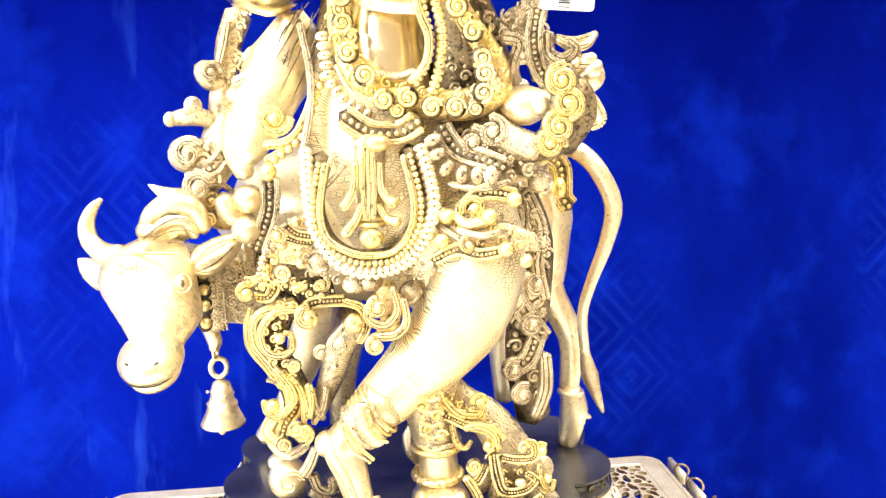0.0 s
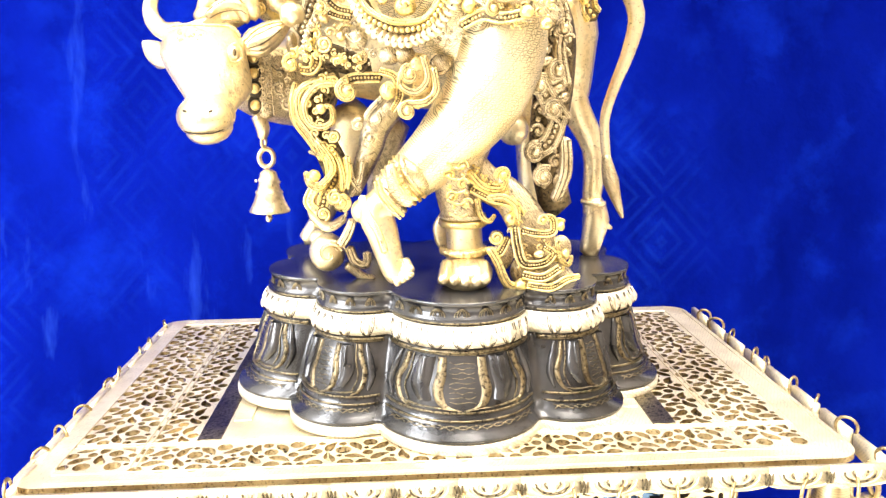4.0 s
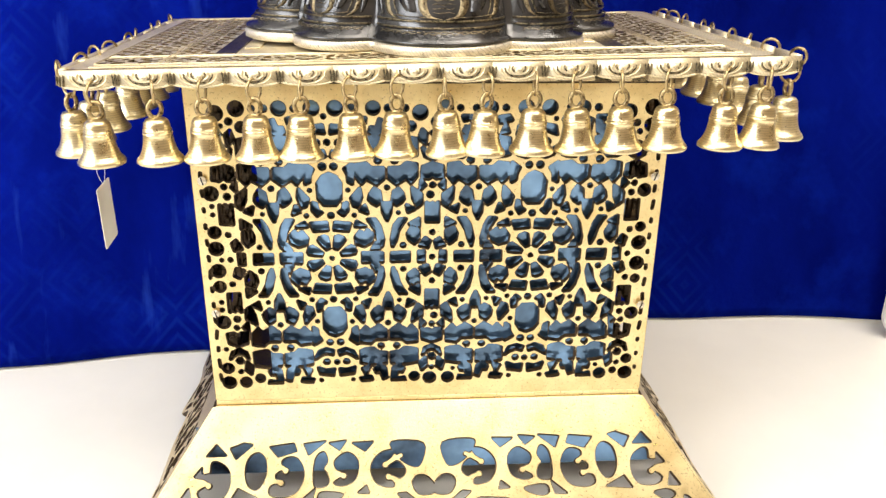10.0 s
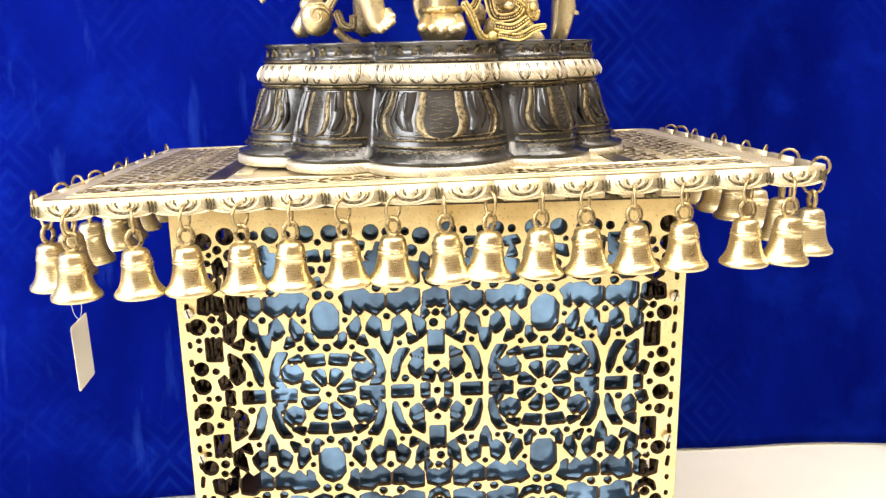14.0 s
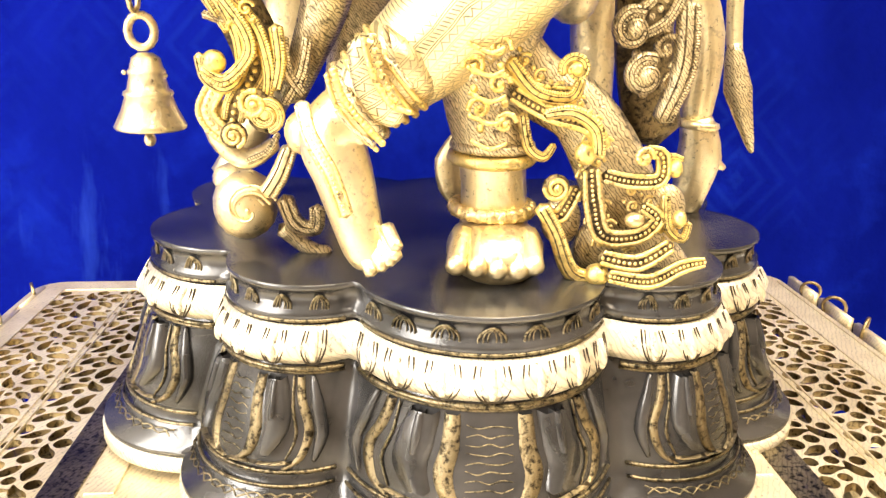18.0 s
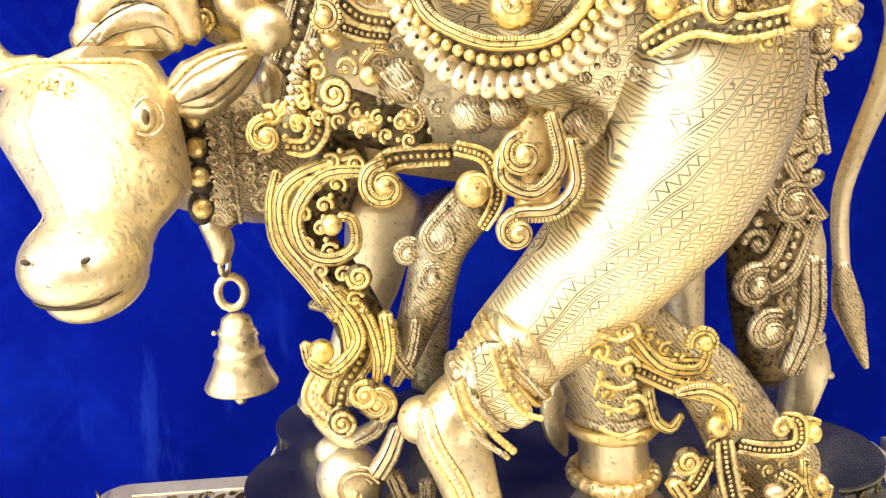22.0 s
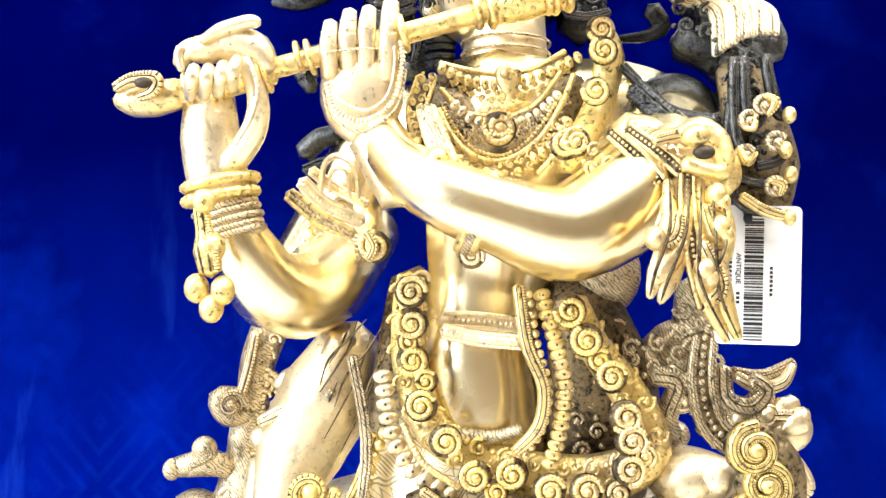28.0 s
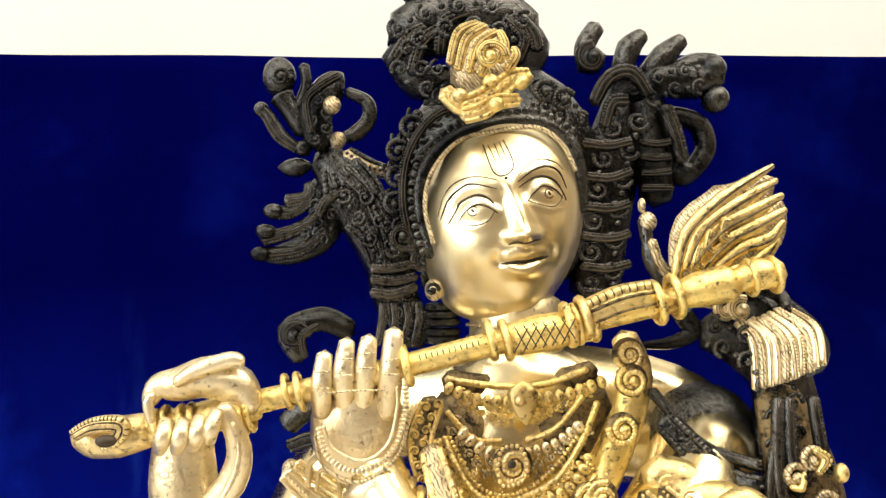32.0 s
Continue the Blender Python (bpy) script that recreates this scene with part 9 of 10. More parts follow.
# folds of the billowing sash
K.tube(RECESS, [(-74.6, -84, 879.3), (-78.7, -84, 868.1), (-85.1, -80.8, 857.8), (-95, -72.6, 844.1)], [0.2, 0.6, 0.2])
K.tube(RECESS, [(-68.4, -86.6, 874.2), (-73.5, -86.3, 859.9), (-79.9, -82.2, 846.5), (-90.7, -74.2, 827.5)], [0.2, 0.6, 0.2])
K.tube(RECESS, [(-64.3, -88.9, 868), (-68.3, -89.1, 852.8), (-74.6, -85.5, 839.5), (-83.1, -80.4, 822.8)], [0.2, 0.6, 0.2])
K.tube(RECESS, [(-77.7, -83.6, 877.3), (-81.8, -83.3, 869.1), (-87.2, -80.5, 860.9)], [0.2, 0.6, 0.2])
K.tube(RECESS, [(-84.1, -80.2, 852.6), (-90.7, -74, 839), (-100.5, -69.8, 825.1)], [0.2, 0.6, 0.2])
# ankle, cuffs and filling ornament of the legs
K.tube(CHASED, [(-32, -106, 632), (-44, -109, 622), (-52, -112, 617)], [17.9, 15.6, 13.3])
K.bangle(GOLD, (-35, -108, 629), 52, 17.6, 1.2, 1, True)
K.bangle(GOLD, (-38, -108, 626), 52, 17.2, 1.2, 1, True)
K.bangle(GOLD, (-41, -108, 623), 52, 16.4, 1.2, 1, True)
K.bangle(GOLD, (-44, -108, 621), 52, 15.6, 1.2, 1, True)
K.bangle(ANTIQUE, (-48, -109, 617), 52, 14.4, 2.3, 1, True)
K.filigree(GOLD, [(-44, -133, 641), (-41, -133, 629), (-35, -133, 618)], [2.4, 2.4], 0.9)
K.filigree(GOLD, [(5, -104, 638), (15, -104, 626), (35, -104, 613), (45, -104, 598)], [5.9, 5.9], 1.1)
K.filigree(GOLD, [(40, -104, 594), (44, -104, 576), (53, -104, 558), (69, -104, 551)], [6.4, 6.4], 1.2)
K.filigree(GOLD, [(57, -102, 581), (69, -102, 573), (79, -102, 560)], [5.3, 5.3], 1.1)
K.filigree(ANTIQUE, [(-10, -112, 638), (-4, -112, 628), (0, -112, 615), (0, -112, 602)], [5.5, 5.5], 1.1)
K.egg(ANTIQUE, (33, -92, 568), (8.3, 4.8, 10.7))
K.egg(ANTIQUE, (47, -92, 557), (8.3, 4.8, 10.7))
K.egg(ANTIQUE, (76, -92, 573), (8.3, 4.8, 10.7))
K.filigree(GOLD, [(1, -114, 652), (-3, -114, 633), (1, -114, 609)], [9.3, 9.3], 1.1)
# filling ornament round the waist, sash and cow
K.filigree(GOLD, [(3.2, -128.4, 748.1), (19.9, -134.2, 745.6), (39, -139.5, 744.9), (58.3, -137.6, 737.8)], [7.1, 7.1], 1.1)
K.filigree(GOLD, [(5, -132, 737), (23.3, -138.8, 736.7), (40, -141.5, 729.8)], [5.7, 5.7], 1.1)
K.filigree(GOLD, [(-82.3, -101.3, 749), (-88.4, -100.8, 732.7), (-99.5, -100.4, 716.5), (-112.5, -101.5, 707.7)], [8, 8], 1.2)
K.filigree(ANTIQUE, [(-74.2, -101.2, 732.8), (-71.2, -101.1, 716.7), (-56, -104.8, 707.6)], [7.2, 7.2], 1.2)
K.filigree(ANTIQUE, [(-13.8, -124.2, 719.4), (-3.5, -130.5, 726), (7, -131.7, 726.3)], [6.4, 6.4], 1.1)
K.filigree(ANTIQUE, [(7.8, -117.9, 803.4), (21.9, -121.9, 795.1), (38.4, -128.1, 787.3), (55.3, -129.8, 776.1)], [9.6, 9.6], 1.2)
K.filigree(ANTIQUE, [(40.5, -119.4, 803.5), (55.3, -122.4, 793.3), (67, -121, 776.8)], [8.9, 8.9], 1.1)
K.filigree(ANTIQUE, [(60, -90.9, 759.9), (68, -89.6, 739.4), (74.5, -90.8, 719.4)], [8.7, 8.7], 1.1)
K.filigree(ANTIQUE, [(48, -84, 786.8), (58.2, -84, 757.9), (68.4, -84, 730), (67.5, -84, 690), (63.8, -84, 650), (72.2, -84, 613.7)], [11.9, 11.9], 1.3)
K.filigree(PALE, [(-115.1, -52, 878.2), (-123.1, -45.1, 860.9), (-125.1, -46, 844.5), (-128.2, -45.4, 825.9), (-132.1, -46.9, 806.5)], [6.9, 6.9], 1.2)
K.filigree(PALE, [(-128.1, -42.2, 816.7), (-132.2, -49.8, 796.1), (-142, -58, 775), (-151, -58, 763)], [11.2, 11.2], 1.2)
K.filigree(ANTIQUE, [(36.7, -114.3, 861.3), (48.6, -115.6, 868.7), (57.8, -115.8, 874.3), (57.9, -113.5, 891.9)], [8.1, 8.1], 1.2)
K.filigree(ANTIQUE, [(61.5, -117.8, 874.3), (61.3, -118.8, 854.8), (67.5, -115.5, 838), (79.9, -118.1, 828.9), (89.5, -116.9, 813.9)], [8.4, 8.4], 1.2)
K.filigree(GOLD, [(-51, -114.7, 897.2), (-53, -114.4, 880.3), (-52, -111.6, 861), (-44, -118.4, 840.3), (-27.3, -119.1, 828.5), (-2.9, -122.6, 821.9), (21.9, -127.6, 822.3), (36.1, -129.9, 833.1), (30.5, -128.7, 851.4), (17.2, -127.1, 869.9), (9.1, -127.6, 887.4)], [8.1, 8.1], 1.2)
K.filigree(ANTIQUE, [(14.5, -111.1, 858.2), (16.3, -112.8, 840.7), (19.1, -113.1, 824.2)], [7.5, 7.5], 1.1)
K.filigree(ANTIQUE, [(-139, -66, 712), (-138, -66, 692), (-138, -66, 671)], [5.1, 5.1], 1.2)
K.filigree(ANTIQUE, [(-127, -58, 710), (-126, -58, 693), (-126, -58, 674)], [5.7, 5.7], 1.2)
K.filigree(GOLD, [(-108, -106, 712), (-95, -106, 714), (-82, -106, 709), (-66, -106, 705)], [5.4, 5.4], 1.2)
K.filigree(GOLD, [(-89, -96, 697), (-100, -96, 684), (-102, -96, 670), (-95, -96, 654), (-89, -96, 638)], [6.7, 6.7], 1.2)
# filling ornament of hair and crown
K.filigree(DARK, [(-53, -90, 1027), (-55, -90, 1043), (-53, -90, 1063), (-42, -90, 1079), (-24, -90, 1085)], [7.2, 7.2], 1.2)
K.filigree(DARK, [(-2, -88, 1086), (9, -88, 1082), (15, -88, 1071)], [6.8, 6.8], 1.2)
K.filigree(DARK, [(-53, -84, 1109), (-38, -84, 1117), (-19, -84, 1118), (-4, -84, 1111)], [8.6, 8.6], 1.2)
K.filigree(DARK, [(-54, -84, 1103), (-47, -84, 1093), (-38, -84, 1094)], [7.4, 7.4], 1.2)
K.filigree(DARK, [(-48, -80, 995), (-55, -80, 1009), (-58, -80, 1020), (-64, -80, 1035), (-74, -80, 1051)], [7.1, 7.1], 1.2)
K.filigree(DARK, [(-85, -74, 1049), (-84, -74, 1037), (-92, -74, 1029)], [6, 6], 1.2)
K.filigree(DARK, [(-85, -76, 1071), (-86, -76, 1080), (-82, -76, 1090)], [5.2, 5.2], 1.2)
K.filigree(DARK, [(25, -78, 1013), (27, -78, 1037), (31, -78, 1061), (38, -78, 1082)], [9.5, 9.5], 1.3)
K.filigree(DARK, [(42, -76, 1089), (56, -76, 1095), (71, -76, 1097)], [7.5, 7.5], 1.2)
K.filigree(DARK, [(52.9, -122.4, 995.7), (63.3, -130.8, 990.6), (71.8, -134, 977.5)], [7.3, 7.3], 1.2)
K.filigree(DARK, [(73.2, -131.1, 983.6), (73, -132.7, 961.8), (71.6, -133.9, 950), (76.2, -136, 939.1)], [7.1, 7.1], 1.2)
K.filigree(GOLD, [(27.3, -145.5, 948.6), (36.1, -147.5, 942.8), (44.1, -151.3, 934.3)], [5.6, 5.6], 1.2)
K.filigree(PALE, [(-98.9, -73.2, 919.4), (-89.8, -73.2, 909.2), (-74.7, -78.1, 903.7)], [6.4, 6.4], 1.1)
# armlet, wing, plume and leaf drop
K.band(PALE, PALE, [(-98.5, -73.9, 939.6), (-88.6, -71.6, 929.6), (-72.6, -74.5, 921.6)], [3.3, 3.7, 2.8])
K.band(GOLD, PALE, [(-93.9, -77, 944), (-83.9, -76, 936.3), (-70, -81.9, 928.2)], [2.4, 2.6, 2])
K.scroll(PALE, [(-89.7, -76.3, 935.2), (-88.1, -80.7, 945.1), (-81.7, -89.1, 948.7), (-73.8, -93.3, 942.9), (-73.4, -83, 931.5)], [1.2, 1.4, 1.4, 1.2], 1.7)
K.scroll(PALE, [(-86.3, -77.7, 934.1), (-84.8, -81.3, 941.7), (-81.1, -85.5, 943.6), (-77.6, -87.2, 941.3), (-77, -81.1, 931.7)], [0.8, 1, 1, 0.8], 1.7)
K.band(ANTIQUE, GOLD, [(-98, -112, 931), (-86, -112, 921), (-74, -112, 915)], [2.9, 3.3, 2.5])
K.tube(ANTIQUE, [(42, -124, 1017), (47, -124, 1030), (60, -124, 1037), (74, -124, 1049)], [4.3, 9, 11.8, 2], 0.2)
K.tube(ANTIQUE, [(47, -124, 1019), (59, -124, 1023), (72, -124, 1031), (77, -124, 1041)], [4.7, 7.9, 7.1, 1.6], 0.2)
K.tube(GOLD, [(38, -130, 1015), (42, -130, 1030), (55, -130, 1042), (72, -130, 1053)], [1.9, 2.5, 2.7, 0.8], 0.6)
K.tube(RECESS, [(36, -137, 1014), (40, -137, 1029), (52, -137, 1041), (69, -137, 1052)], [0.4, 0.5, 0.5, 0.2], 0.8)
K.tube(GOLD, [(41, -130, 1018), (47, -130, 1031), (60, -130, 1040), (73, -130, 1048)], [1.7, 2.7, 2.9, 1], 0.6)
K.tube(RECESS, [(39, -137, 1017), (45, -137, 1030), (57, -137, 1039), (70, -137, 1046)], [0.4, 0.5, 0.5, 0.2], 0.8)
K.tube(GOLD, [(44, -130, 1018), (52, -130, 1031), (64, -130, 1037), (75, -130, 1043)], [1.7, 2.7, 2.9, 1], 0.6)
K.tube(RECESS, [(41, -137, 1018), (50, -137, 1029), (62, -137, 1036), (72, -137, 1041)], [0.4, 0.5, 0.5, 0.2], 0.8)
K.tube(GOLD, [(47, -130, 1019), (57, -130, 1028), (67, -130, 1033), (76, -130, 1038)], [1.7, 2.5, 2.7, 1], 0.6)
K.tube(RECESS, [(45, -137, 1018), (54, -137, 1027), (64, -137, 1032), (73, -137, 1037)], [0.4, 0.5, 0.5, 0.2], 0.8)
K.tube(GOLD, [(52, -130, 1018), (61, -130, 1025), (70, -130, 1028), (75, -130, 1034)], [1.7, 2.3, 2.5, 1.2], 0.6)
K.tube(RECESS, [(49, -137, 1018), (58, -137, 1024), (67, -137, 1027), (72, -137, 1033)], [0.4, 0.5, 0.5, 0.2], 0.8)
K.tube(GOLD, [(55, -130, 1017), (64, -130, 1020), (70, -130, 1024), (73, -130, 1028)], [1.5, 1.9, 2.1, 1.2], 0.6)
K.tube(RECESS, [(54.8, -132.2, 1016.2), (63.2, -131.8, 1019.3), (69.3, -131.6, 1023.4), (72.4, -131.6, 1027.5)], [0.4, 0.5, 0.5, 0.2], 0.8)
K.scroll(GOLD, [(44.7, -133.1, 1025.4), (43.4, -133.8, 1019.2), (47.6, -133.4, 1018.2)], [1.3, 1.5, 0.9], 1.7)
K.scroll(GOLD, [(48.9, -132.6, 1030.5), (47.8, -132.9, 1024.4), (52, -132.7, 1023.4)], [1.3, 1.5, 0.9], 1.7)
K.scroll(GOLD, [(54.1, -132.5, 1034.6), (53, -132.5, 1028.5), (57.2, -132.5, 1027.5)], [1.3, 1.5, 0.9], 1.7)
K.tube(DARK, [(68.9, -89.5, 1010.9), (78.8, -103.4, 1001.2), (90.3, -106.8, 991.1), (90.9, -111.5, 983.1)], [6.7, 11.7, 11.7, 7.6], 0.6)
K.scroll(PALE, [(60.5, -124.4, 999.5), (63.7, -130, 993.3), (63.7, -132.1, 978.2)], [1.1, 1.5, 1.5], 1.7)
K.scroll(ANTIQUE, [(61.6, -125.7, 1000.4), (65.3, -132.3, 993.3), (65.2, -134.6, 979.1)], [1.1, 1.5, 1.5], 1.7)
K.scroll(PALE, [(63.1, -128.3, 1000.4), (67.1, -134.1, 994.2), (66.7, -136.9, 980.1)], [1.1, 1.5, 1.5], 1.7)
K.scroll(PALE, [(64.4, -128.3, 1001.3), (68.8, -135.2, 994.2), (68.4, -138.1, 981)], [1, 1.5, 1.5], 1.7)
K.scroll(ANTIQUE, [(65.3, -130.3, 1001.3), (70.8, -136.6, 995.1), (70, -140.3, 981.9)], [1, 1.5, 1.5], 1.7)
K.scroll(PALE, [(67.5, -129.5, 1002.2), (72.6, -136.5, 995.1), (72.6, -140.4, 982.8)], [1, 1.5, 1.5], 1.7)
K.scroll(PALE, [(70.6, -126.9, 1003.1), (76.8, -133.4, 996), (75.4, -138.3, 983.7)], [1, 1.5, 1.5], 1.7)
K.scroll(ANTIQUE, [(74, -124.5, 1004.1), (80.4, -130.7, 996.8), (79.2, -137, 984.5)], [1.1, 1.5, 1.5], 1.7)
K.scroll(PALE, [(76, -122.4, 1004.1), (83.9, -127.3, 996.8), (82.3, -134.3, 985.4)], [1.1, 1.5, 1.5], 1.7)
K.scroll(PALE, [(79.9, -118, 1005), (89.6, -121.3, 997.6), (86.7, -130.7, 986.1)], [1.1, 1.5, 1.5], 1.7)
K.curl(PALE, (59.2, -118.7, 1004), 4.2, 1.5, 60, 1.2, 1, 2)
K.curl(PALE, (57.8, -109.2, 1008), 4.2, 1.5, 60, 1.2, 1, 2)
K.curl(PALE, (62.7, -122, 1004.1), 4.2, 1.5, 60, 1.2, 1, 2)
K.scroll(DARK, [(64.2, -103.4, 1013), (73.1, -108.5, 1011.9), (79.7, -115.8, 1008.8), (78, -123.8, 1004.1)], [2.1, 2.5, 2.5, 1.9], 1.7)
K.tube(RECESS, [(73.1, -126, 975.6), (79.7, -128.5, 951.8), (81.8, -129.9, 936.5), (80.6, -128.5, 918.7)], [7.9, 12.2, 13.6, 10.1], 0.5)
K.scroll(DARK, [(68.2, -137.7, 975.7), (67.5, -138.4, 951), (70, -141.1, 940), (75, -141.9, 941.7)], [1.9, 2.1, 1.9, 1.5], 1.7)
K.scroll(DARK, [(71.5, -138.3, 975.8), (71.7, -139.2, 957.1), (74.6, -140.7, 950.7), (78.3, -140.4, 956.1)], [1.9, 2.1, 1.9, 1.5], 1.7)
K.scroll(DARK, [(67, -137.3, 959.2), (65.1, -137.8, 943.8), (67.5, -140.7, 932), (80.1, -142.4, 928.4)], [1.9, 2.1, 1.9, 1.5], 1.7)
K.scroll(DARK, [(79.1, -139, 975.9), (81.8, -140.6, 956), (86.1, -141, 953.3)], [1.9, 2.1, 1.9, 1.5], 1.7)
K.scroll(DARK, [(65, -138, 942), (65.3, -139.5, 928.5), (71.1, -140.7, 920.4), (82.3, -141.4, 918.7)], [1.9, 2.1, 1.9, 1.5], 1.7)
K.scroll(DARK, [(74, -142.1, 935.5), (81, -142.5, 937.2), (84.6, -142.3, 940.8)], [1.9, 2.1, 1.9, 1.5], 1.7)
K.curl(ANTIQUE, (76.6, -142.2, 957), 3.8, 1.3, 30, 1.2, 1, 2)
K.curl(ANTIQUE, (71.3, -141.9, 951.6), 3.8, 1.3, 30, 1.2, 1, 2)
K.curl(ANTIQUE, (69.1, -142.9, 939.1), 3.8, 1.3, 30, 1.2, 1, 2)
K.curl(ANTIQUE, (79.1, -144.4, 927.5), 3.8, 1.3, 30, 1.2, 1, 2)
K.curl(ANTIQUE, (80.1, -144.1, 943.4), 3.8, 1.3, 30, 1.2, 1, 2)
K.scroll(GOLD, [(76.6, -144.7, 960.5), (79.9, -145.3, 957.8), (77, -145.7, 953.3)], [1, 1.7, 0.8], 1.7)
K.scroll(GOLD, [(66.9, -144.5, 941.9), (68.9, -146, 936.4), (72.2, -146.6, 939.9)], [1, 1.7, 0.8], 1.7)
K.scroll(GOLD, [(72.9, -145.1, 953.4), (71.8, -145.5, 948.9), (68.7, -144.3, 949)], [0.8, 1.4, 0.8], 1.7)
K.scroll(GOLD, [(76.3, -147.4, 930.1), (80.7, -147.4, 928.4), (79.9, -147.2, 924.8)], [1, 1.7, 0.8], 1.7)
K.egg(GOLD, (84.9, -145.1, 953.3), (2.3, 2.7, 3.1))
K.egg(GOLD, (82.6, -146.3, 940.7), (2.3, 2.7, 3.1))
K.egg(GOLD, (84.3, -146.5, 931.9), (2.3, 2.7, 3.1))
K.egg(GOLD, (84.1, -144.9, 916.9), (2.3, 2.7, 3.1))
K.scroll(GOLD, [(67.6, -143.2, 924.9), (75.1, -144.3, 919.5), (84.2, -143.9, 916.9)], [1.7, 2.1, 1.7], 1.7)
# leaf tassels of the armlet, folds of the sash, vine
K.tube(GOLD, [(36.5, -138.7, 943.9), (48, -140.3, 941.9), (58.3, -145, 935.1), (60.9, -147.6, 927.7)], [5.6, 8.6, 8.6, 5.1], 0.7)
K.scroll(GOLD, [(34.2, -153.3, 943.7), (46, -153.8, 945.5), (54.6, -155.5, 941.7), (55.6, -157.7, 935.1)], [2, 2.7, 2.5, 1.6], 1.7)
K.tube(GOLD, [(38.2, -154.3, 929.6), (36.5, -160, 912.4), (31.3, -162.5, 898.4), (28.6, -162.6, 890.4)], [1.7, 3.7, 3.5, 1.2], 0.6)
K.tube(RECESS, [(36.3, -161.8, 929.6), (34.5, -167.6, 913.3), (28.4, -170.4, 898.4), (26.6, -170.4, 891.4)], [0.3, 0.6, 0.6, 0.2], 0.8)
K.tube(GOLD, [(45.2, -155.2, 929.6), (41.8, -159.9, 912.4), (35.6, -162.7, 896.6), (32.1, -162.7, 888.7)], [1.7, 3.7, 3.5, 1.2], 0.6)
K.tube(RECESS, [(42.4, -162.6, 929.6), (39.8, -167.8, 912.4), (32.7, -170.6, 896.7), (30.1, -170.6, 889.6)], [0.3, 0.6, 0.6, 0.2], 0.8)
K.tube(GOLD, [(48.8, -155.3, 929.6), (47, -160.4, 908.9), (46.3, -162.5, 893.9), (54.7, -161.1, 875.3)], [1.7, 3.7, 4.1, 1.2], 0.6)
K.tube(RECESS, [(46.9, -162.9, 929.6), (44, -168.4, 908.9), (43.3, -170.5, 894.9), (52.7, -169.2, 876.2)], [0.3, 0.6, 0.6, 0.2], 0.8)
K.tube(GOLD, [(55.5, -156.8, 924.1), (56.6, -158.6, 912.4), (54, -160.9, 903.6), (50, -162.1, 897.4)], [1.7, 3.1, 3.1, 1.2], 0.6)
K.tube(RECESS, [(52.6, -164.5, 924.1), (53.6, -166.6, 912.4), (50.9, -168.9, 903.6), (47, -170, 898.4)], [0.3, 0.6, 0.6, 0.2], 0.8)
K.tube(GOLD, [(53.1, -156, 927.7), (52.3, -160.7, 905.3), (53.5, -162, 890.4), (58.5, -161, 876.2)], [1.7, 3.3, 3.7, 1.7], 0.6)
K.tube(RECESS, [(50.2, -163.6, 927.7), (49.2, -168.7, 905.4), (49.6, -170.1, 891.4), (55.5, -169.2, 877.1)], [0.3, 0.6, 0.6, 0.2], 0.8)
K.egg(GOLD, (53.3, -163.1, 921.4), (3, 3.2, 3.5))
K.egg(GOLD, (53.5, -165.1, 910.7), (3, 3.2, 3.5))
K.egg(GOLD, (47, -168.2, 896.6), (3, 3.2, 3.5))
K.tube(RECESS, [(-91.7, -77.8, 851.5), (-87.1, -83.1, 862.9), (-77.7, -86, 872.2), (-70.7, -87.2, 879.8)], [0.2, 0.6, 0.6, 0.2])
K.tube(RECESS, [(-85.3, -80.4, 842.3), (-79.8, -85.6, 855.8), (-70.4, -88.9, 867), (-64.3, -90.6, 876.2)], [0.2, 0.6, 0.6, 0.2])
K.tube(RECESS, [(-73.5, -88.7, 842.6), (-69.3, -91, 853.8), (-64.2, -92, 863), (-59.1, -93.3, 872.1)], [0.2, 0.6, 0.6, 0.2])
K.scroll(PALE, [(50.4, -112, 861.3), (61.3, -113, 852), (66.3, -111.4, 840.9), (62.9, -105.1, 833.1)], [2.5, 3.2, 2.9, 2], 1.7)
K.scroll(PALE, [(74.6, -115.8, 856.7), (83.8, -115.8, 852.1), (93.1, -115.3, 853.9), (98.4, -112.8, 860.4)], [2.2, 2.9, 2.7, 1.7], 1.7)
K.curl(PALE, (54.3, -113, 848.3), 6.4, 2.2, 60, 1.3, 1, 2)
K.curl(PALE, (74.1, -115.6, 841), 6.4, 2.2, 60, 1.3, 1, 2)
K.curl(PALE, (84.7, -117.5, 842.9), 6.4, 2.2, 60, 1.3, 1, 2)
K.scroll(PALE, [(83, -117.2, 841), (93.8, -118.1, 841.1), (100.2, -118.3, 836.5)], [2.9, 3.4, 2], 1.7)
# folds of the cow's brow cloth and cheek
K.egg(PALE, (-164, -56, 745), (16.6, 12.7, 14.9))
K.egg(PALE, (-176, -60, 739), (12.6, 10.5, 8.4))
K.tube(RECESS, [(-180, -78, 736), (-169, -78, 745), (-156, -78, 750), (-148, -78, 746)], [0.2, 0.5, 0.2])
K.tube(RECESS, [(-178, -78, 733), (-166, -78, 740), (-153, -78, 742), (-147, -78, 739)], [0.2, 0.5, 0.2])
K.tube(RECESS, [(-174, -78, 730), (-163, -78, 734), (-151, -78, 734)], [0.2, 0.5, 0.2])
K.tube(ANTIQUE, [(-161, -112, 699), (-160, -112, 690), (-158, -112, 683)], [0.2, 0.3, 0.2])
K.tube(ANTIQUE, [(-175, -128, 691), (-178, -128, 685), (-182, -128, 681)], [0.2, 0.3, 0.2])
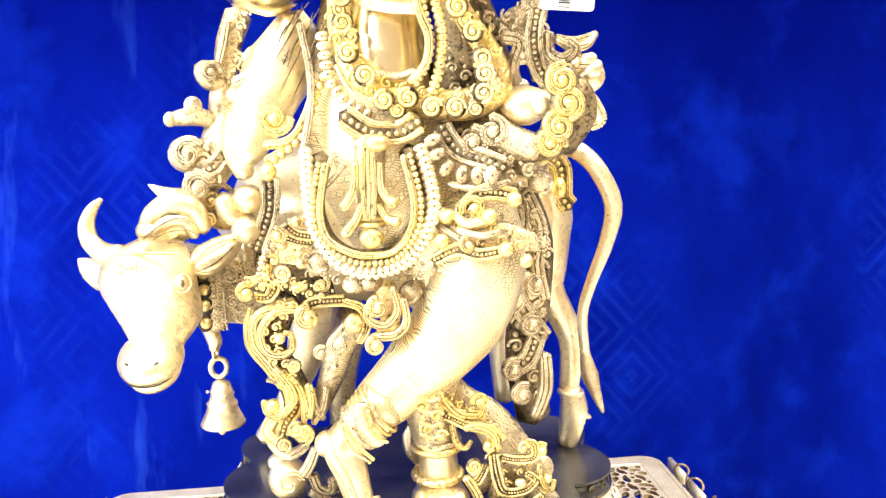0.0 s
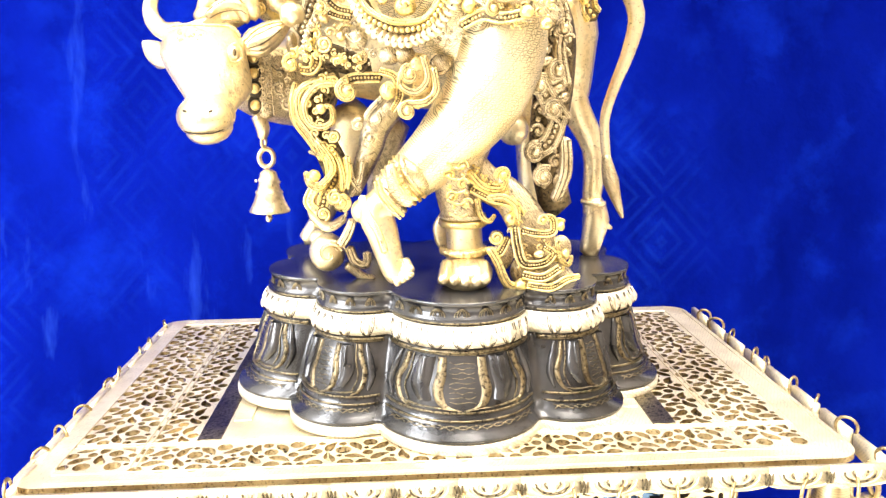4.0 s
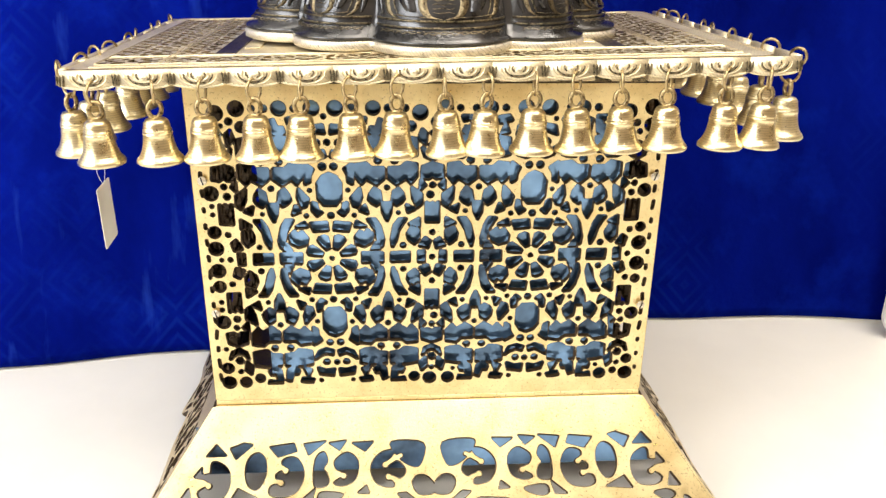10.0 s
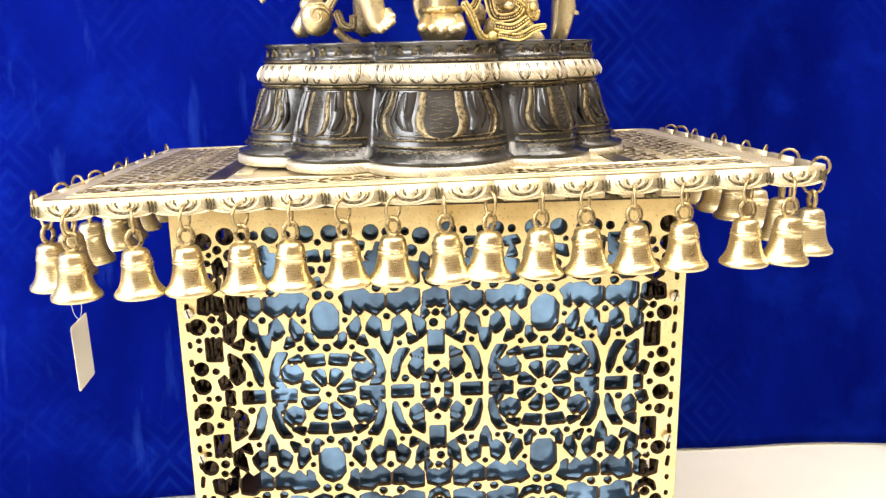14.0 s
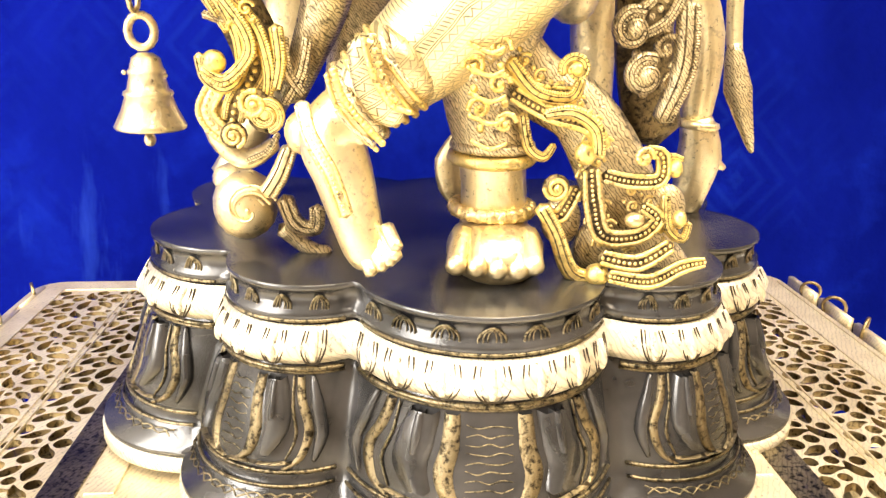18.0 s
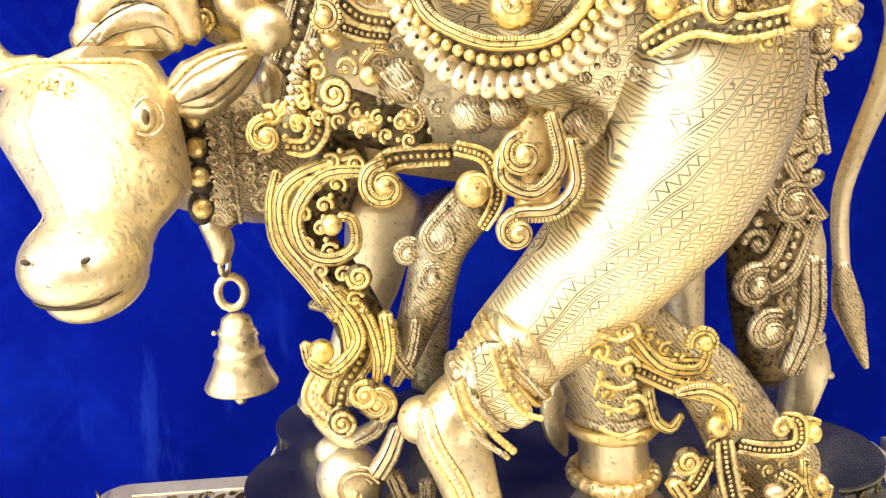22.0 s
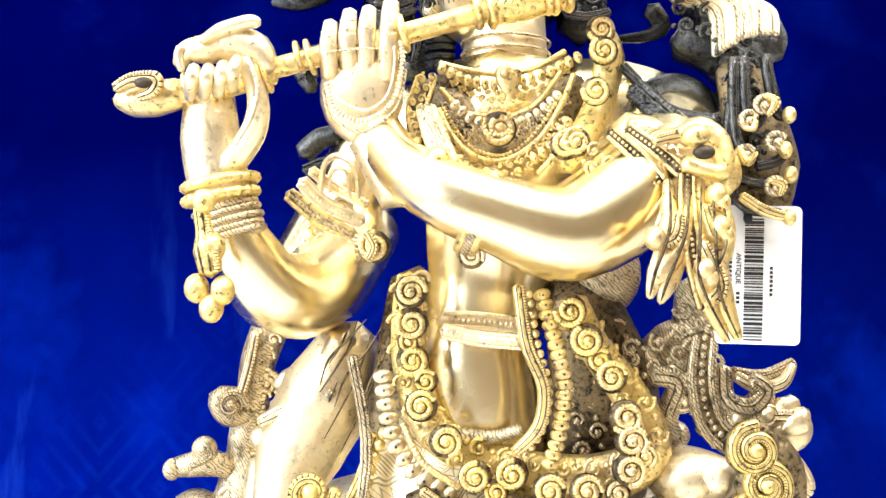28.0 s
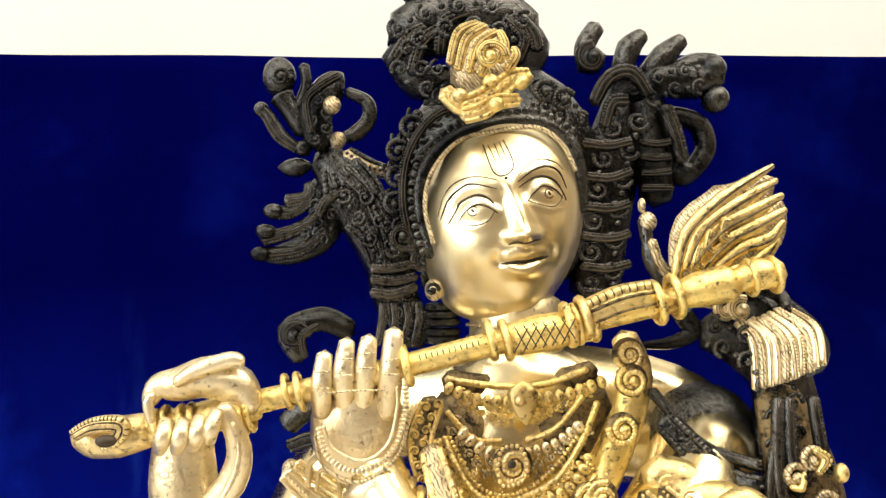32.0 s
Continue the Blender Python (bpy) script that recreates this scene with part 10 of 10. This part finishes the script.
K.tube(ANTIQUE, [(-169, -153, 672), (-167, -153, 671)], [0.1, 0.2, 0.1])
K.tube(ANTIQUE, [(-166, -153, 671), (-163, -153, 672)], [0.1, 0.2, 0.1])
K.tube(ANTIQUE, [(-162, -153, 672), (-160, -153, 671)], [0.1, 0.2, 0.1])
K.tube(ANTIQUE, [(-159, -153, 671), (-156, -153, 671)], [0.1, 0.2, 0.1])
K.tube(ANTIQUE, [(-155, -153, 672), (-153, -153, 671)], [0.1, 0.2, 0.1])
# breast and shoulder ornament, small scrolls between the hips
K.filigree(GOLD, [(12.9, -146.1, 940), (22, -146.5, 931.7), (31, -150.6, 924.2)], [5.5, 5.5], 1.3)
K.filigree(ANTIQUE, [(-94.3, -69.1, 912.6), (-86.2, -70.5, 902.5), (-73.4, -77.2, 900.5)], [5.2, 5.2], 1.2)
K.band(ANTIQUE, PALE, [(-93.2, -73.2, 927.3), (-84.2, -73.1, 917.1), (-71.5, -76.8, 912.6)], [2.6, 3, 2.1])
K.filigree(ANTIQUE, [(13.3, -88, 897.2), (21.9, -98.8, 883.4), (31.6, -120.1, 864.1)], [8, 8], 1.2)
K.v = [(x / 1000, y / 1000, z / 1000) for x, y, z in K.v]
statue = tagged(K.build("cast_brass_statue"), "cast brass flute player statue with a cow, gold, pale and blackened", "statue")

# ---- price tags ----
def rounded(w, h, r, n=5):
    pts = []
    for cx, cy, a0 in ((w / 2 - r, h / 2 - r, 0), (-w / 2 + r, h / 2 - r, 90), (-w / 2 + r, -h / 2 + r, 180), (w / 2 - r, -h / 2 + r, 270)):
        pts += [(cx + r * math.cos(radians(a0 + 90 * k / n)), cy + r * math.sin(radians(a0 + 90 * k / n))) for k in range(n + 1)]
    return pts


def card(parent, w, h):
    """A white card in the upright plane, its face to -y."""
    o = rounded(w, h, 0.0022)
    n = len(o)
    verts = [(x, -0.0002, z) for x, z in o] + [(x, 0.0002, z) for x, z in o]
    faces = [tuple(range(n - 1, -1, -1)), tuple(range(n, 2 * n))] + [(i, (i + 1) % n, n + (i + 1) % n, n + i) for i in range(n)]
    return mesh_object("card", verts, faces, M_PAPER, False, None, parent)


def bars(parent, name, boxes):
    s = Shape()
    for x0, x1, z0, z1 in boxes:
        s.box(M_INK, (x0, -0.00045, z0), (x1, -0.00025, z1))
    return s.build(name, parent, False)


tag = tagged(empty("price_tag", (0.0, 0.0, 0.0)), "white card price tag with a barcode hung from the statue", "price tag")
card(tag, 0.0306, 0.0505)
random.seed(8)
z, rows = 0.0205, []
while z > -0.0235:
    h = random.choice((0.0003, 0.0005, 0.0008, 0.0011))
    rows.append((-0.0052, 0.0016, z - h, z))
    z -= h + random.choice((0.0003, 0.0004, 0.0007))
for row in rows:
    bars(tag, "barcode_bar", [row])
# lines of small print that cannot be read, as bars
bars(tag, "print_line", [(-0.0108, -0.0097, -0.0105 + 0.0016 * i, -0.0095 + 0.0016 * i) for i in range(11)])
bars(tag, "print_line", [(0.0040, 0.0050, -0.0075 + 0.0016 * i, -0.0065 + 0.0016 * i) for i in range(7)])
bars(tag, "print_line", [(-0.0080, -0.0068, -0.0105 + 0.0016 * i, -0.0095 + 0.0016 * i) for i in range(3)])
txt = bpy.data.curves.new("lettering", "FONT")
txt.body, txt.size, txt.extrude = "ANTIQUE", 0.0026, 0.00005
txt.materials.append(M_INK)
word = new("lettering", txt)
word.parent, word.location = tag, (-0.0082, -0.0004, 0.0078)
word.rotation_euler = (radians(90), radians(90), 0)
s = Shape()
s.tube(M_THREAD, [(-0.0045, -0.001, 0.021), (-0.0062, 0.0, 0.0245), (-0.008, 0.003, 0.029), (-0.009, 0.010, 0.034)], [0.0008, 0.0009, 0.0006], sides=6)
s.egg(M_THREAD, (-0.0045, -0.001, 0.0205), (0.0017, 0.0012, 0.0022), seg=9, rings=6)
s.build("thread", tag)
tag.location, tag.rotation_euler = (0.0755, -0.1375, 0.8965), (0, radians(2.5), radians(-3))

tag2 = tagged(empty("price_tag", (0.0, 0.0, 0.0)), "plain white card price tag hung from a rim bell", "price tag")
card(tag2, 0.033, 0.0505)
s = Shape()
s.tube(M_PLASTIC, [(0.002, -0.0003, 0.024), (0.007, -0.001, 0.035), (0.003, 0.0, 0.060), (-0.006, 0.001, 0.058), (-0.008, 0.0, 0.036), (0.001, -0.0003, 0.024)], [0.00022, 0.00022], sides=5)
s.build("thread", tag2)
tag2.location, tag2.rotation_euler = (-0.272, -0.188, 0.328), (0, radians(-2), radians(91))
